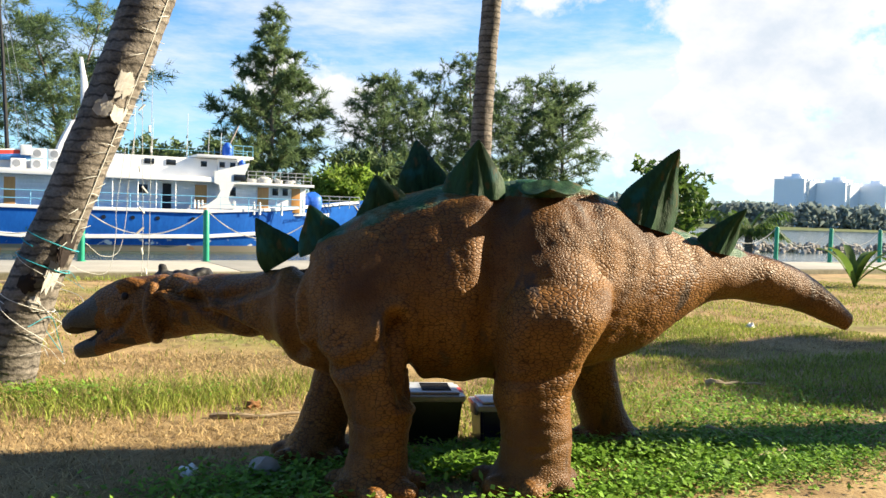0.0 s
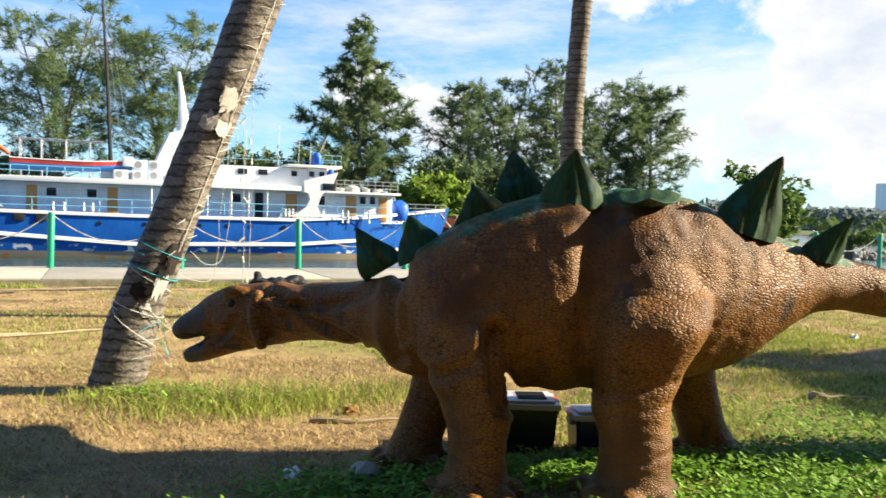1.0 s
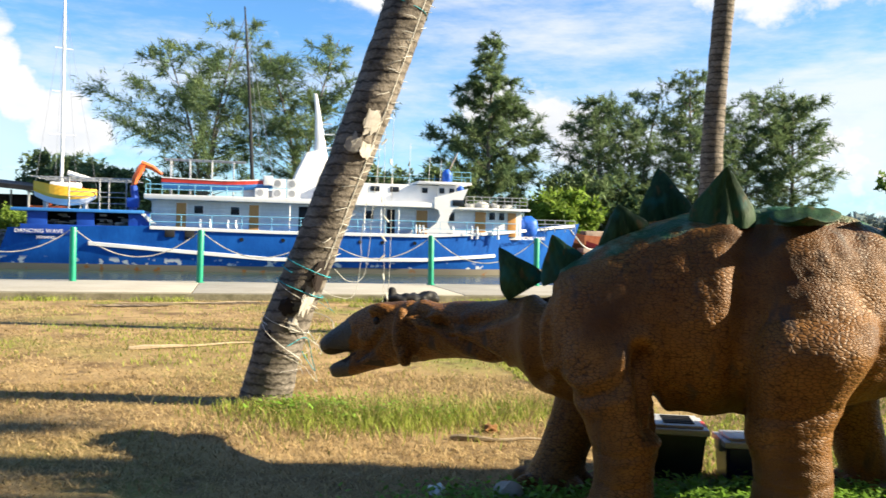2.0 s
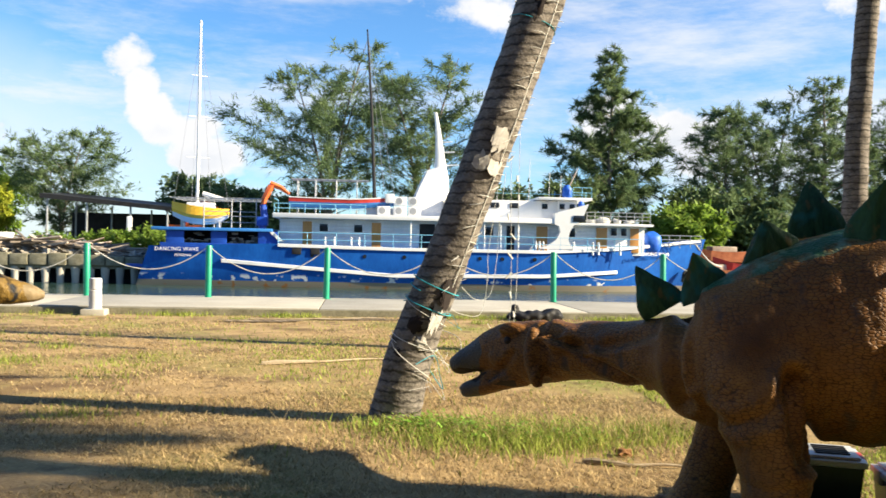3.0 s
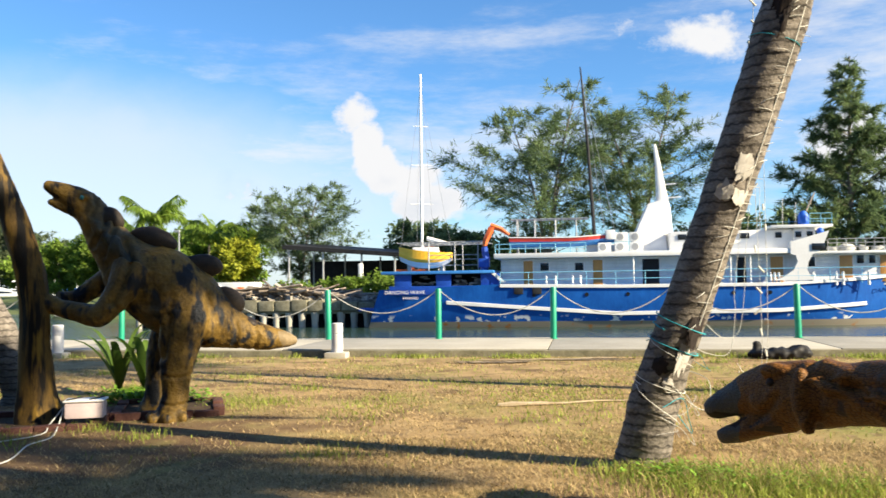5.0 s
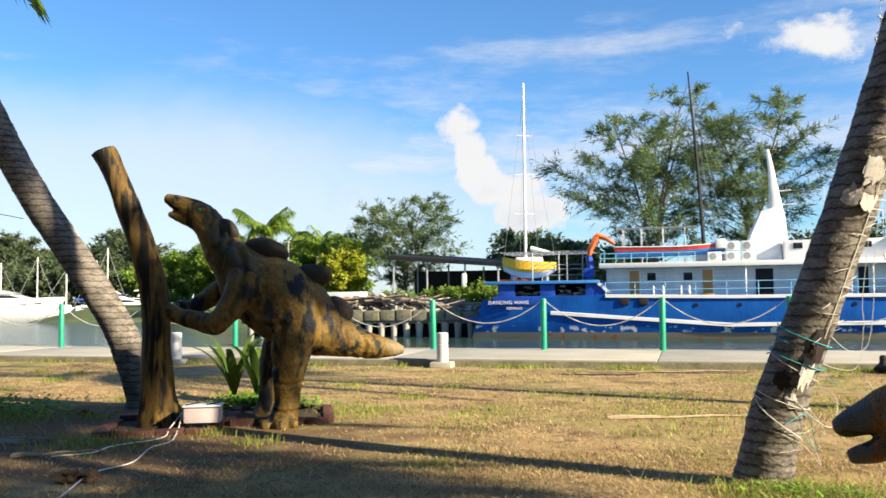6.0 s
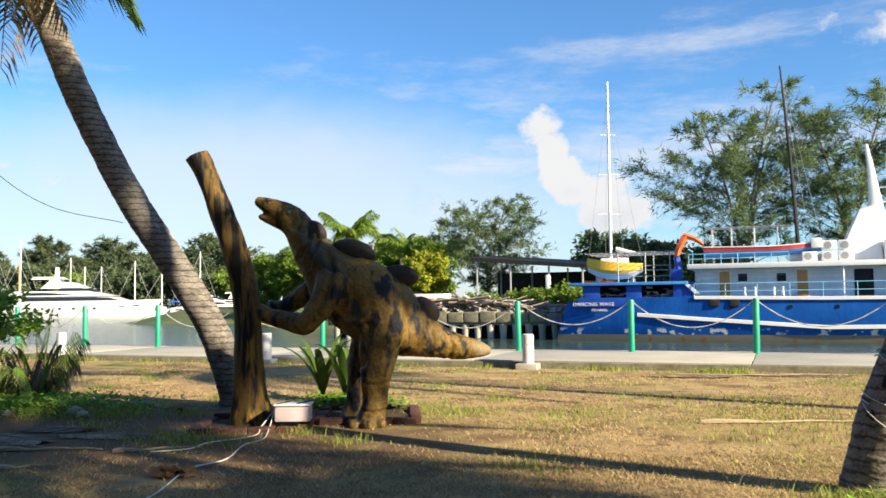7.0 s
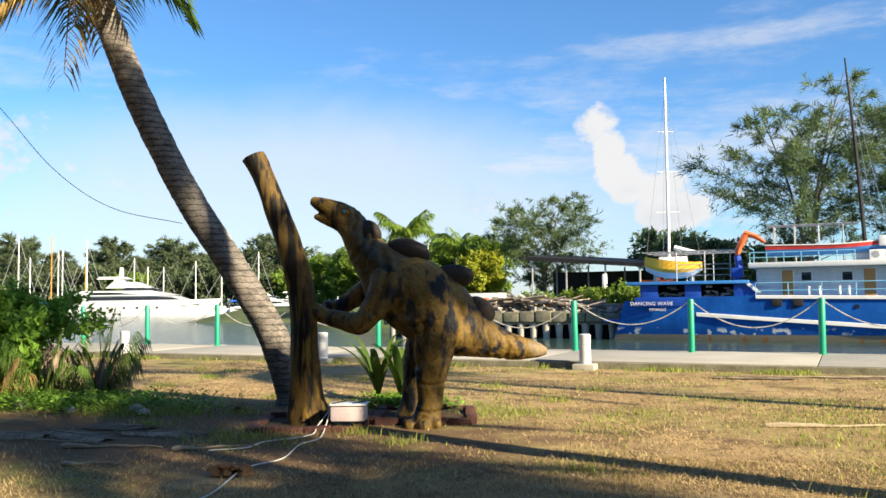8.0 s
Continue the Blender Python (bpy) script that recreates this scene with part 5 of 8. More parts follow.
def log_post():
    m = material("painted_log", (0.022, 0.015, 0.007), (0.17, 0.10, 0.020), 4, 40, 0.65, 0.8, stretch=(2.5, 2.5, 0.45), size=0.02)
    m = tinted(m, "streaked_log", [((0.006, 0.005, 0.004), 5.0, 0.47, 0.56, (2.2, 2.2, 0.22)), ((0.20, 0.12, 0.018), 6.0, 0.60, 0.70, (2.4, 2.4, 0.28))])
    bm = bmesh.new()
    pts = bent([(-1.38, -0.1, -0.05), (-1.42, -0.1, 0.3), (-1.44, -0.1, 0.7), (-1.46, -0.1, 1.2), (-1.55, -0.1, 1.66), (-1.69, -0.1, 2.12), (-1.86, -0.1, 2.55), (-1.985, -0.1, 2.80)], 6)
    rad = np.interp(np.linspace(0, 1, len(pts)), [0, 0.06, 0.15, 0.4, 0.7, 1], [0.27, 0.22, 0.175, 0.145, 0.130, 0.115])
    tube(bm, pts, list(rad), 24)
    for v in bm.verts:
        d = Vector((v.co.x + 1.5, v.co.y + 0.1, 0))
        v.co += d.normalized() * (0.035 * noise.noise((v.co.x * 6, v.co.y * 6, v.co.z * 1.1)) + 0.015 * noise.noise((v.co.x * 16, v.co.y * 16, v.co.z * 2.5)))
    ob = part("log_post", bm, [m])
    ob.matrix_basis = pose(-3.373, 7.343, 0, 0, 0, 25.2)
    tagged(ob, "tall curved artificial tree stump, brown and ochre, leaning in a planter", "log")


log_post()


# ---- unseen wall added behind the path to hold back sky light ----


def sky_blocking_wall():
    bm = bmesh.new()
    box(bm, -45, 45, -9.6, -9.2, -0.2, 12.0, 0.05)
    m = material("dark_green_wall", (0.030, 0.042, 0.018), (0.075, 0.085, 0.040), 1.5, 14, 0.9, 0.8, size=0.05)
    tagged(part("wall_sky_block", bm, m, smooth=False), "tall dark unseen wall added to block sky light from behind", "wall", kind="structure")


sky_blocking_wall()

# ---- palms ----


def palm_bark():
    """Grey ringed coconut trunk with paler worn patches."""
    m = material("ringed_trunk", (0.052, 0.046, 0.041), (0.275, 0.245, 0.215), 6, 34, 0.9, 0.9, stretch=(1.3, 1.3, 1.8), size=0.02)
    n, l, p = tool(m)
    co = n.new("ShaderNodeTexCoord")
    w = n.new("ShaderNodeTexWave")
    w.wave_type, w.bands_direction = "BANDS", "Z"
    w.inputs["Scale"].default_value, w.inputs["Distortion"].default_value, w.inputs["Detail"].default_value = 4.2, 2.6, 6
    w.inputs["Detail Scale"].default_value = 4.0
    l.new(co.outputs["Object"], w.inputs["Vector"])
    r = n.new("ShaderNodeMapRange")
    r.inputs[1].default_value, r.inputs[2].default_value, r.inputs[3].default_value, r.inputs[4].default_value = 0.0, 0.22, 0.38, 1.0
    l.new(w.outputs[1], r.inputs[0])
    src = p.inputs["Base Color"].links[0].from_socket
    mul = n.new("ShaderNodeMix")
    mul.data_type, mul.blend_type = "RGBA", "MULTIPLY"
    mul.inputs["Factor"].default_value = 1.0
    l.new(src, mul.inputs["A"])
    l.new(r.outputs[0], mul.inputs["B"])
    t = n.new("ShaderNodeTexNoise")
    t.inputs["Scale"].default_value, t.inputs["Detail"].default_value = 2.6, 6
    l.new(co.outputs["Object"], t.inputs["Vector"])
    q = n.new("ShaderNodeMapRange")
    q.inputs[1].default_value, q.inputs[2].default_value = 0.69, 0.73
    l.new(t.outputs[0], q.inputs[0])
    x = n.new("ShaderNodeMix")
    x.data_type = "RGBA"
    l.new(q.outputs[0], x.inputs["Factor"])
    l.new(mul.outputs["Result"], x.inputs["A"])
    x.inputs["B"].default_value = (0.40, 0.38, 0.36, 1)
    l.new(x.outputs["Result"], p.inputs["Base Color"])
    return m


MAT["palm"] = palm_bark()


def frond(rng, length, droop, rise, n_leaf=46, leaf=0.55, dry=False, broad=1.0):
    """One palm frond from the origin outwards along +x: arrays of places and triangles."""
    co, tris = [], []
    t = np.linspace(0, 1, n_leaf)
    px = length * (t - 0.18 * t ** 2)
    pz = length * (rise * t - droop * t ** 2.2)
    for side in (-1, 1):
        for k in range(2, n_leaf):
            L = leaf * (0.35 + 0.9 * math.sin(math.pi * min(1, 0.12 + 0.80 * t[k]))) * rng.uniform(0.8, 1.15)
            base = np.array([px[k], 0.0, pz[k]])
            out = np.array([0.55 + 0.3 * t[k], side * 0.8, -0.30 - 0.45 * rng.random() - (0.5 if dry else 0)])
            out /= np.linalg.norm(out)
            w = (0.024 + 0.012 * rng.random()) * broad
            mid = base + out * L * 0.55
            tip = base + out * L + np.array([0, 0, -0.22 * L * (1 + rng.random())])
            off = np.array([w, -side * w * 0.5, 0])
            i = len(co)
            co += [base - off * 0.5, base + off * 0.5, mid + off * 0.7, mid - off * 0.7, tip]
            tris += [(i, i + 1, i + 2), (i, i + 2, i + 3), (i + 3, i + 2, i + 4)]
    for k in range(n_leaf - 1):
        r0, r1 = 0.028 * (1 - 0.85 * t[k]), 0.028 * (1 - 0.85 * t[k + 1])
        i = len(co)
        for kk, r in ((k, r0), (k + 1, r1)):
            c = np.array([px[kk], 0, pz[kk]])
            co += [c + (0, -r, 0), c + (0, r, 0), c + (0, 0, r * 1.3)]
        tris += [(i, i + 3, i + 5), (i, i + 5, i + 2), (i + 1, i + 2, i + 5), (i + 1, i + 5, i + 4), (i, i + 1, i + 4), (i, i + 4, i + 3)]
    return np.array(co), np.array(tris)


def palm(seed, pts, radii, label, fronds=18, length=2.9, dry=3):
    rng = np.random.default_rng(seed)
    base = Vector(pts[0])
    p = thing("palm_tree", label, "palm tree", base)
    line = bent([Vector(q) - base for q in pts], 14)
    rad = np.interp(np.linspace(0, 1, len(line)), np.linspace(0, 1, len(radii)), radii)
    fine, fr = [], []
    total = 0.0
    for k in range(len(line) - 1):
        for j in range(4):
            c = line[k].lerp(line[k + 1], j / 4)
            r = rad[k] + (rad[k + 1] - rad[k]) * j / 4
            total += (line[k + 1] - line[k]).length / 4
            scar = max(0.0, math.sin(total * 2 * math.pi / 0.115 + 2.2 * noise.noise((total * 1.7, seed, 4)))) ** 6 * (0.4 + 0.6 * abs(noise.noise((total * 4, seed, 8))))
            fine.append(c)
            fr.append(r * (1 + 0.05 * scar - 0.02 * noise.noise((total * 3, seed, 0))))
    bm = bmesh.new()
    tube(bm, fine, fr, 22)
    for v in bm.verts:
        v.co += Vector((noise.noise(v.co * 6), noise.noise(v.co * 6 + Vector((9, 0, 0))), 0)) * 0.012
    part("trunk", bm, MAT["palm"], p)
    top = line[-1]
    for kind_, count in (("frond", fronds), ("dry_frond", dry)):
        for k in range(count):
            a = 2 * math.pi * (k * 0.381966 + 0.13 * rng.random()) if kind_ == "frond" else rng.uniform(0, 6.28)
            up = rng.uniform(0.15, 0.95) if kind_ == "frond" else rng.uniform(-0.25, 0.05)
            co, tris = frond(rng, length * rng.uniform(0.85, 1.1), rng.uniform(0.45, 0.85) if kind_ == "frond" else 1.0, up, dry=kind_ != "frond")
            m = np.array(Matrix.Rotation(a, 3, "Z"))
            ob = sheet_mesh("frond", co @ m.T + np.array(top), tris, MAT["frond" if kind_ == "frond" else "frond_dry"], "withered brown frond" if kind_ != "frond" else "", parent=p)
    bm = bmesh.new()
    tube(bm, [top - Vector((0, 0, 0.25)), top, top + Vector((0, 0, 0.35))], [radii[-1] * 0.95, radii[-1] * 1.35, 0.03], 12)
    part("crownshaft", bm, MAT["frond_dry"], p)
    return p


PALM1 = [(0.97, 5.25, -0.06), (1.00, 5.23, 0.12), (1.09, 5.19, 0.52), (1.38, 5.12, 1.34), (1.67, 5.07, 2.16), (1.90, 5.05, 2.85), (2.10, 5.05, 3.5), (2.55, 5.05, 5.2), (3.1, 5.05, 8.9)]
palm(1, PALM1, [0.215, 0.185, 0.168, 0.155, 0.160, 0.166, 0.160, 0.135, 0.12], "leaning grey coconut palm trunk wrapped with wires and cords", 38, 3.6, 0)
palm(2, [(6.40, 8.45, -0.05), (6.40, 8.44, 0.3), (6.43, 8.43, 2.15), (6.45, 8.42, 2.94), (6.51, 8.40, 4.0), (6.62, 8.35, 6.0), (6.85, 8.3, 8.2)], [0.20, 0.155, 0.135, 0.128, 0.125, 0.12, 0.11], "slim upright grey coconut palm behind the stegosaur", 16, 2.8)
palm(3, [(-5.81, 8.08, -0.05), (-5.82, 8.07, 0.2), (-6.08, 7.96, 0.96), (-6.5, 7.76, 1.74), (-7.03, 7.51, 2.67), (-7.55, 7.26, 3.83), (-7.9, 7.1, 4.78), (-8.23, 6.93, 5.75)], [0.23, 0.20, 0.185, 0.18, 0.178, 0.175, 0.17, 0.15], "strongly leaning coconut palm with drooping dry fronds", 12, 1.5, 3)
# palms 4 to 7 stand out of view, added for the shade they cast
palm(4, [(19.9, 0.9, -0.05), (19.8, 0.9, 3.0), (19.5, 0.9, 6.2)], [0.2, 0.15, 0.12], "unseen coconut palm added to shade the lawn", 46, 2.1, 0)
palm(5, [(8.6, -0.3, -0.05), (8.2, -0.1, 2.6), (7.6, 0.2, 5.4)], [0.2, 0.15, 0.12], "unseen coconut palm added to shade the statue", 13, 2.0, 0)
palm(6, [(12.0, 0.7, -0.05), (11.9, 0.6, 3.6), (11.6, 0.5, 7.4)], [0.2, 0.15, 0.12], "tall unseen coconut palm added to shade the lawn", 10, 1.9, 0)
palm(7, [(10.7, 0.5, -0.05), (10.3, 0.8, 4.0), (9.6, 1.2, 8.4)], [0.2, 0.15, 0.12], "tall unseen coconut palm added to shade the lawn's edge", 50, 3.6, 0)

# ---- trees on the far banks ----


def tree(name, seed, at, height, radius, shape, leaf_mat, label, category="tree", clumps=2600, leaf=0.55, bare=0.2, trunks=1, wide=0.075, feathery=False):
    """A tapered trunk with limbs and a crown. shape: half-width of the crown over its height. feathery: plumes of thin twigs with long needles."""
    rng = np.random.default_rng(seed)
    tr = thing(name, label, category, at)
    bm = bmesh.new()
    ends = []
    for s in range(trunks):
        a0 = rng.uniform(0, 6.28) if trunks < 2 else math.pi * s + rng.uniform(-0.5, 0.5)
        leanv = np.array([math.cos(a0), math.sin(a0)]) * ((0.15 if feathery else 0.10) * height * (trunks > 1) + 0.02 * height)
        tall = height * (1 if s == 0 else rng.uniform(0.84, 0.97))
        spine = [Vector((leanv[0] * t * t, leanv[1] * t * t, tall * t * 0.96 - 0.3)) for t in np.linspace(0, 1, 9)]
        r0 = height * 0.016 / (trunks ** 0.4)
        tube(bm, spine, [r0 * (1 - 0.92 * t) + 0.01 for t in np.linspace(0, 1, 9)], 8)
        n_l = int((84 if feathery else 58) / trunks)
        for k in range(n_l):
            t = bare + (0.97 - bare) * (k + rng.random()) / n_l
            reach = radius * float(np.interp((t - bare) / (1 - bare), np.linspace(0, 1, len(shape)), shape)) * rng.choice((0.5, 0.75, 0.95, 1.1, 1.25))
            a = k * 2.4 + rng.uniform(-0.5, 0.5)
            p0 = Vector((leanv[0] * t * t, leanv[1] * t * t, tall * t * 0.96 - 0.3))
            lift = rng.uniform(0.15, 0.50) if feathery else rng.uniform(0.30, 0.62)
            p1 = p0 + Vector((math.cos(a) * reach * 0.55, math.sin(a) * reach * 0.55, reach * lift * 0.75))
            p2 = p0 + Vector((math.cos(a) * reach, math.sin(a) * reach, reach * lift * (1.25 if feathery else 1)))
            tube(bm, [p0, p1, p2], [r0 * 0.34 * (1 - 0.7 * t), r0 * 0.2 * (1 - 0.7 * t), 0.012], 4, caps=False)
            ends.append((np.array(p0), np.array(p1), np.array(p2), reach))
    part("trunk", bm, MAT["bark"], tr)
    reach = np.array([e[3] for e in ends])
    w = (reach + 0.15 * radius) * rng.uniform(0.3, 1.5, len(ends))
    ctrl = np.array([e[:3] for e in ends])

    def unit(v):
        return v / (np.linalg.norm(v, axis=1)[:, None] + 1e-6)

    def along(pick, t):
        P0, P1, P2 = (ctrl[pick, k] for k in range(3))
        return (1 - t) ** 2 * P0 + 2 * t * (1 - t) * P1 + t * t * P2, unit(2 * (1 - t) * (P1 - P0) + 2 * t * (P2 - P1))

    if feathery:
        twigs = 1500
        pick = rng.choice(len(ends), twigs, p=w / w.sum())
        t = rng.beta(1.5, 0.9, twigs)[:, None]
        foot, way = along(pick, t)
        way = unit(way * 0.75 + rng.normal(0, 0.50, (twigs, 3)) + np.array([0, 0, 0.36]))
        size = (0.10 * radius + 0.15 * reach[pick])[:, None] * rng.uniform(0.55, 1.35, (twigs, 1))
        each = int(clumps * 0.47 * 19 / twigs)
        u = rng.uniform(0.05, 1.0, (twigs * each, 1))
        W0 = np.repeat(way, each, 0)
        S = np.repeat(size, each, 0)
        C = np.repeat(foot, each, 0) + W0 * S * u + np.array([0, 0, -0.30]) * S * u ** 2.2 + rng.normal(0, 0.07, (twigs * each, 3)) * S
        d = unit(W0 * 0.8 + rng.normal(0, 0.45, C.shape) + np.array([0, 0, -0.10]))
        L = leaf * 0.95 * rng.uniform(0.5, 1.3, (len(C), 1))
        W = wide * 0.62 * rng.uniform(0.6, 1.4, (len(C), 1))
    else:
        m, count = 7, int(clumps * 0.62)
        pick = rng.choice(len(ends), count, p=w / w.sum())
        t = rng.beta(2.0, 1.1, count)[:, None]
        c, way = along(pick, t)
        c = c + rng.normal(0, 1, (count, 3)) * np.array([1, 1, 0.75]) * (0.03 * radius + 0.055 * radius * t)
        C = np.repeat(c, m, 0)
        d = unit(np.repeat(way, m, 0) * 0.35 + rng.normal(0, 0.7, C.shape) + np.array([0, 0, 0.1]))
        L = leaf * rng.uniform(0.5, 1.3, (len(C), 1))
        W = wide * rng.uniform(0.6, 1.4, (len(C), 1))
        C = C + rng.normal(0, leaf * 0.4, C.shape)
    s = unit(np.cross(d, rng.normal(0, 1, C.shape)))
    a, b, e = C - s * W, C + s * W, C + d * L + np.array([0, 0, -0.10]) * L
    co = np.stack([a, b, e], 1).reshape(-1, 3)
    k = 3 * np.arange(len(C))[:, None]
    sheet_mesh("crown", co, k + (0, 1, 2), leaf_mat, parent=tr)
    return tr


CONE = (0.55, 0.95, 1.0, 0.85, 0.62, 0.42, 0.22, 0.06)
ROUND = (0.45, 0.85, 1.0, 1.0, 0.9, 0.7, 0.4)
LOOSE = (0.6, 0.9, 1.0, 0.85, 0.8, 0.6, 0.35, 0.15)
dark_green = "dark feathery casuarina tree on the far bank"
tree("casuarina_tree", 11, (-2.6, 86, 0.3), 22.6, 7.6, LOOSE, MAT["needle"], dark_green, clumps=2900, leaf=0.75, trunks=3, bare=0.22, wide=0.07, feathery=True)
tree("casuarina_tree", 12, (6.8, 87, 0.3), 21.6, 6.3, LOOSE, MAT["needle"], dark_green, clumps=2500, leaf=0.75, trunks=2, bare=0.3, wide=0.065, feathery=True)
tree("casuarina_tree", 13, (26.0, 85, 0.3), 23.6, 5.1, CONE, MAT["needle"], "tall pointed casuarina tree behind the ship", clumps=5200, leaf=0.75, bare=0.08, wide=0.08, feathery=True)
for k, (x, h, r, c) in enumerate(((38.6, 17.0, 5.2, 2500), (44.0, 20.0, 5.0, 2300), (49.5, 21.0, 4.6, 2300), (57.0, 19.6, 4.6, 3000), (62.5, 18.8, 4.2, 3000))):
    tree("casuarina_tree", 20 + k, (x, 85 + 1.5 * (k % 2), 0.3), h, r, LOOSE if k < 3 else ROUND, MAT["needle"], dark_green, clumps=c, leaf=0.7, bare=0.14, trunks=1 + (k % 2), wide=0.07, feathery=True)
tree("casuarina_tree", 31, (-31.5, 95, 0.3), 13.8, 5.4, (0.4, 0.8, 1.0, 0.95, 0.8, 0.6, 0.3), MAT["needle"], "broad casuarina tree with thin branches", clumps=2200, leaf=0.65, bare=0.12, trunks=3, wide=0.075, feathery=True)
tree("leafy_tree", 32, (-36.5, 88, 0.3), 6.6, 2.5, ROUND, MAT["leaf_yellow"], "small bushy tree with yellow-green leaves", clumps=2200, leaf=0.36, bare=0.1, wide=0.15)
for k, (x, y, h, r) in enumerate(((-49, 118, 9.4, 4.8), (-55, 120, 9.8, 5.2), (-62, 122, 9.6, 5.4), (-69, 124, 8.8, 5.2), (-76, 126, 8.8, 5.4), (-84, 128, 8.0, 5.4))):
    tree("leafy_tree", 40 + k, (x, y, 0.3), h, r, ROUND, MAT["leaf"], "bright green leafy tree on the bank", clumps=2600, leaf=0.55, bare=0.06, wide=0.17)
for k, (x, y, h, r) in enumerate(((31.5, 78, 5.2, 3.2), (20.5, 82, 7.0, 3.6), (35, 83, 7.5, 4.0), (15, 84, 7.0, 4.0), (41.5, 83, 6.2, 3.6), (52, 84, 6.0, 4.0), (-12, 92, 7.0, 3.8), (-17.5, 97, 8.5, 3.8), (-6, 90, 6.0, 3.8))):
    tree("bush", 50 + k, (x, y, 0.2), h, r, ROUND, MAT["leaf" if k == 0 else "needle"], "dense green shrub below the trees", "bush", clumps=1500, leaf=0.6, bare=0.03, wide=0.16)
for k, (x, y, h, r) in enumerate(((-20.5, 71, 1.5, 1.6), (-17.8, 70, 1.7, 1.7), (-15.0, 69, 1.8, 1.8), (-13.0, 70, 1.6, 1.6), (-25.0, 73, 1.3, 1.5))):
    tree("bank_bush", 130 + k, (x, y, 0.3), h, r, ROUND, MAT["leaf"], "low bright green weeds behind the rubble", "bush", clumps=700, leaf=0.28, bare=0.02, wide=0.09)
tree("almond_tree", 61, (27.6, 27.5, -1.6), 5.6, 1.9, (0.3, 0.9, 0.4, 1.0, 0.5, 0.8, 0.3), MAT["frond"], "small tiered tree with broad green leaves", clumps=420, leaf=0.26, bare=0.3, wide=0.13)

M8 = pose(0.458, -0.8, 0, 0, 0, 25.2)       # x along the marina, y away from the lawn


def marina_place(x, y, z=0.0):
    return M8 @ Vector((x, y, z))


shore = far_land("ground_marina", "low wooded shore behind the marina", -300, 10, 232, 360, 0.8, 5.0)
shore.matrix_basis = M8


for k, (x, h, r) in enumerate(((-122, 20, 8), (-113, 17, 7), (-100, 21, 5.5), (-88, 15, 7), (-80, 20, 7.0), (-72, 16, 8), (-60, 15, 8), (-52, 22, 8.0), (-44, 17, 8), (-36, 14, 8), (-28, 13, 8), (-131, 19, 8))):
    tree("shore_tree", 70 + k, marina_place(x, 246 + 5 * (k % 3), 0.3), h, r, LOOSE if k % 2 else ROUND, MAT["needle_far"], "hazy green tree behind the marina", clumps=1500, leaf=1.5, bare=0.05, wide=0.26, feathery=True)
for k in range(9):
    tree("shore_bush", 90 + k, marina_place(-118 + 11 * k, 238, 0.2), 8.5 + 1.5 * (k % 3), 6.0, ROUND, MAT["leaf" if k % 4 == 3 else "needle_far"], "low green growth along the marina shore", "bush", clumps=1100, leaf=1.1, bare=0.02, wide=0.35)


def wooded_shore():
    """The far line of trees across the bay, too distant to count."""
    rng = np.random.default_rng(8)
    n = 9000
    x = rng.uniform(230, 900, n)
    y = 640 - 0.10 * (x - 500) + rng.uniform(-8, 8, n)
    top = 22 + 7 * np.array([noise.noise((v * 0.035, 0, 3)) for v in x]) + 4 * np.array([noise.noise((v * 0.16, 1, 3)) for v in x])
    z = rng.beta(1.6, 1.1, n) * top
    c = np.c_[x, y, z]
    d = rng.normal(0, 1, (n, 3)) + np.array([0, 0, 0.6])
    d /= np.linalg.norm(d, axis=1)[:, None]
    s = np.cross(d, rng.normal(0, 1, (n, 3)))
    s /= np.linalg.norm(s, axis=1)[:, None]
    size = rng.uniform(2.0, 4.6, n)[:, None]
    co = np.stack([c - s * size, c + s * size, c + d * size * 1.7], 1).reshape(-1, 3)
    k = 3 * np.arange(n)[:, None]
    sheet_mesh("far_woods", co, k + (0, 1, 2), MAT["woods"], "woods in haze-pale tones along the far shore of the bay", "woods")


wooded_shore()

# ---- towers across the bay ----


def tower(x, y, w, h, seed):
    t = thing("apartment_tower", "pale high-rise apartment block across the bay", "building", (x, y, 0), 9, "towers across the bay")
    bm = bmesh.new()
    box(bm, -w / 2, w / 2, -w / 2, w / 2, 0, h)
    box(bm, -w * 0.3, w * 0.3, -w * 0.58, w * 0.58, 0, h * 0.97)
    part("wall", bm, MAT["tower_glass"], t, smooth=False)
    n_f = int(h / 3.4)
    for k in range(n_f):
        bm = bmesh.new()
        z = 2 + k * 3.4
        box(bm, -w / 2 - 0.8, w / 2 + 0.8, -w / 2 - 0.9, w / 2 + 0.9, z, z + 1.5)
        part("balcony", bm, MAT["tower"], t, smooth=False)
    for k in range(6):
        bm = bmesh.new()
        q = -w / 2 - 1.0 + (w + 1.0) * k / 5
        box(bm, q, q + 1.4 + (k in (0, 5)), -w / 2 - 1.2, w / 2 + 1.2, 0, h + 1)
        part("pier", bm, MAT["tower"], t, smooth=False)
    bm = bmesh.new()
    box(bm, -w * 0.32, w * 0.32, -w * 0.32, w * 0.32, h, h + 4.5)
    box(bm, -w * 0.15, w * 0.15, -w * 0.15, w * 0.15, h + 4, h + 8)
    part("roof_house", bm, MAT["tower"], t, smooth=False)


tower(890, 740, 38, 60, 1)
tower(919, 704, 35, 56, 2)
tower(962, 682, 39, 53, 3)
for x, y, h in ((660, 700, 58), (640, 715, 40)):
    bm = bmesh.new()
    tube(bm, [(x, y, 0), (x, y, h)], [0.8, 0.25], 6)
    tagged(part("mast_tower", bm, MAT["grey"]), "thin lattice mast on the far shore", "mast")


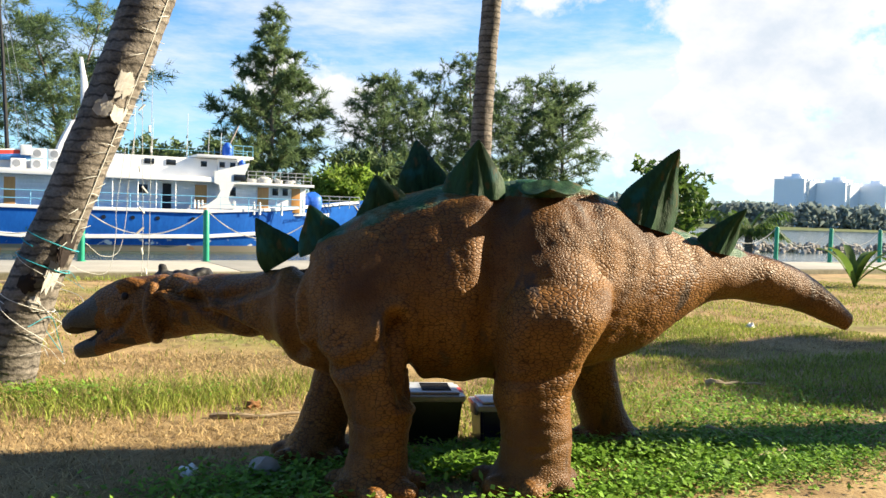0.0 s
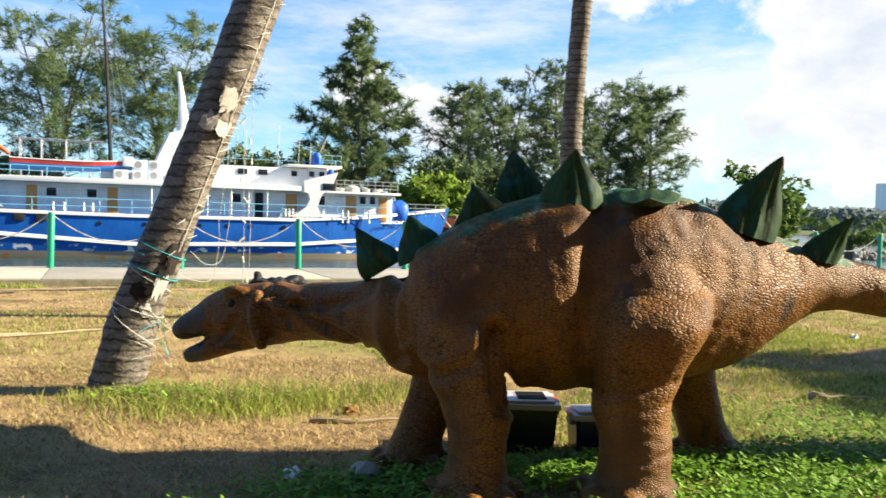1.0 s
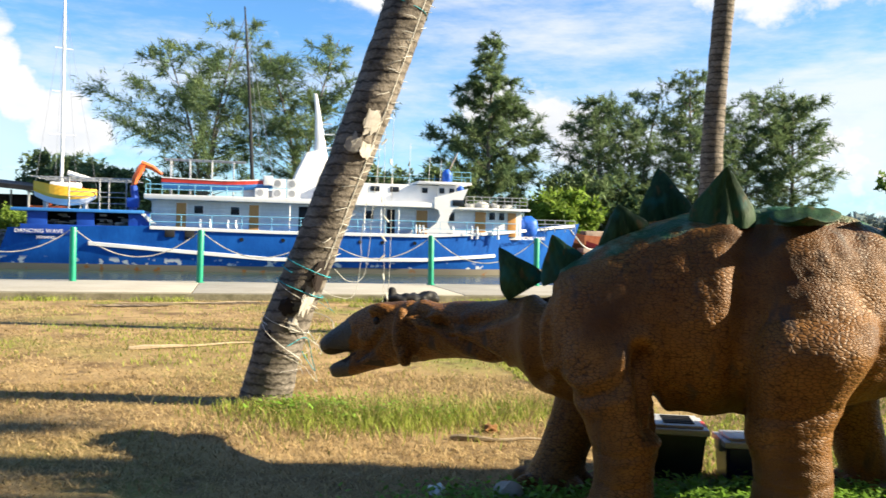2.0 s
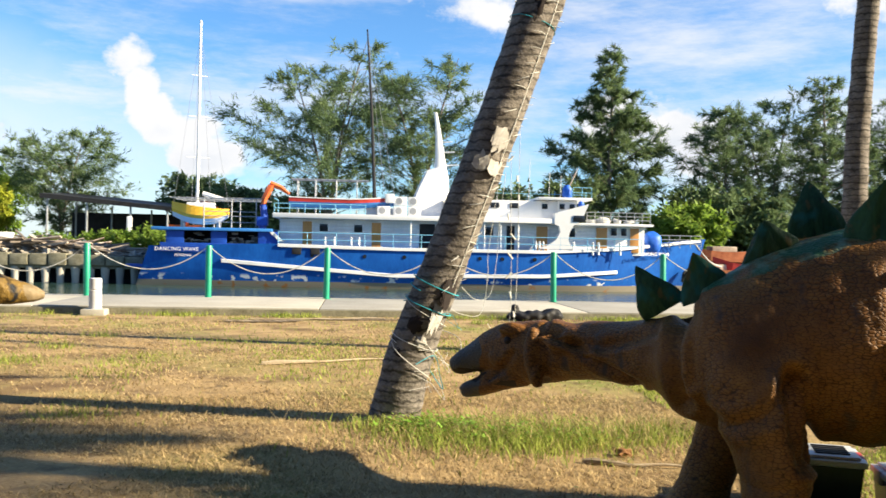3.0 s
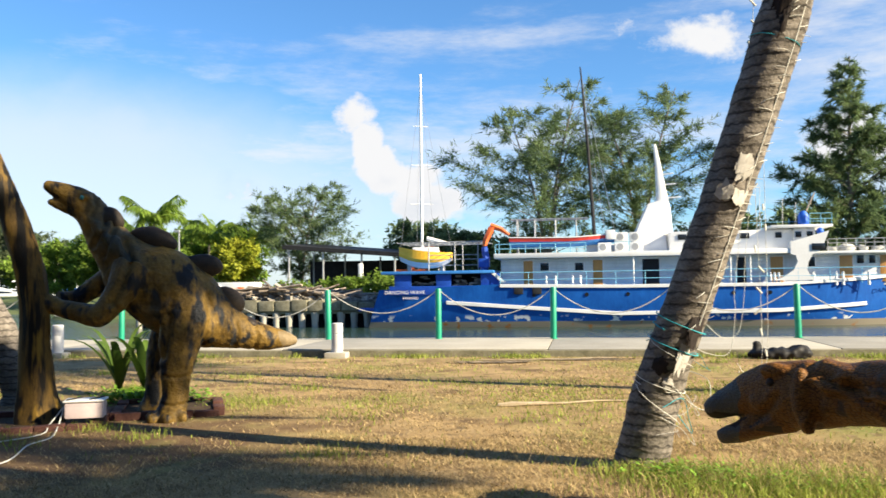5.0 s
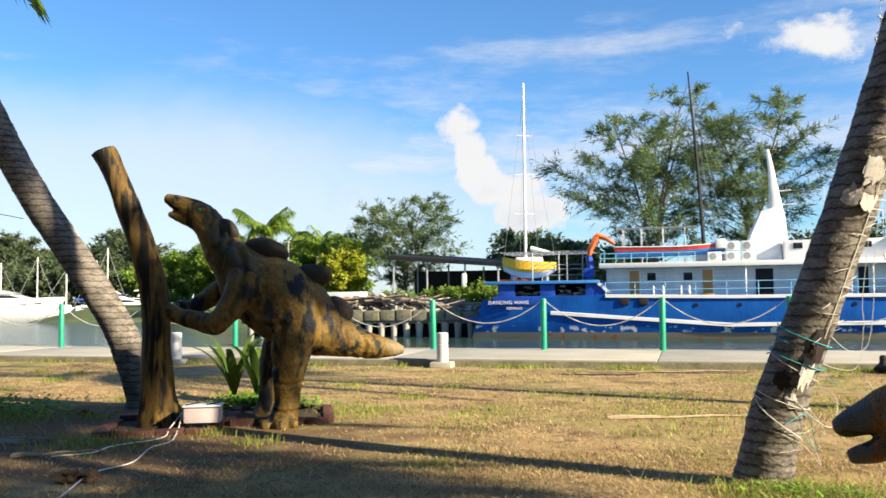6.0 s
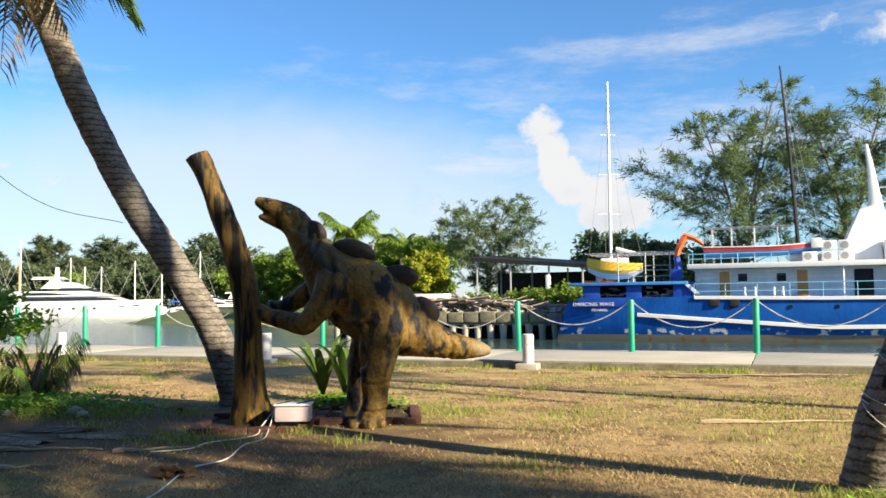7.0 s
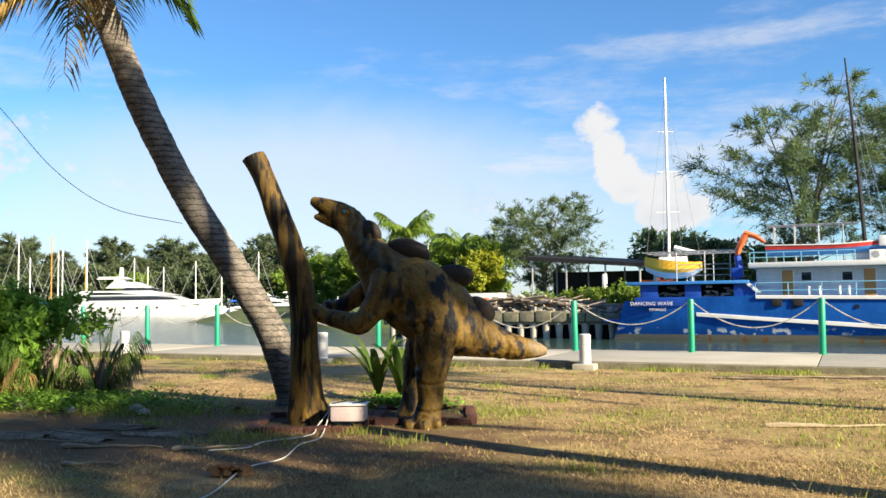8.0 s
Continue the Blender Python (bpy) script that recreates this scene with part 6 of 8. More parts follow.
def breakwater():
    rng = random.Random(4)
    bm = bmesh.new()
    for k in range(900):
        t = rng.random()
        x, y = 44 + 92 * t + rng.gauss(0, 1), 66 + rng.gauss(0, 1.8) - 4 * t
        r = rng.uniform(0.22, 0.50)
        z = WATER + max(0.0, 0.9 - 0.45 * abs(y - 66 + 4 * t)) * rng.uniform(0.5, 1.0)
        bmesh.ops.create_icosphere(bm, subdivisions=1, radius=r, matrix=Matrix.Translation((x, y, z)) @ Euler((rng.random() * 6, rng.random() * 6, 0)).to_matrix().to_4x4() @ Matrix.Diagonal((1.2, 0.8, 0.7, 1)))
    tagged(part("breakwater", bm, MAT["rubble"], smooth=False), "low breakwater of grey boulders in the bay", "rocks", kind="stuff")


breakwater()

# ---- the left bank: quay wall, rubble, shed, vehicles ----


def quay_wall():
    q = thing("quay_wall", "old concrete quay wall on stubby piles beside the ship", "quay", kind="structure")
    bm = bmesh.new()
    box(bm, -32, -12.6, 57.2, 64.5, -0.55, 0.25, 0.05)
    part("deck_slab", bm, MAT["kerb"], q)
    # near-black behind the piles, the shade under the slab as colour
    bm = bmesh.new()
    box(bm, -32, -12.6, 58.2, 64.5, -2.5, -0.5)
    part("back_wall", bm, MAT["dark"], q)
    rng = random.Random(3)
    for k in range(20):
        bm = bmesh.new()
        x = -13.2 - 0.95 * k
        tube(bm, [(x, 57.4, -2.4), (x, 57.4, -1.2), (x, 57.4, -0.45)], [0.21, 0.23, 0.30], 10)
        part("pile", bm, MAT["concrete"], q)
    for k in range(16):
        bm = bmesh.new()
        x = -12.9 - 1.22 * k
        box(bm, x - 0.57, x + 0.57, 56.95 + rng.uniform(0, 0.12), 57.7, -0.36 + rng.uniform(-0.06, 0.04), 0.36 + rng.uniform(-0.12, 0.12), 0.08)
        part("block", bm, MAT["kerb"], q)


quay_wall()


def rubble_heap():
    """Broken slabs and stones with old boards thrown across them."""
    rng = random.Random(12)
    bm = bmesh.new()

    def height(x):
        return 0.22 + 0.60 * math.exp(-((x + 21.5) / 5.0) ** 2)

    for k in range(1100):
        x, y = -13.5 - 18.5 * rng.random() ** 0.9, rng.uniform(58.2, 64)
        z = 0.30 + height(x) * rng.random() * (0.45 + 0.55 * (y - 58.2) / 5.8)
        r = 0.09 + 0.24 * rng.random() ** 2
        turn = Euler((rng.uniform(-0.6, 0.6), rng.uniform(-0.6, 0.6), rng.random() * 6)).to_matrix().to_4x4()
        made = bmesh.ops.create_cube(bm, size=1.0, matrix=Matrix.Translation((x, y, z)) @ turn @ Matrix.Diagonal((r * rng.uniform(1.2, 3.0), r * rng.uniform(0.8, 1.8), r * rng.uniform(0.4, 1.2), 1)))
        for v in made["verts"]:
            v.co += Vector((rng.uniform(-1, 1), rng.uniform(-1, 1), rng.uniform(-1, 1))) * r * 0.35
    tagged(part("rubble_heap", bm, MAT["rubble"], smooth=False), "heap of broken concrete and stone on the quay", "rubble", kind="stuff")
    for k in range(96):
        bm = bmesh.new()
        x, y, a = -20.8 + rng.gauss(0, 3.4), rng.uniform(58.2, 61.5), rng.gauss(0.0, 0.28)
        L, z = rng.uniform(1.2, 4.2), 0.45 + height(x) * rng.uniform(0.5, 1.05)
        w, h = rng.uniform(0.06, 0.16), rng.uniform(0.025, 0.06)
        box(bm, -L / 2, L / 2, -w, w, -h, h, 0.01)
        ob = part("timber", bm, MAT["plank"], smooth=False)
        ob.matrix_basis = pose(x, y, z, rng.uniform(-40, 40), math.degrees(a) * 0.7, rng.uniform(-35, 35))
        tagged(ob, "weathered timber lying on the rubble heap", "timber", "timbers on the heap")


rubble_heap()


def shed():
    s = thing("open_shed", "long open shed with a dark sheet roof", "shed", (-23, 86, 0.3))
    bm = bmesh.new()
    vs = [bm.verts.new(v) for v in ((-6.2, -4, 4.95), (5.9, -4, 3.95), (5.9, 5, 4.5), (-6.2, 5, 5.5))]
    f_ = bm.faces.new(vs)
    r_ = bmesh.ops.extrude_face_region(bm, geom=[f_])
    bmesh.ops.translate(bm, verts=[v for v in r_["geom"] if isinstance(v, bmesh.types.BMVert)], vec=(0, 0, 0.42))
    bmesh.ops.recalc_face_normals(bm, faces=bm.faces)
    part("roof", bm, MAT["black"], s, smooth=False)
    for x in (-5.6, -2, 2, 5.4):
        for y in (-3.6, 4.6):
            bm = bmesh.new()
            tube(bm, [(x, y, -0.3), (x, y, 4.98 - 0.083 * (x + 6))], 0.1, 8)
            part("post", bm, MAT["grey"], s)
    # back wall painted near-black in place of the roof's shade
    bm = bmesh.new()
    box(bm, -6, 5.6, 4.6, 4.8, -0.3, 3.9)
    part("back_wall", bm, MAT["dark"], s)


shed()


def box_thing(name, label, category, c, size, mat, turn=0.0, bevel=0.04, group=""):
    bm = bmesh.new()
    x, y, z = (v / 2 for v in size)
    box(bm, -x, x, -y, y, 0, size[2], bevel)
    ob = part(name, bm, mat)
    ob.matrix_basis = pose(*c, 0, 0, turn)
    return tagged(ob, label, category, group)


MAT["pale_wall"] = material("faded_blue_sheet", (0.24, 0.33, 0.38), (0.34, 0.42, 0.46), 2, 20, 0.6, 0.1)
box_thing("container", "low white site container on the bank", "container", (-33.0, 80, 0.45), (4.0, 2.2, 1.5), MAT["white"])
box_thing("container", "long pale blue low container beside the shed", "container", (-23.6, 78.5, 0.45), (9.0, 2.0, 0.95), MAT["pale_wall"])
box_thing("tank", "white plastic tank on the rubble quay", "tank", (-28.8, 64.8, 0.35), (0.95, 0.9, 1.35), MAT["white"], 0, 0.2)
box_thing("drum", "orange drum on the far quay", "drum", (-29.5, 72, 0.45), (0.6, 0.6, 1.0), MAT["orange"], 0, 0.15)
box_thing("canopy_sail", "white upright sail cover standing by the shed", "sail", (-20.6, 80.5, 0.45), (0.5, 0.3, 3.2), MAT["white"], 0, 0.18)


def car(x, y, turn, mat, label):
    c = thing("car", label, "car", (x, y, 0.5), turn, "cars on the bank")
    bm = bmesh.new()
    rr = [ring(bm, Vector((px, 0, z)), Vector((0, 1, 0)), Vector((0, 0, 1)), w, h, 12, 0.5) for px, z, w, h in ((-2.1, 0.55, 0.7, 0.2), (-1.9, 0.6, 0.82, 0.32), (0, 0.6, 0.85, 0.34), (1.8, 0.55, 0.8, 0.28), (2.1, 0.5, 0.65, 0.18))]
    skin_rings(bm, rr)
    part("body", bm, mat, c)
    bm = bmesh.new()
    rr = [ring(bm, Vector((px, 0, 1.05)), Vector((0, 1, 0)), Vector((0, 0, 1)), w, h, 12, 0.6) for px, w, h in ((-1.7, 0.5, 0.12), (-1.2, 0.66, 0.34), (0.3, 0.66, 0.36), (1.1, 0.55, 0.12))]
    skin_rings(bm, rr)
    part("cabin", bm, MAT["glass_dark"], c)
    for px in (-1.3, 1.3):
        for py in (-0.78, 0.78):
            bm = bmesh.new()
            tube(bm, [(px, py - 0.09, 0.31), (px, py + 0.09, 0.31)], 0.31, 14)
            part("wheel", bm, MAT["black"], c)


car(-35.5, 80, 10, MAT["white"], "white parked car on the bank")
car(-39.5, 81, -5, MAT["grey"], "silver parked car on the bank")
car(-43.5, 82, 4, MAT["white"], "pale parked car half hidden by the trees")
car(-47.5, 82, 4, MAT["red"], "red parked car half hidden by the trees")


def lamp_post(x, y, h):
    p = thing("street_lamp", "grey street lamp post on the bank", "street lamp", (x, y, 0.3))
    bm = bmesh.new()
    tube(bm, [(0, 0, 0), (0, 0, h)], [0.12, 0.07], 8)
    part("post", bm, MAT["grey"], p)
    bm = bmesh.new()
    box(bm, -0.55, 0.1, -0.15, 0.15, h - 0.05, h + 0.15, 0.04)
    part("lamp_head", bm, MAT["grey"], p)


lamp_post(-37.6, 76.5, 6.6)
lamp_post(-45.5, 130, 9.0)


def digger():
    d = thing("excavator", "orange excavator arm behind the shed", "excavator", (-15.6, 88, 0.4))
    bm = bmesh.new()
    tube(bm, [(-1.5, 0, 2.0), (-1.2, 0, 4.2), (0.6, 0, 5.1), (2.2, 0, 4.0)], [0.3, 0.32, 0.3, 0.2], 6)
    part("arm", bm, MAT["orange"], d)
    bm = bmesh.new()
    box(bm, -3.0, 0.4, -1, 1, 0.9, 2.7, 0.15)
    part("cab", bm, MAT["orange"], d)
    bm = bmesh.new()
    box(bm, -3.2, 0.8, -1.2, 1.2, -0.1, 0.9, 0.25)
    part("track", bm, MAT["black"], d)


digger()


def lying_boat(x, y, z, length, mat, label):
    b = thing("wooden_boat", label, "boat", (x, y, z), 8)
    bm = bmesh.new()
    rr = []
    for k in range(9):
        t = k / 8
        w = 1.1 * (1 - (2 * t - 1) ** 4) + 0.08
        lift = 0.7 * abs(2 * t - 1) ** 3
        rr.append([bm.verts.new((length * (t - 0.5), w * a, lift + h)) for a, h in ((-1, 1.3), (-0.9, 0.5), (-0.4, 0), (0.4, 0), (0.9, 0.5), (1, 1.3))])
    skin_rings(bm, rr)
    bmesh.ops.recalc_face_normals(bm, faces=bm.faces)
    part("hull", bm, mat, b, smooth=False)
    bm = bmesh.new()
    box(bm, -length * 0.2, length * 0.05, -0.5, 0.5, 1.3, 1.75, 0.08)
    part("cabin", bm, MAT["plank"], b)


MAT["old_orange"] = material("weathered_orange_timber", (0.22, 0.07, 0.03), (0.40, 0.15, 0.07), 2, 14, 0.85, 0.3)
lying_boat(28.6, 62.6, -1.3, 7.0, MAT["old_orange"], "weathered orange wooden boat behind the ship's bow")
lying_boat(32.5, 63.2, -1.0, 9.5, MAT["red"], "red-brown wooden boat moored at the bank")
lying_boat(30.6, 66.0, 0.1, 9, MAT["old_orange"], "orange wooden boat drawn up on the bank")
bm = bmesh.new()
tube(bm, bent([(24.6, 58.2, 1.9), (26.2, 59.5, 0.7), (28.5, 62.4, 0.2)], 6), 0.05, 6)
tagged(part("mooring_rope", bm, MAT["rope"]), "pale mooring rope from the ship's bow", "rope")

# ---- yellow sailing boat behind the ship's stern ----


def sailing_boat():
    s = thing("sailing_boat", "yellow and white sailing boat stored behind the ship's stern", "sailboat", (-10.2, 58.9, 2.34))
    bm = bmesh.new()
    rr = []
    for k in range(13):
        t = k / 12
        w = 0.95 * math.sin(math.pi * min(1, 0.16 + 0.80 * t)) ** 0.7
        top = 1.62 - 0.42 * t + 0.12 * (2 * t - 1) ** 2
        low = 0.22 + 0.55 * abs(2 * t - 1) ** 2.6
        rr.append([bm.verts.new((-1.72 + 3.6 * t - (0.12 if k == 0 else 0), w * a, low + (top - low) * b)) for a, b in ((-1, 1), (-1, 0.5), (-0.85, 0.32), (-0.3, 0), (0.3, 0), (0.85, 0.32), (1, 0.5), (1, 1))])
    for p, q in zip(rr, rr[1:]):
        for k in range(8):
            f = bm.faces.new((p[k], q[k], q[(k + 1) % 8], p[(k + 1) % 8]))
            f.material_index = 0 if k in (0, 1, 5, 6) else 1
    for q in (rr[0][::-1], rr[-1]):
        bm.faces.new(q)
    bmesh.ops.recalc_face_normals(bm, faces=bm.faces)
    part("hull", bm, [MAT["yellow"], MAT["white"]], s, smooth=False)
    bm = bmesh.new()
    box(bm, -0.9, 0.9, -0.55, 0.55, 1.3, 1.72, 0.12)
    part("cabin", bm, MAT["white"], s)
    bm = bmesh.new()
    tube(bm, [(-0.27, 0, 1.5), (-0.25, 0, 14.2)], [0.11, 0.07], 8)
    part("mast", bm, MAT["white"], s)
    bm = bmesh.new()
    tube(bm, [(0.1, 0, 2.35), (0.8, 0, 2.15), (1.75, 0, 1.95)], [0.16, 0.15, 0.08], 8)
    part("boom", bm, MAT["white"], s, "boom with a furled white sail")
    for z, w in ((4.8, 0.75), (7.6, 0.65), (10.4, 0.5)):
        bm = bmesh.new()
        tube(bm, [(-w - 0.26, -0.25, z), (w - 0.26, 0.25, z)], 0.025, 5)
        part("spreader", bm, MAT["white"], s)
    for x0, y0 in ((-1.9, 0), (-0.5, -0.9), (0.5, 0.9), (1.9, 0)):
        bm = bmesh.new()
        tube(bm, [(x0 * 0.98, y0, 1.45), (-0.25, 0, 14.0 if abs(x0) < 1 else 13.2)], 0.012, 4)
        part("stay", bm, MAT["grey"], s)
    for x in (-1.2, 1.2):
        bm = bmesh.new()
        tube(bm, [(x, 0, 0.0), (x, 0, 0.55)], 0.18, 6)
        part("cradle", bm, MAT["grey"], s)


sailing_boat()

# ---- marina ----


def motor_yacht(at, length, turn, label, scale_z=1.0):
    y = thing("motor_yacht", label, "yacht", at, turn)
    L = length
    k_ = L / 38.0 * scale_z
    bm = bmesh.new()
    rr = []
    for k in range(17):
        t = k / 16
        w = 3.4 * L / 38 * (1 - max(0, t - 0.55) ** 2 * 4.6)
        top = (2.7 + 1.2 * t) * k_
        x = -L / 2 + L * t
        rk = L * 0.07 * max(0, (t - 0.75) * 4)
        rr.append([bm.verts.new((x - rk * (1 - h), w * a, -0.4 + (top + 0.4) * h)) for a, h in ((-1, 1), (-0.97, 0.55), (-0.86, 0.0), (0.86, 0.0), (0.97, 0.55), (1, 1))])
    skin_rings(bm, rr)
    bmesh.ops.recalc_face_normals(bm, faces=bm.faces)
    hull = part("hull", bm, MAT["gelcoat"], y)
    for name_, x0, x1, x2, x3, z0, z1, w, mat in (
            ("main_cabin", -0.36, -0.33, 0.20, 0.38, 2.6, 4.9, 2.7, "gelcoat"), ("window_band", -0.30, -0.30, 0.19, 0.26, 3.75, 4.45, 2.76, "glass_dark"), ("upper_deck", -0.40, -0.34, 0.08, 0.24, 4.7, 5.9, 2.9, "gelcoat"),
            ("bridge_windows", -0.10, -0.08, 0.08, 0.13, 5.9, 6.6, 2.2, "glass_dark"), ("upper_windows", -0.30, -0.29, 0.02, 0.08, 5.0, 5.55, 2.94, "glass_dark"), ("hull_line", -0.498, -0.498, 0.30, 0.30, 2.30, 2.42, 3.42, "grey"), ("flybridge", -0.20, -0.16, -0.02, 0.08, 6.5, 7.9, 2.1, "gelcoat"), ("radar_arch", -0.26, -0.24, -0.10, -0.06, 8.6, 9.2, 1.9, "gelcoat"), ("arch_leg", -0.16, -0.15, -0.10, -0.08, 7.6, 8.8, 1.7, "gelcoat"), ("mast", -0.135, -0.13, -0.115, -0.11, 9.0, 11.4, 0.4, "gelcoat")):
        bm = bmesh.new()
        w *= L / 38
        lo = [bm.verts.new((x * L, a * w, z0 * k_)) for x, a in ((x0, -1), (x3, -0.8), (x3, 0.8), (x0, 1))]
        hi = [bm.verts.new((x * L, a * w * 0.92, z1 * k_)) for x, a in ((x1, -1), (x2, -0.8), (x2, 0.8), (x1, 1))]
        skin_rings(bm, [lo, hi])
        bmesh.ops.recalc_face_normals(bm, faces=bm.faces)
        part(name_, bm, MAT[mat], y, smooth=False)
    for x in (-0.44, -0.41, -0.38, -0.22, -0.18, -0.08, 0.0, 0.12):
        bm = bmesh.new()
        w = 3.42 * L / 38 * (1 - max(0, x + 0.5 - 0.55) ** 2 * 4.6)
        box(bm, x * L, x * L + (0.5 if x > -0.3 else 0.85) * k_, -w - 0.03, -w + 0.3, 1.75 * k_, 2.15 * k_, 0.05)
        part("porthole", bm, MAT["glass_dark"], hull)


motor_yacht(marina_place(-71, 201, WATER), 38, 25.2, "large white motor yacht lying in the marina")
motor_yacht(marina_place(-43, 208, WATER), 17, 30.0, "white motor cruiser at the marina jetty", 1.5)
motor_yacht(marina_place(-36, 211, WATER), 14, 20.0, "small white motor cruiser at the marina jetty", 1.6)


def mast_boat(x, y, h, mat, hull_mat, label):
    b = thing("moored_sailboat", label, "sailboat", marina_place(x, y, WATER), 40, "sailboats in the marina")
    bm = bmesh.new()
    rr = [ring(bm, Vector((px, 0, 0.55)), Vector((0, 1, 0)), Vector((0, 0, 1)), w, 0.9, 10, 0.6) for px, w in ((-5, 1.0), (-2, 1.7), (2, 1.5), (5.5, 0.1))]
    skin_rings(bm, rr)
    part("hull", bm, hull_mat, b)
    bm = bmesh.new()
    box(bm, -3, 1.6, -0.9, 0.9, 1.2, 2.0, 0.15)
    part("cabin", bm, MAT["white"], b)
    bm = bmesh.new()
    tube(bm, [(0.5, 0, 1.5), (0.5, 0, h)], [0.17, 0.12], 6)
    part("mast", bm, mat, b)
    bm = bmesh.new()
    tube(bm, [(0.6, 0, 3.2), (-4.2, 0, 3.3)], 0.2, 6)
    part("boom", bm, MAT["tarp"], b, "boom under a blue sail cover")
    bm = bmesh.new()
    for q in (-4.9, 5.4):
        tube(bm, [(0.5, 0, h - 0.3), (q, 0, 1.3)], 0.05, 4)
    part("stay", bm, MAT["grey"], b)


for k, (x, y, h) in enumerate(((-102, 204, 19.5), (-97, 214, 16), (-95.5, 207, 19.5), (-91, 216, 13.5), (-86.5, 206, 18.5), (-78, 224, 12.5), (-74.5, 226, 12.5), (-55, 210, 10.5), (-48.5, 222, 16), (-28, 212, 14), (-26, 206, 11), (-120, 210, 18), (-106, 218, 15), (-99.5, 222, 17), (-83, 228, 15), (-66, 226, 14), (-51.5, 224, 13), (-33, 222, 15))):
    mast_boat(x, y, h, MAT["door" if k in (2, 3) else "white"], MAT["yellow" if k == 3 else "white"], "sailing boat with a bare mast moored in the marina")
p_ = thing("pontoon", "long low marina pontoon on piles", "jetty", marina_place(-45, 214, WATER), 25.2)
bm = bmesh.new()
box(bm, -32, 60, -1.2, 1.2, 0.2, 0.55, 0.05)
part("walkway", bm, MAT["concrete"], p_)
for k in range(14):
    bm = bmesh.new()
    tube(bm, [(-30 + 6 * k, -1.4, -1), (-30 + 6 * k, -1.4, 2.4)], 0.2, 8)
    part("pile", bm, MAT["plank"], p_)

# ---- things on the lawn ----


def storage_box(x, y, turn, w, d, h, lid_mat, mat, clip_mat, label):
    b = thing("storage_box", label, "box", (x, y, 0.0), turn, "boxes under the stegosaur")
    bm = bmesh.new()
    lo = [bm.verts.new((a * w * 0.44, c * d * 0.44, 0.0)) for a, c in ((-1, -1), (1, -1), (1, 1), (-1, 1))]
    hi = [bm.verts.new((a * w * 0.49, c * d * 0.49, h - 0.03)) for a, c in ((-1, -1), (1, -1), (1, 1), (-1, 1))]
    skin_rings(bm, [lo, hi])
    bmesh.ops.bevel(bm, geom=list(bm.edges), offset=0.014, segments=2, affect="EDGES")
    part("tub", bm, mat, b)
    bm = bmesh.new()
    box(bm, -w / 2 - 0.008, w / 2 + 0.008, -d / 2 - 0.008, d / 2 + 0.008, h - 0.04, h - 0.008, 0.008)
    box(bm, -w / 2 + 0.02, w / 2 - 0.02, -d / 2 + 0.02, d / 2 - 0.02, h - 0.006, h + 0.008, 0.006)
    lid = part("lid", bm, lid_mat, b, "ribbed grey lid")
    for k in range(5):
        bm = bmesh.new()
        box(bm, 0.0, w * 0.36, -d * 0.3 + k * d * 0.13, -d * 0.3 + k * d * 0.13 + d * 0.05, h + 0.009, h + 0.015)
        part("rib", bm, MAT["black"], lid)
    for sg in (-1, 1):
        bm = bmesh.new()
        box(bm, sg * w / 2 - 0.012, sg * w / 2 + 0.012, -d * 0.22, d * 0.22, h - 0.075, h - 0.006, 0.006)
        part("clip", bm, clip_mat, b)
    return b


MAT["lid"] = material("grey_plastic_lid", (0.42, 0.44, 0.47), (0.55, 0.57, 0.60), 5, 50, 0.35, 0.1)
MAT["tub"] = material("dark_plastic_tub", (0.012, 0.018, 0.022), (0.028, 0.036, 0.042), 5, 50, 0.3, 0.1)
MAT["navy"] = material("navy_plastic_tub", (0.008, 0.014, 0.06), (0.014, 0.026, 0.10), 5, 50, 0.3, 0.1)
storage_box(3.00, 3.10, -21, 0.44, 0.32, 0.285, MAT["lid"], MAT["tub"], MAT["red"], "dark plastic storage box with a grey lid and red clips")
bx = storage_box(3.40, 2.90, -16, 0.30, 0.24, 0.235, MAT["lid"], MAT["navy"], MAT["grey"], "small navy plastic storage box with a grey lid")
for k, wd in enumerate((0.05, 0.03)):
    bm = bmesh.new()
    box(bm, 0.09, 0.09 + wd, -0.119, -0.113, 0.11 - 0.03 * k, 0.125 - 0.03 * k)
    part("label_bar", bm, MAT["white"], bx, "white label print")


MAT["soil"] = material("dark_soil", (0.022, 0.015, 0.010), (0.065, 0.044, 0.026), 5, 40, 0.95, 0.9, size=0.02)


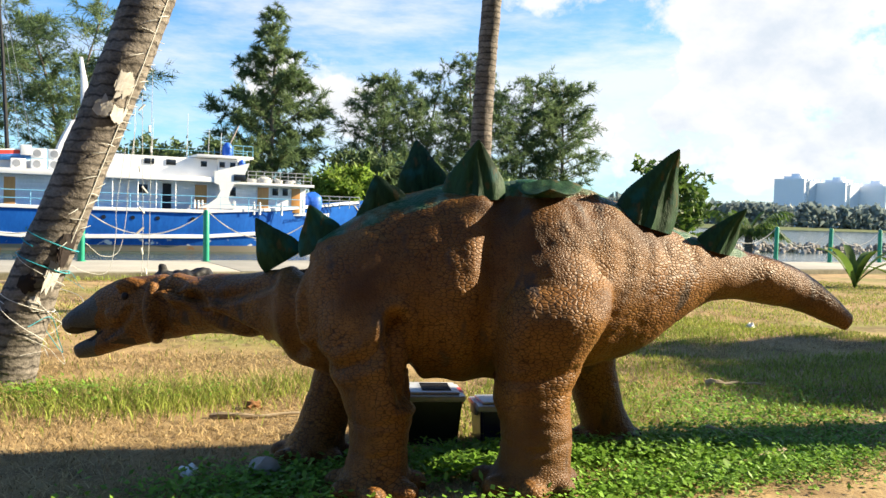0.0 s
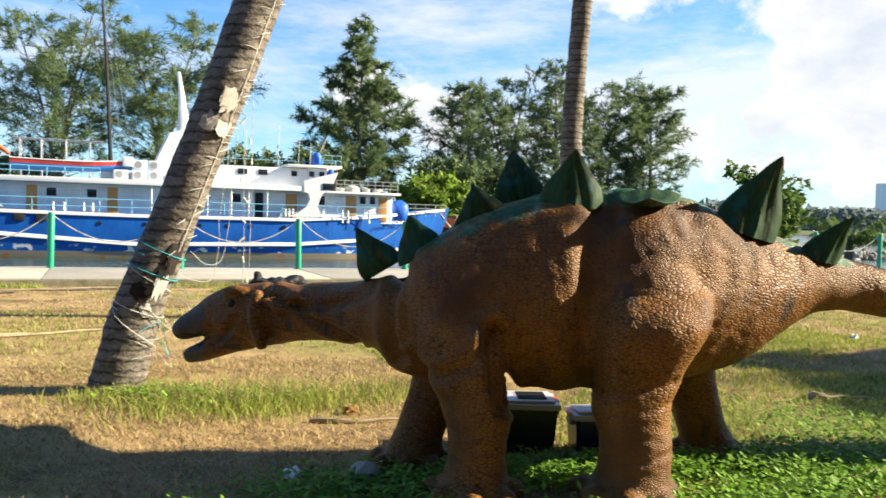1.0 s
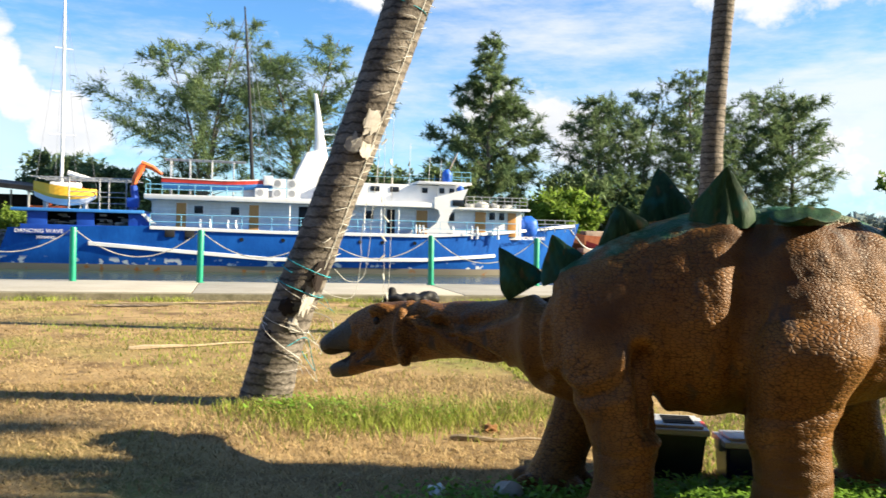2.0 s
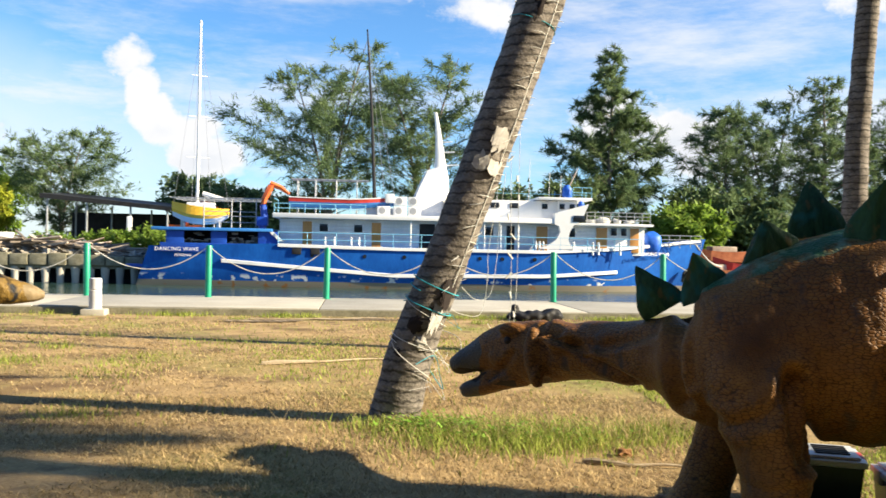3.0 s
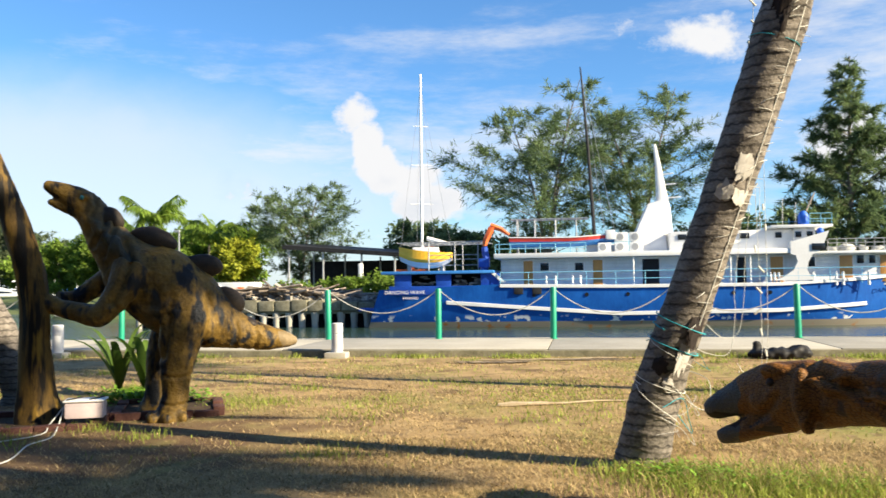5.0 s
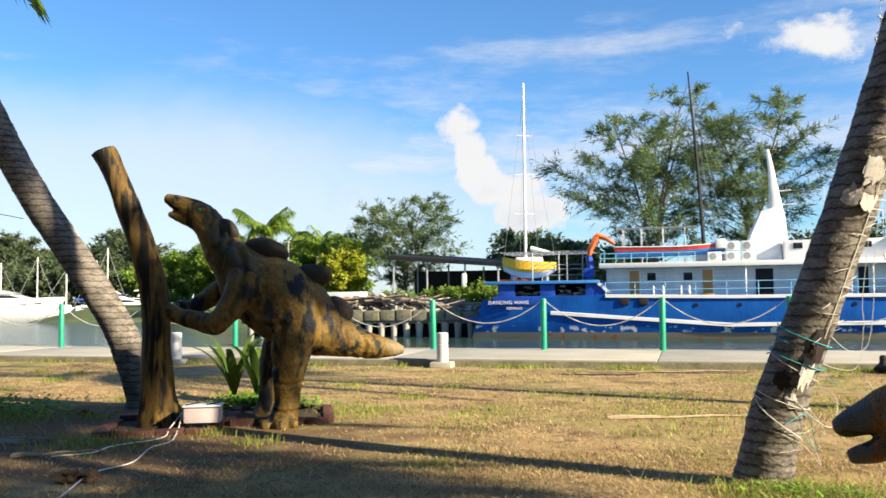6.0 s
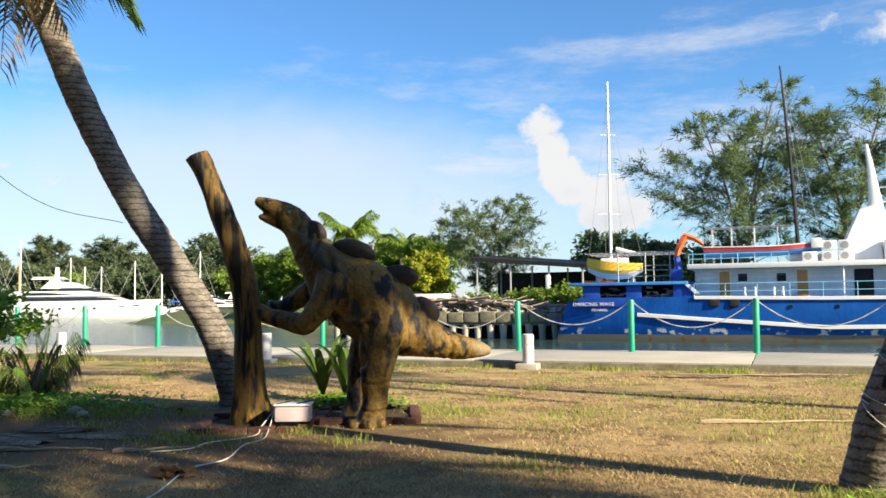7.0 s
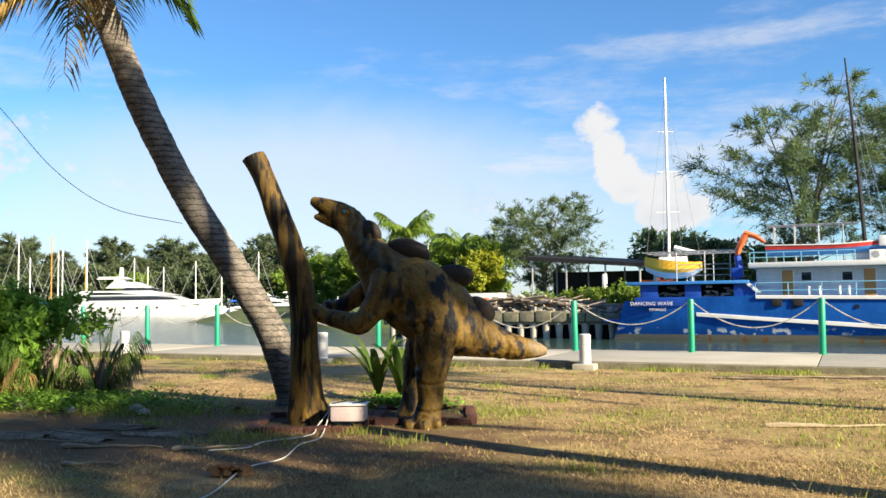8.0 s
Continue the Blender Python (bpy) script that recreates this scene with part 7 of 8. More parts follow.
def planter(cx, cy, turn, w, d, label):
    p = thing("planter_border", label, "planter", (cx, cy, 0), turn, "planter borders")
    proto = None
    rng = random.Random(int(cx * 10))
    for side in range(4):
        run = w if side % 2 == 0 else d
        other = d if side % 2 == 0 else w
        n_b = max(2, int(run / 0.24))
        for k in range(n_b):
            bm_len = run / n_b - 0.008
            if proto is None:
                bm = bmesh.new()
                box(bm, -0.112, 0.112, -0.055, 0.055, -0.03, 0.10, 0.012)
                ob = proto = part("brick", bm, MAT["brick_red"], p)
            else:
                ob = new("brick", proto.data)
                ob.parent = p
            q = -run / 2 + (k + 0.5) * run / n_b
            a = side * 90
            c = Matrix.Rotation(radians(a), 4, "Z") @ Vector((q, -other / 2, 0))
            ob.matrix_basis = pose(c.x, c.y, rng.uniform(-0.05, -0.015), rng.uniform(-3, 3), rng.uniform(-3, 3), a + rng.uniform(-2.5, 2.5)) @ Matrix.Diagonal((bm_len / 0.224, 1, 1, 1))
    bm = bmesh.new()
    box(bm, -w / 2, w / 2, -d / 2, d / 2, -0.05, 0.03, 0.01)
    part("soil", bm, MAT["soil"], p, "dark soil")


planter(-4.56, 6.66, 25, 1.05, 0.95, "low red painted brick border round the log")
planter(-3.75, 7.62, 25, 1.0, 1.1, "low red painted brick border round the striped statue")


def junction_box():
    b = thing("electric_box", "pinkish plastic box with a white lid on the planter edge", "box", (-4.02, 6.50, 0.10), 22)
    bm = bmesh.new()
    box(bm, -0.17, 0.17, -0.11, 0.11, 0.0, 0.15, 0.02)
    part("body", bm, MAT["pink"], b)
    bm = bmesh.new()
    box(bm, -0.182, 0.182, -0.122, 0.122, 0.152, 0.172, 0.01)
    lid = part("lid", bm, MAT["white"], b)
    for x in (-0.1, 0.1):
        bm = bmesh.new()
        tube(bm, [(x - 0.05, -0.1, 0.176), (x + 0.05, 0.1, 0.178)], 0.007, 5)
        part("strap", bm, MAT["black"], lid)


junction_box()


def wire(name, label, category, pts, r, mat, steps=8, seg=6):
    bm = bmesh.new()
    tube(bm, bent(pts, steps), r, seg)
    return tagged(part(name, bm, mat), label, category)


wire("power_cable", "white cable trailing from the box over the grass", "cable", [(-4.22, 6.46, 0.2), (-4.26, 6.30, 0.06), (-4.15, 6.0, 0.02), (-4.32, 5.55, 0.02), (-4.30, 5.25, 0.015), (-4.5, 5.0, 0.02)], 0.006, MAT["pale_rope"])
wire("power_cable", "white cable snaking over the bare lawn", "cable", [(-4.18, 6.40, 0.2), (-4.16, 6.28, 0.05), (-3.98, 5.9, 0.015), (-3.95, 5.55, 0.015), (-3.69, 4.93, 0.015), (-3.72, 4.5, 0.015), (-3.36, 3.65, 0.015), (-3.4, 3.2, 0.015), (-3.2, 2.6, 0.015)], 0.006, MAT["pale_rope"])
wire("overhead_wire", "thin dark wire sagging to the leaning palm", "wire", [marina_place(-8.0, 10.4, 6.6), marina_place(-6.4, 10.4, 4.75), marina_place(-5.45, 10.4, 3.72), marina_place(-4.75, 10.4, 2.92), marina_place(-4.05, 10.4, 2.45), marina_place(-3.2, 10.45, 2.25)], 0.004, MAT["black"])


def fallen_stem(a, b, label, r=0.022):
    bm = bmesh.new()
    a, b = Vector(a), Vector(b)
    side = (b - a).cross(Vector((0, 0, 1))).normalized()
    pts = [a.lerp(b, t) + side * 0.03 * math.sin(7 * t) + Vector((0, 0, r + 0.01 * abs(math.sin(9 * t)))) for t in np.linspace(0, 1, 14)]
    tube(bm, pts, [r * (2.2 if k == 1 else 1.5 if k < 4 else 1 - 0.04 * k) for k in range(14)], 7)
    return tagged(part("fallen_palm_stem", bm, MAT["fallen"]), label, "palm stem", "fallen palm stems")


MAT["fallen"] = material("bleached_stem", (0.24, 0.185, 0.12), (0.44, 0.37, 0.27), 6, 50, 0.9, 0.4)
fallen_stem((-0.30, 8.12, 0), (1.6, 8.72, 0), "long bleached palm stem lying on the grass", 0.015)
fallen_stem((1.15, 13.8, 0), (-1.2, 13.55, 0), "dry palm stem lying near the kerb", 0.014)
fallen_stem((-4.85, 4.95, 0), (-4.25, 5.35, 0), "short dry palm stem beside the cable", 0.014)
fallen_stem((4.75, 2.05, 0), (3.75, 1.98, 0), "broken dry stick in the weeds", 0.014)
fallen_stem((4.6, 2.6, 0), (4.9, 2.2, 0), "curled brown dry leaf stalk in the weeds", 0.02)
fallen_stem((5.75, 3.72, 0), (6.15, 3.5, 0), "curled dry leaf on the lawn", 0.018)
fallen_stem((2.05, 3.98, 0), (2.9, 3.72, 0), "pale thin stick lying behind the statue", 0.012)
fallen_stem((-10.2, 6.3, 0), (-8.7, 6.9, 0), "pale dead stem lying in the bushes", 0.014)
fallen_stem((-5.9, 4.7, 0), (-5.0, 5.0, 0), "grey stick in the shaded dirt", 0.015)


def lump(name, label, category, at, r, mat, squash=0.7, rough=0.35, seed=0):
    bm = bmesh.new()
    bmesh.ops.create_icosphere(bm, subdivisions=3, radius=r)
    for v in bm.verts:
        v.co *= 1 + rough * noise.noise(v.co * (1.6 / r) + Vector((seed * 3.1, 0, 0)))
        v.co.z = max(v.co.z * squash, -0.3 * r)
    ob = part(name, bm, mat)
    ob.matrix_basis = pose(at[0], at[1], at[2] + 0.3 * r, 0, 0, seed * 40)
    return tagged(ob, label, category)


MAT["stone_pale"] = material("pale_stone", (0.26, 0.24, 0.21), (0.42, 0.39, 0.35), 8, 50, 0.9, 0.4)
MAT["husk"] = material("brown_husk", (0.13, 0.06, 0.025), (0.30, 0.16, 0.07), 8, 60, 0.95, 0.8)
for k, (x, y, r) in enumerate(((-7.15, 6.85, 0.09), (-7.9, 6.55, 0.06), (-7.9, 7.35, 0.08), (-8.8, 6.6, 0.10), (-7.0, 7.9, 0.08), (-6.9, 6.7, 0.07))):
    lump("stone", "pale rounded stone at the edge of the bushes", "stone", (x, y, 0), r, MAT["stone_pale"], 0.75, 0.3, k)
for k, (x, y, r) in enumerate(((-3.74, 4.30, 0.09), (-3.62, 4.36, 0.07), (2.35, 4.15, 0.05), (-6.0, 7.3, 0.08))):
    lump("coconut_husk", "torn brown coconut husk on the ground", "husk", (x, y, 0), r, MAT["husk"], 0.6, 0.9, k)
lump("crumpled_paper", "crumpled white litter on the grass", "litter", (8.97, 6.23, 0), 0.05, MAT["white"], 1.2, 0.8, 3)
lump("crumpled_paper", "small white litter in the weeds", "litter", (1.72, 2.92, 0), 0.045, MAT["white"], 0.8, 0.9, 5)
lump("grey_rock", "grey rock lying in the weeds", "stone", (2.02, 2.72, 0), 0.075, MAT["stone_pale"], 1.1, 0.3, 7)


def black_sack(x, y):
    bm = bmesh.new()
    for c, r in (((0, 0, 0.1), (0.55, 0.25, 0.13)), ((0.45, 0.05, 0.12), (0.28, 0.2, 0.16)), ((-0.35, 0, 0.16), (0.12, 0.1, 0.2))):
        bmesh.ops.create_icosphere(bm, subdivisions=3, radius=1, matrix=Matrix.Translation(c) @ Matrix.Diagonal((*r, 1)))
    bm = fused(bm, 0.03, 2)
    for v in bm.verts:
        v.co += v.normal * 0.05 * noise.noise(v.co * 7)
    ob = part("plastic_sack", bm, MAT["black"])
    ob.matrix_basis = pose(x, y, 0.0, 0, 0, -8) @ Matrix.Diagonal((0.8, 0.8, 0.8, 1))
    tagged(ob, "crumpled black plastic sack at the kerb", "sack")


black_sack(3.75, 14.0)

# ---- wires and cords on the leaning palm ----


def palm1_at(z):
    zs = [p[2] for p in PALM1]
    return Vector((float(np.interp(z, zs, [p[0] for p in PALM1])), float(np.interp(z, zs, [p[1] for p in PALM1])), z))


def wrap(z0, z1, turns, r, mat, label, start=0.0, wire_r=0.005):
    pts = []
    n_ = int(turns * 18) + 2
    for k in range(n_):
        t = k / (n_ - 1)
        z = z0 + (z1 - z0) * t
        a = start + 2 * math.pi * turns * t
        c = palm1_at(z)
        d = (palm1_at(z + 0.1) - palm1_at(z - 0.1)).normalized()
        v_ = d.cross(Vector((1, 0, 0))).normalized()
        u_ = v_.cross(d)
        pts.append(c + (u_ * math.cos(a) + v_ * math.sin(a)) * (r + 0.006 * math.sin(5 * a)))
    bm = bmesh.new()
    tube(bm, pts, wire_r, 5)
    tagged(part("cord", bm, mat), label, "cord", "cords round the palm")


wrap(1.02, 0.94, 1.2, 0.178, MAT["blue_rope"], "faded teal cord tied round the palm", 2.8, 0.005)
wrap(0.86, 0.82, 1.1, 0.178, MAT["blue_rope"], "faded teal cord tied round the palm", 2.4, 0.004)
wrap(2.90, 2.86, 1.1, 0.172, MAT["blue_rope"], "thin dark teal cord tied high round the palm", 2.6, 0.003)
wrap(0.60, 0.56, 1.2, 0.180, MAT["pale_rope"], "pale wire wound round the palm", 2.6, 0.003)
wrap(0.92, 0.70, 1.1, 0.176, MAT["pale_rope"], "pale wire wound round the palm", 1.0, 0.0025)
wrap(0.55, 0.10, 0.9, 0.190, MAT["pale_rope"], "pale wire wound round the palm", 3.6, 0.003)


def light_strip():
    """A line of small white lamps with short spikes, stapled up the trunk's near side."""
    s = thing("light_string", "string of small white lamps stapled up the palm trunk", "light string", palm1_at(0.9))
    base = palm1_at(0.9)
    a = radians(-52)
    line = [palm1_at(z) - base + Vector((math.cos(a) * 0.172, math.sin(a) * 0.172, 0)) for z in np.linspace(0.95, 4.2, 40)]
    bm = bmesh.new()
    tube(bm, line, 0.004, 5)
    part("wire", bm, MAT["pale_rope"], s)
    rng = random.Random(6)
    proto = None
    for k in range(46):
        z = 0.98 + 0.055 * k
        ang = radians(-52 + rng.choice((-1, 1)) * rng.uniform(6, 26))
        c = palm1_at(z) - base + Vector((math.cos(ang) * 0.168, math.sin(ang) * 0.168, 0))
        if proto is None:
            bm = bmesh.new()
            tube(bm, [(-0.045, 0, -0.008), (0.0, -0.014, 0), (0.05, 0, 0.01)], [0.0025, 0.003, 0.002], 5)
            ob = proto = part("lamp_spike", bm, MAT["pale_rope"], s)
        else:
            ob = new("lamp_spike", proto.data)
            ob.parent = s
        ob.matrix_basis = pose(c.x, c.y, c.z, rng.uniform(-20, 20), rng.uniform(-25, 25), rng.uniform(-10, 40))


light_strip()
rng_h = random.Random(21)
for k, (x, y, z0, z1) in enumerate(((1.95, 5.95, 0.55, 4.6), (2.00, 5.98, 0.60, 4.6), (1.82, 5.9, 0.9, 1.9), (1.74, 5.85, 0.75, 1.7))):
    wire("hanging_light_string", "tangled pale light string hanging beside the palm", "light string",
         [(x + 0.06, y, z1), (x + 0.03 * rng_h.uniform(-1, 1), y, (z0 + z1) / 2), (x, y, z0 + 0.3), (x - 0.05, y, z0), (x - 0.12 - 0.03 * k, y - 0.05, z0 - 0.10 + 0.03 * k), (x - 0.2 - 0.05 * k, y - 0.1, z0 + 0.06)], 0.0022, MAT["pale_rope"], 6, 5)
bm = bmesh.new()
for k in range(26):
    z = 0.55 + 0.16 * k
    tube(bm, [(1.95 + rng_h.uniform(-0.05, 0.05), 5.95, z), (1.97 + rng_h.uniform(-0.06, 0.06), 5.95, z + 0.05)], 0.008, 5)
tagged(part("lamp_beads", bm, MAT["pale_rope"]), "tiny white lamps on the hanging strings", "lamps", kind="stuff")

for k in range(7):
    z, out = rng_h.uniform(0.10, 0.75), rng_h.uniform(0.20, 0.32)
    c = palm1_at(z)
    wire("tangled_wire", "loose pale wire tangled round the palm's foot", "wire",
         [c + Vector((0.05, -0.19, 0.05)), c + Vector((0.19, -0.10, rng_h.uniform(-0.1, 0.1))), c + Vector((out, 0.05, rng_h.uniform(-0.18, 0.12))), c + Vector((out * 1.15, 0.22, rng_h.uniform(-0.2, 0.15))), c + Vector((out * 0.7, 0.30, rng_h.uniform(-0.05, 0.2))), c + Vector((0.12, 0.17, 0.1))], rng_h.choice((0.0015, 0.002, 0.003)), MAT["rope" if k % 5 else "blue_rope"], 6, 5)

# ---- bark wounds ----


def wound(z, ang, w, h, mat, label, depth=0.012, r=0.165):
    c = palm1_at(z)
    bm = bmesh.new()
    bmesh.ops.create_icosphere(bm, subdivisions=3, radius=1.0)
    for v in bm.verts:
        v.co += 0.75 * Vector((noise.noise(v.co * 2.4 + Vector((z * 7, 0, 0))), 0, noise.noise(v.co * 2.4 + Vector((0, z * 7, 3)))))
        v.co = Vector((v.co.x * w, v.co.y * depth, v.co.z * h))
    ob = part("bark_scar", bm, mat)
    a = radians(ang)
    ob.matrix_basis = pose(c.x + math.cos(a) * r, c.y + math.sin(a) * r, z, 0, 20, ang + 90)
    tagged(ob, label, "bark scar", "scars on the palm")


MAT["scar_pale"] = material("pale_bare_wood", (0.34, 0.32, 0.29), (0.52, 0.50, 0.47), 10, 60, 0.8, 0.3)
wound(0.98, -60, 0.045, 0.13, MAT["mouth"], "dark rotten hollow in the trunk")
wound(0.72, -112, 0.05, 0.055, MAT["mouth"], "dark round knot hole in the trunk")
wound(0.52, -128, 0.03, 0.03, MAT["mouth"], "small dark knot hole in the trunk")
wound(3.20, -104, 0.050, 0.24, MAT["mouth"], "long dark rotten split high in the trunk")
wound(2.98, -92, 0.022, 0.10, MAT["mouth"], "narrow dark crack in the trunk")
wound(2.05, -78, 0.05, 0.10, MAT["scar_pale"], "pale patch of bare wood on the trunk", 0.006)
wound(1.86, -62, 0.045, 0.08, MAT["scar_pale"], "pale patch of bare wood on the trunk", 0.006)
wound(1.88, -100, 0.05, 0.06, MAT["scar_pale"], "pale patch of bare wood on the trunk", 0.006)
wound(0.82, -66, 0.04, 0.14, MAT["scar_pale"], "pale patch of bare wood on the trunk", 0.006, 0.168)
wound(0.60, -80, 0.035, 0.035, MAT["scar_pale"], "pale patch of bare wood on the trunk", 0.006, 0.17)

# ---- plants on the lawn ----
MAT["dead"] = leafy("withered_grey_frond", (0.12, 0.09, 0.06), (0.26, 0.21, 0.15), 3.0, 0.4, 0.1, 0.9)


def seedling(x, y, n_leaf, h, spread, mat, label, seed, width=0.05):
    """Upright young palm: broad arching blades from one point."""
    rng = np.random.default_rng(seed)
    s = thing("palm_seedling", label, "plant", (x, y, 0))
    for k in range(n_leaf):
        a = k * 2.4 + rng.uniform(-0.4, 0.4)
        H, R = h * rng.uniform(0.65, 1.05), spread * rng.uniform(0.5, 1.1)
        co, tris = [], []
        for j in range(9):
            t = j / 8
            c = np.array([math.cos(a) * R * t ** 1.4, math.sin(a) * R * t ** 1.4, H * (t - 0.35 * t ** 3)])
            w = width * math.sin(math.pi * min(1.0, 0.05 + 0.93 * t)) ** 0.8 + 0.004
            sd = np.array([-math.sin(a), math.cos(a), 0]) * w
            co += [c - sd + (0, 0, 0.3 * w), c, c + sd + (0, 0, 0.3 * w)]
        for j in range(8):
            i = 3 * j
            tris += [(i, i + 1, i + 4), (i, i + 4, i + 3), (i + 1, i + 2, i + 5), (i + 1, i + 5, i + 4)]
        sheet_mesh("leaf", np.array(co), np.array(tris), mat, parent=s)


seedling(-5.0, 8.8, 13, 1.3, 0.6, MAT["frond"], "young palm with broad dark green leaves behind the planter", 1, 0.050)
seedling(-4.55, 8.6, 12, 1.15, 0.5, MAT["frond"], "young palm with broad dark green leaves behind the planter", 2, 0.050)
seedling(-4.2, 8.7, 7, 0.9, 0.4, MAT["frond"], "young palm with broad dark green leaves behind the planter", 3, 0.06)
seedling(16.9, 10.7, 9, 1.35, 1.1, MAT["frond"], "young coconut palm growing on the far lawn", 4, 0.09)
seedling(18.1, 10.4, 9, 1.0, 1.2, MAT["frond"], "young coconut palm growing on the far lawn", 5, 0.09)


def young_palm(x, y, n_frond, length, rise, droop, mat, label, seed, dry=False):
    """A stemless young coconut palm: feathered fronds from one root."""
    rng = np.random.default_rng(seed)
    p = thing("young_palm", label, "palm tree", (x, y, 0.0))
    for k in range(n_frond):
        co, tris = frond(rng, length * rng.uniform(0.75, 1.1), droop * rng.uniform(0.8, 1.2), rise * rng.uniform(0.75, 1.2), 24, 0.30 * length, dry, 0.62)
        co[:, 2] = np.maximum(co[:, 2], 0.01)
        m = np.array(Matrix.Rotation(k * 2.4 + rng.uniform(-0.3, 0.3), 3, "Z")) @ np.diag((0.55, 0.55, 1.0))
        sheet_mesh("frond", co @ m.T, tris, mat, parent=p)
    bm = bmesh.new()
    tube(bm, [(0, 0, -0.05), (0, 0, 0.12), (0, 0, 0.35)], [0.07, 0.06, 0.02], 8)
    part("root_stock", bm, MAT["husk"], p)


young_palm(-9.2, 7.3, 8, 1.25, 1.15, 0.45, MAT["frond"], "young green palm among the bushes", 6)
young_palm(-8.45, 7.55, 9, 1.15, 1.20, 0.55, MAT["frond"], "young green palm beside the withered one", 7)
young_palm(-8.85, 7.75, 16, 1.35, 1.10, 0.75, MAT["dead"], "withered brown young palm with hanging fronds", 8, True)
young_palm(-9.5, 6.75, 7, 0.95, 1.05, 0.5, MAT["frond_dry"], "yellowing young palm among the bushes", 9)
for k, (x, y, h, r, m_) in enumerate(((-10.9, 7.9, 1.75, 1.15, "weed"), (-12.2, 7.4, 1.9, 1.3, "weed"), (-10.3, 6.7, 1.0, 0.8, "weed"))):
    tree("garden_bush", 120 + k, (x, y, 0), h, r, ROUND, MAT[m_], "leafy green bush at the edge of the lawn", "bush", clumps=3000, leaf=0.11, bare=0.02, wide=0.030)
for k, (x, y, z, h, n_) in enumerate(((28.8, 24.5, -1.0, 3.4, 9), (-51.0, 97, 7.2, 5.2, 12), (-43.5, 99, 4.6, 5.2, 11), (-40.0, 102, 4.9, 5.2, 12), (-56.5, 103, 5.4, 5.2, 12), (-47.0, 104, 5.2, 5.2, 12))):
    p_ = thing("distant_palm", "feathery green palm crown in the distance", "palm tree", (x, y, z), 0)
    rngp = np.random.default_rng(300 + k)
    bm = bmesh.new()
    tube(bm, [(0, 0, -5), (0, 0, h * 0.55)], 0.16, 8)
    part("trunk", bm, MAT["palm"], p_)
    for j in range(n_ + 5):
        co, tris = frond(rngp, 1.9 if k == 0 else 4.4, rngp.uniform(0.35, 0.8), rngp.uniform(0.3, 1.2), 30, 0.5 if k == 0 else 1.3, broad=1.0 if k == 0 else 3.0)
        m = np.array(Matrix.Rotation(j * 2.4, 3, "Z"))
        sheet_mesh("frond", co @ m.T + np.array((0, 0, h * 0.55)), tris, MAT["frond" if k == 0 else "leaf"], parent=p_)

# ---- grass, weeds and litter ----
MAT["straw"] = leafy("straw_blades", (0.28, 0.20, 0.098), (0.49, 0.38, 0.20), 1.3, 0.5, 0.25, 0.8)
MAT["blade"] = leafy("green_blades", (0.155, 0.215, 0.032), (0.34, 0.38, 0.08), 1.1, 0.4, 0.35, 0.7)


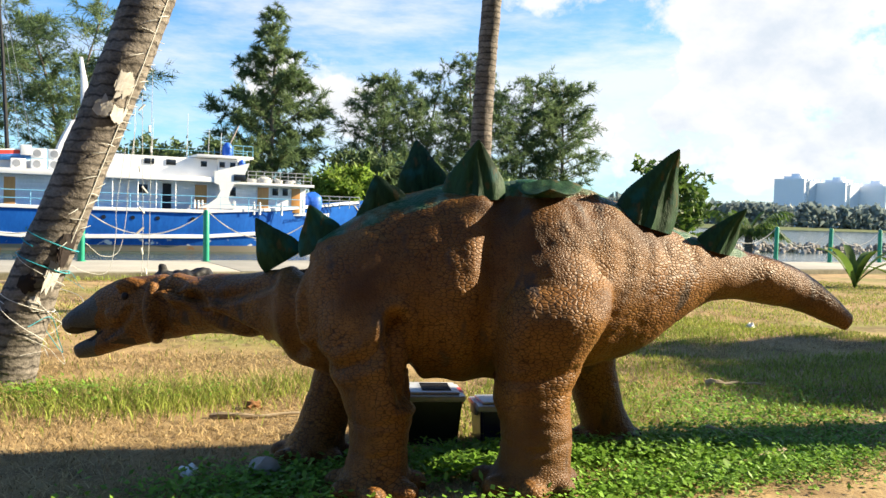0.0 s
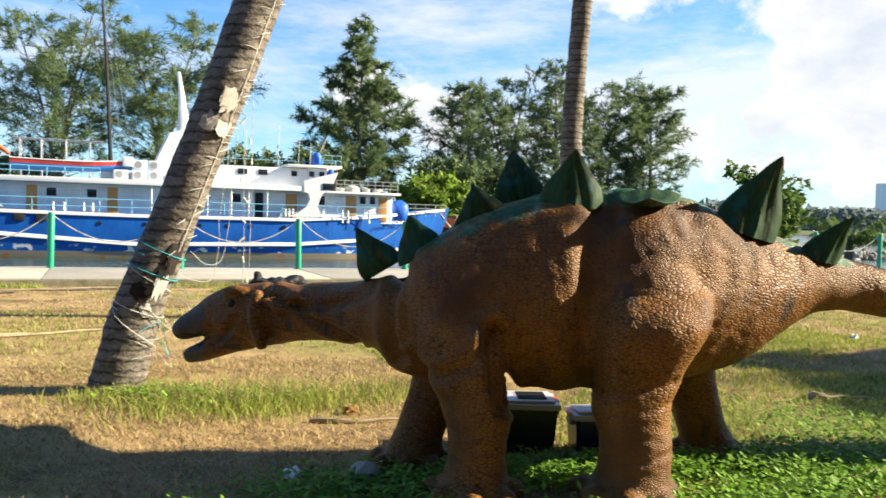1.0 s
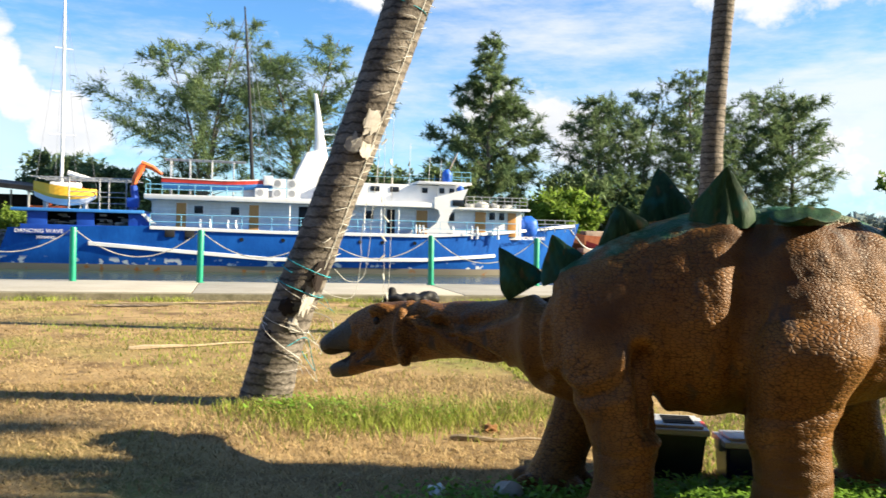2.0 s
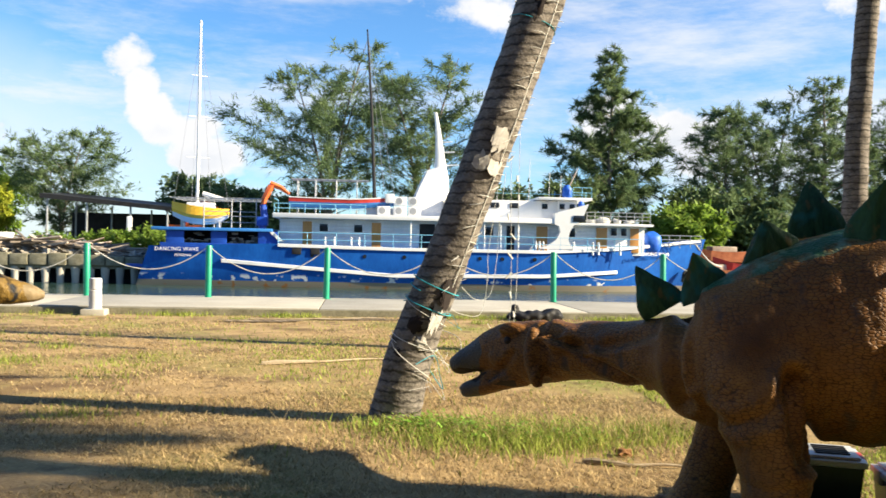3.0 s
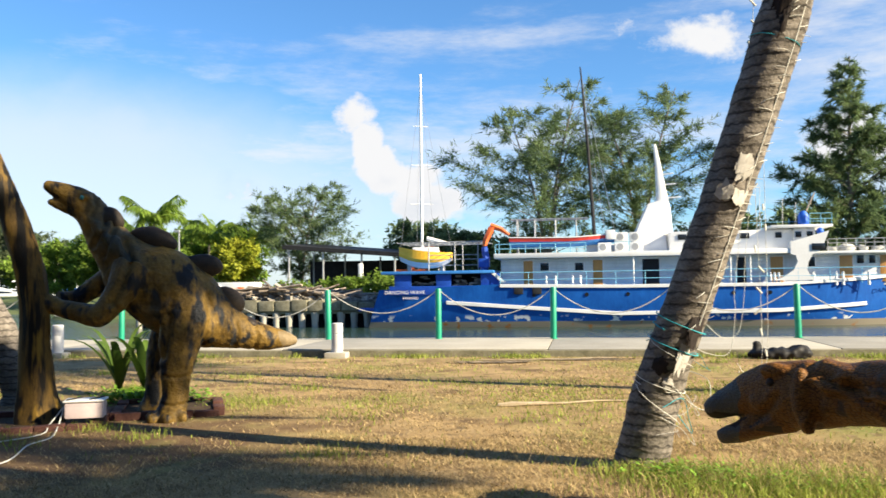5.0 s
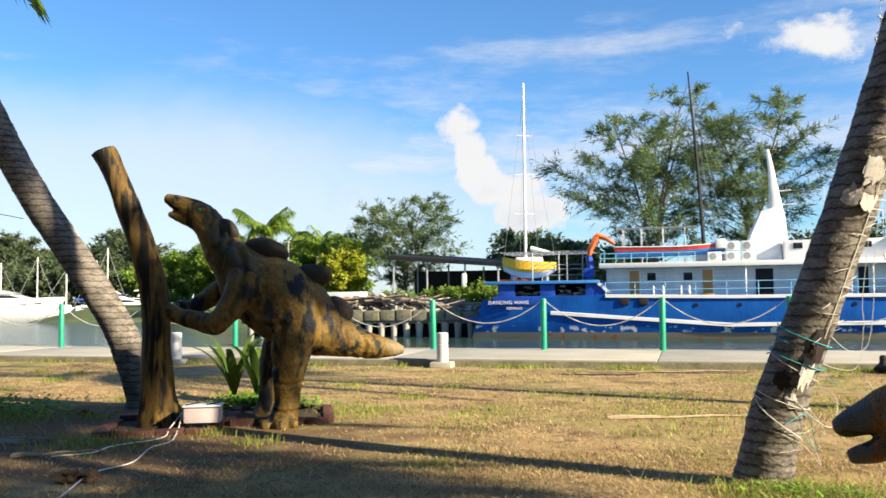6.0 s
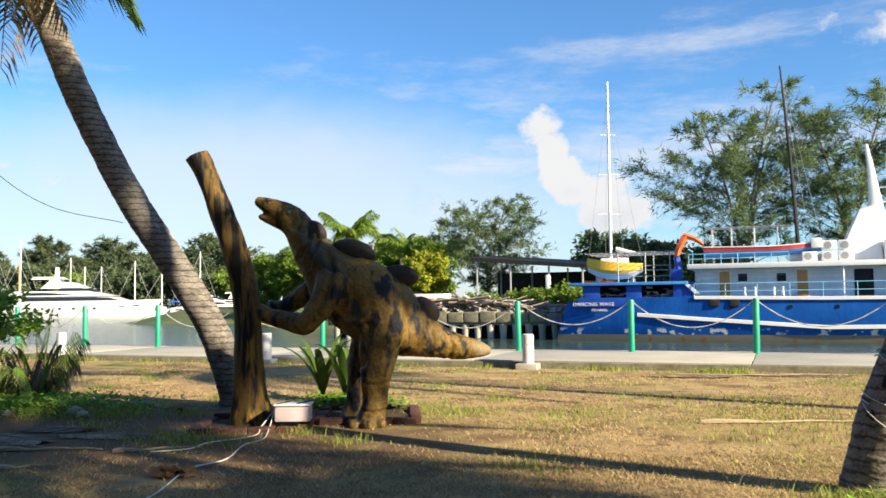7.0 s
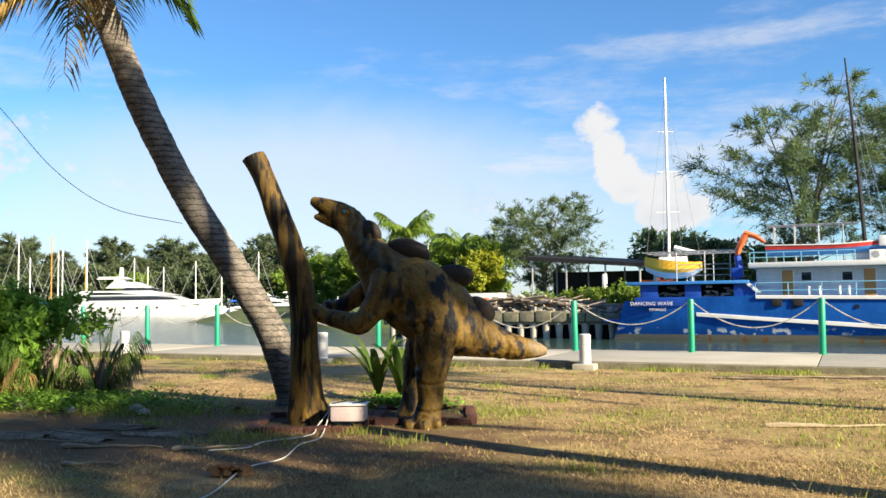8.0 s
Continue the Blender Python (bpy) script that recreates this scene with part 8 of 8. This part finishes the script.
def lawn_blades():
    rng = np.random.default_rng(77)

    def keep(base, low, scale, seed):
        v = np.array([noise.noise((p[0] * scale + seed, p[1] * scale, seed)) for p in base])
        soil = ((base[:, 0] + 5.3) / 3.8) ** 2 + ((base[:, 1] - 5.9) / 2.1) ** 2 < rng.uniform(0.5, 1.3, len(v))
        return base[(v > low + rng.normal(0, 0.12, len(v))) & ~(soil & (rng.random(len(v)) < 0.85))]

    near = np.vstack([scatter(rng, 60000, -7, 3.5, 1.6, 6.5), scatter(rng, 26000, 3.5, 10, 1.6, 6.5)])
    flat = np.vstack([scatter(rng, 95000, -5, 3.5, 2.2, 6.2), scatter(rng, 30000, 3.5, 10, 1.6, 6.0), scatter(rng, 45000, -8, 10, 6.0, 10.0)])
    co3, t3 = blades(rng, keep(flat, -0.22, 1.2, 8.0) + np.array([0, 0, 0.004]), 0.018, 0.006, 4.2)
    sheet_mesh("straw_litter", co3, t3, MAT["straw"], "matted dry straw lying on the soil", "straw")
    far = np.vstack([scatter(rng, 90000, -12, 18, 6.5, 14.35), scatter(rng, 10000, 10, 18, 3, 6.5)])
    co1, t1 = blades(rng, keep(near, -0.06, 0.9, 2.0), 0.035, 0.006, 1.6)
    co2, t2 = blades(rng, keep(far, -0.08, 0.6, 2.0), 0.026, 0.009, 2.4)
    sheet_mesh("dry_grass", np.vstack([co1, co2]), np.vstack([t1, t2 + len(co1)]), MAT["straw"], "short straw-coloured dry grass", "grass")
    right = np.vstack([scatter(rng, 42000, 3.2, 10, 2.6, 7.5), scatter(rng, 46000, 5, 18, 6, 14.3), scatter(rng, 5000, -2, 3.5, 7.0, 10.5), scatter(rng, 5500, -6, 4, 5.0, 14.3)])
    co1, t1 = blades(rng, keep(right, -0.12, 0.7, 6.0), 0.045, 0.010, 0.9)
    sheet_mesh("green_grass", co1, t1, MAT["blade"], "patches of short green grass", "grass")

    def tuft_zone(n, cx, cy, sx, sy):
        b = np.c_[rng.normal(cx, sx, n), rng.normal(cy, sy, n), np.zeros(n)]
        return b

    tall = np.vstack([tuft_zone(3800, 1.75, 4.62, 0.46, 0.28), tuft_zone(900, 1.1, 4.95, 0.22, 0.12), tuft_zone(800, 2.7, 4.7, 0.4, 0.2), tuft_zone(1600, -7.1, 6.9, 0.5, 0.3), tuft_zone(420, -4.6, 5.6, 0.35, 0.25), tuft_zone(300, -3.0, 8.2, 0.3, 0.25)])
    clumps_ = [np.c_[rng.normal(x, 0.13, 110), rng.normal(y, 0.10, 110), np.zeros(110)] for x, y in zip(rng.uniform(-11, 16, 44), rng.uniform(5.0, 14.2, 44))]
    edge = np.c_[rng.uniform(-16, 16, 9000), KERB_Y - 0.10 - np.abs(rng.normal(0, 0.16, 9000)), np.zeros(9000)]
    edge = keep(edge, 0.0, 0.8, 4.0)
    co1, t1 = blades(rng, np.vstack([tall, *clumps_]), 0.085, 0.007, 1.0)
    co2, t2 = blades(rng, edge, 0.09, 0.012, 0.7)
    sheet_mesh("tall_grass", np.vstack([co1, co2]), np.vstack([t1, t2 + len(co1)]), MAT["blade"], "tufts of taller yellow-green grass round the palm and kerb", "grass")
    co1, t1 = blades(rng, np.vstack([tuft_zone(1800, 1.9, 4.78, 0.6, 0.22), tuft_zone(500, -6.9, 7.0, 0.4, 0.2)]), 0.11, 0.005, 1.1)
    sheet_mesh("dry_tufts", co1, t1, MAT["straw"], "tall dry grass tufts at the palm's foot", "grass")


def weeds(n, zones, size, label, name="weeds"):
    rng = np.random.default_rng(n)
    co, tris = [], []
    per = n // len(zones)
    for cx, cy, sx, sy, h in zones:
        c = np.c_[rng.normal(cx, sx, per), rng.normal(cy, sy, per), rng.uniform(0.01, 1, per) ** 1.2 * h]
        a = rng.uniform(0, 6.28, per)
        d = np.c_[np.cos(a), np.sin(a), rng.normal(0.1, 0.35, per)]
        s = np.c_[-np.sin(a), np.cos(a), rng.normal(0, 0.3, per)]
        L = size * rng.uniform(0.6, 1.3, per)[:, None]
        i0 = len(co) * 4 * per
        quad = np.stack([c, c + d * L * 0.5 + s * L * 0.30, c + d * L, c + d * L * 0.5 - s * L * 0.30], 1).reshape(-1, 3)
        k = i0 + 4 * np.arange(per)[:, None]
        co.append(quad)
        tris.append(np.concatenate([k + (0, 1, 2), k + (0, 2, 3)]))
    sheet_mesh(name, np.vstack(co), np.vstack(tris), MAT["weed"], label, "weeds")


lawn_blades()
weeds(17500, [(4.15, 2.38, 0.28, 0.13, 0.10), (4.5, 2.2, 0.35, 0.16, 0.05), (3.5, 2.5, 0.13, 0.12, 0.09), (2.95, 2.55, 0.18, 0.12, 0.09), (3.6, 1.95, 0.45, 0.12, 0.06)], 0.032, "bright low weeds round the statue's feet")
weeds(12000, [(5.0, 2.6, 0.5, 0.35, 0.045), (5.7, 3.2, 0.5, 0.4, 0.035), (4.6, 1.95, 0.35, 0.15, 0.05), (5.4, 2.2, 0.5, 0.3, 0.04)], 0.028, "low green weeds among the lawn grass")
weeds(5000, [(1.75, 2.35, 0.40, 0.22, 0.06), (2.1, 2.65, 0.3, 0.15, 0.07)], 0.035, "low weeds in the statue's shade")
weeds(1800, [(1.22, 4.86, 0.20, 0.12, 0.10), (1.75, 4.72, 0.35, 0.15, 0.08)], 0.032, "low weeds at the palm's foot")
weeds(15000, [(-7.6, 7.3, 0.6, 0.3, 0.16), (-8.6, 6.8, 0.6, 0.3, 0.18), (-9.8, 6.4, 0.6, 0.4, 0.18), (-10.5, 6.9, 0.6, 0.4, 0.3), (-4.3, 8.25, 0.3, 0.15, 0.14)], 0.055, "leafy green ground cover at the lawn's edge")


def withered_frond(x, y, turn, length, seed):
    """A dead frond lying flat on the soil."""
    rng = np.random.default_rng(seed)
    co, tris = frond(rng, length, 0.05, 0.03, 26, 0.34, dry=True)
    co[:, 2] = np.maximum(co[:, 2] * 0.12 + 0.03, 0.012)
    ob = sheet_mesh("fallen_frond", co, tris, MAT["dead"], "grey withered palm frond lying on the soil", "palm frond", "")
    ob.matrix_basis = pose(x, y, 0.0, 0, 0, turn)


for k, (x, y, a, L) in enumerate(((-6.9, 5.35, -12, 1.3), (-6.1, 5.5, 14, 1.1), (-5.9, 5.9, 190, 0.9), (-7.6, 5.0, 5, 1.2), (1.6, 13.75, 178, 2.0), (-1.6, 13.2, 8, 1.6), (5.2, 5.4, 30, 0.6))):
    withered_frond(x, y, a, L, 400 + k)
fallen_stem((-7.4, 4.75, 0), (-5.6, 4.95, 0), "pale thin stick on the shaded soil", 0.012)
fallen_stem((-5.2, 4.1, 0), (-4.8, 4.3, 0), "dark stick on the shaded soil", 0.012)
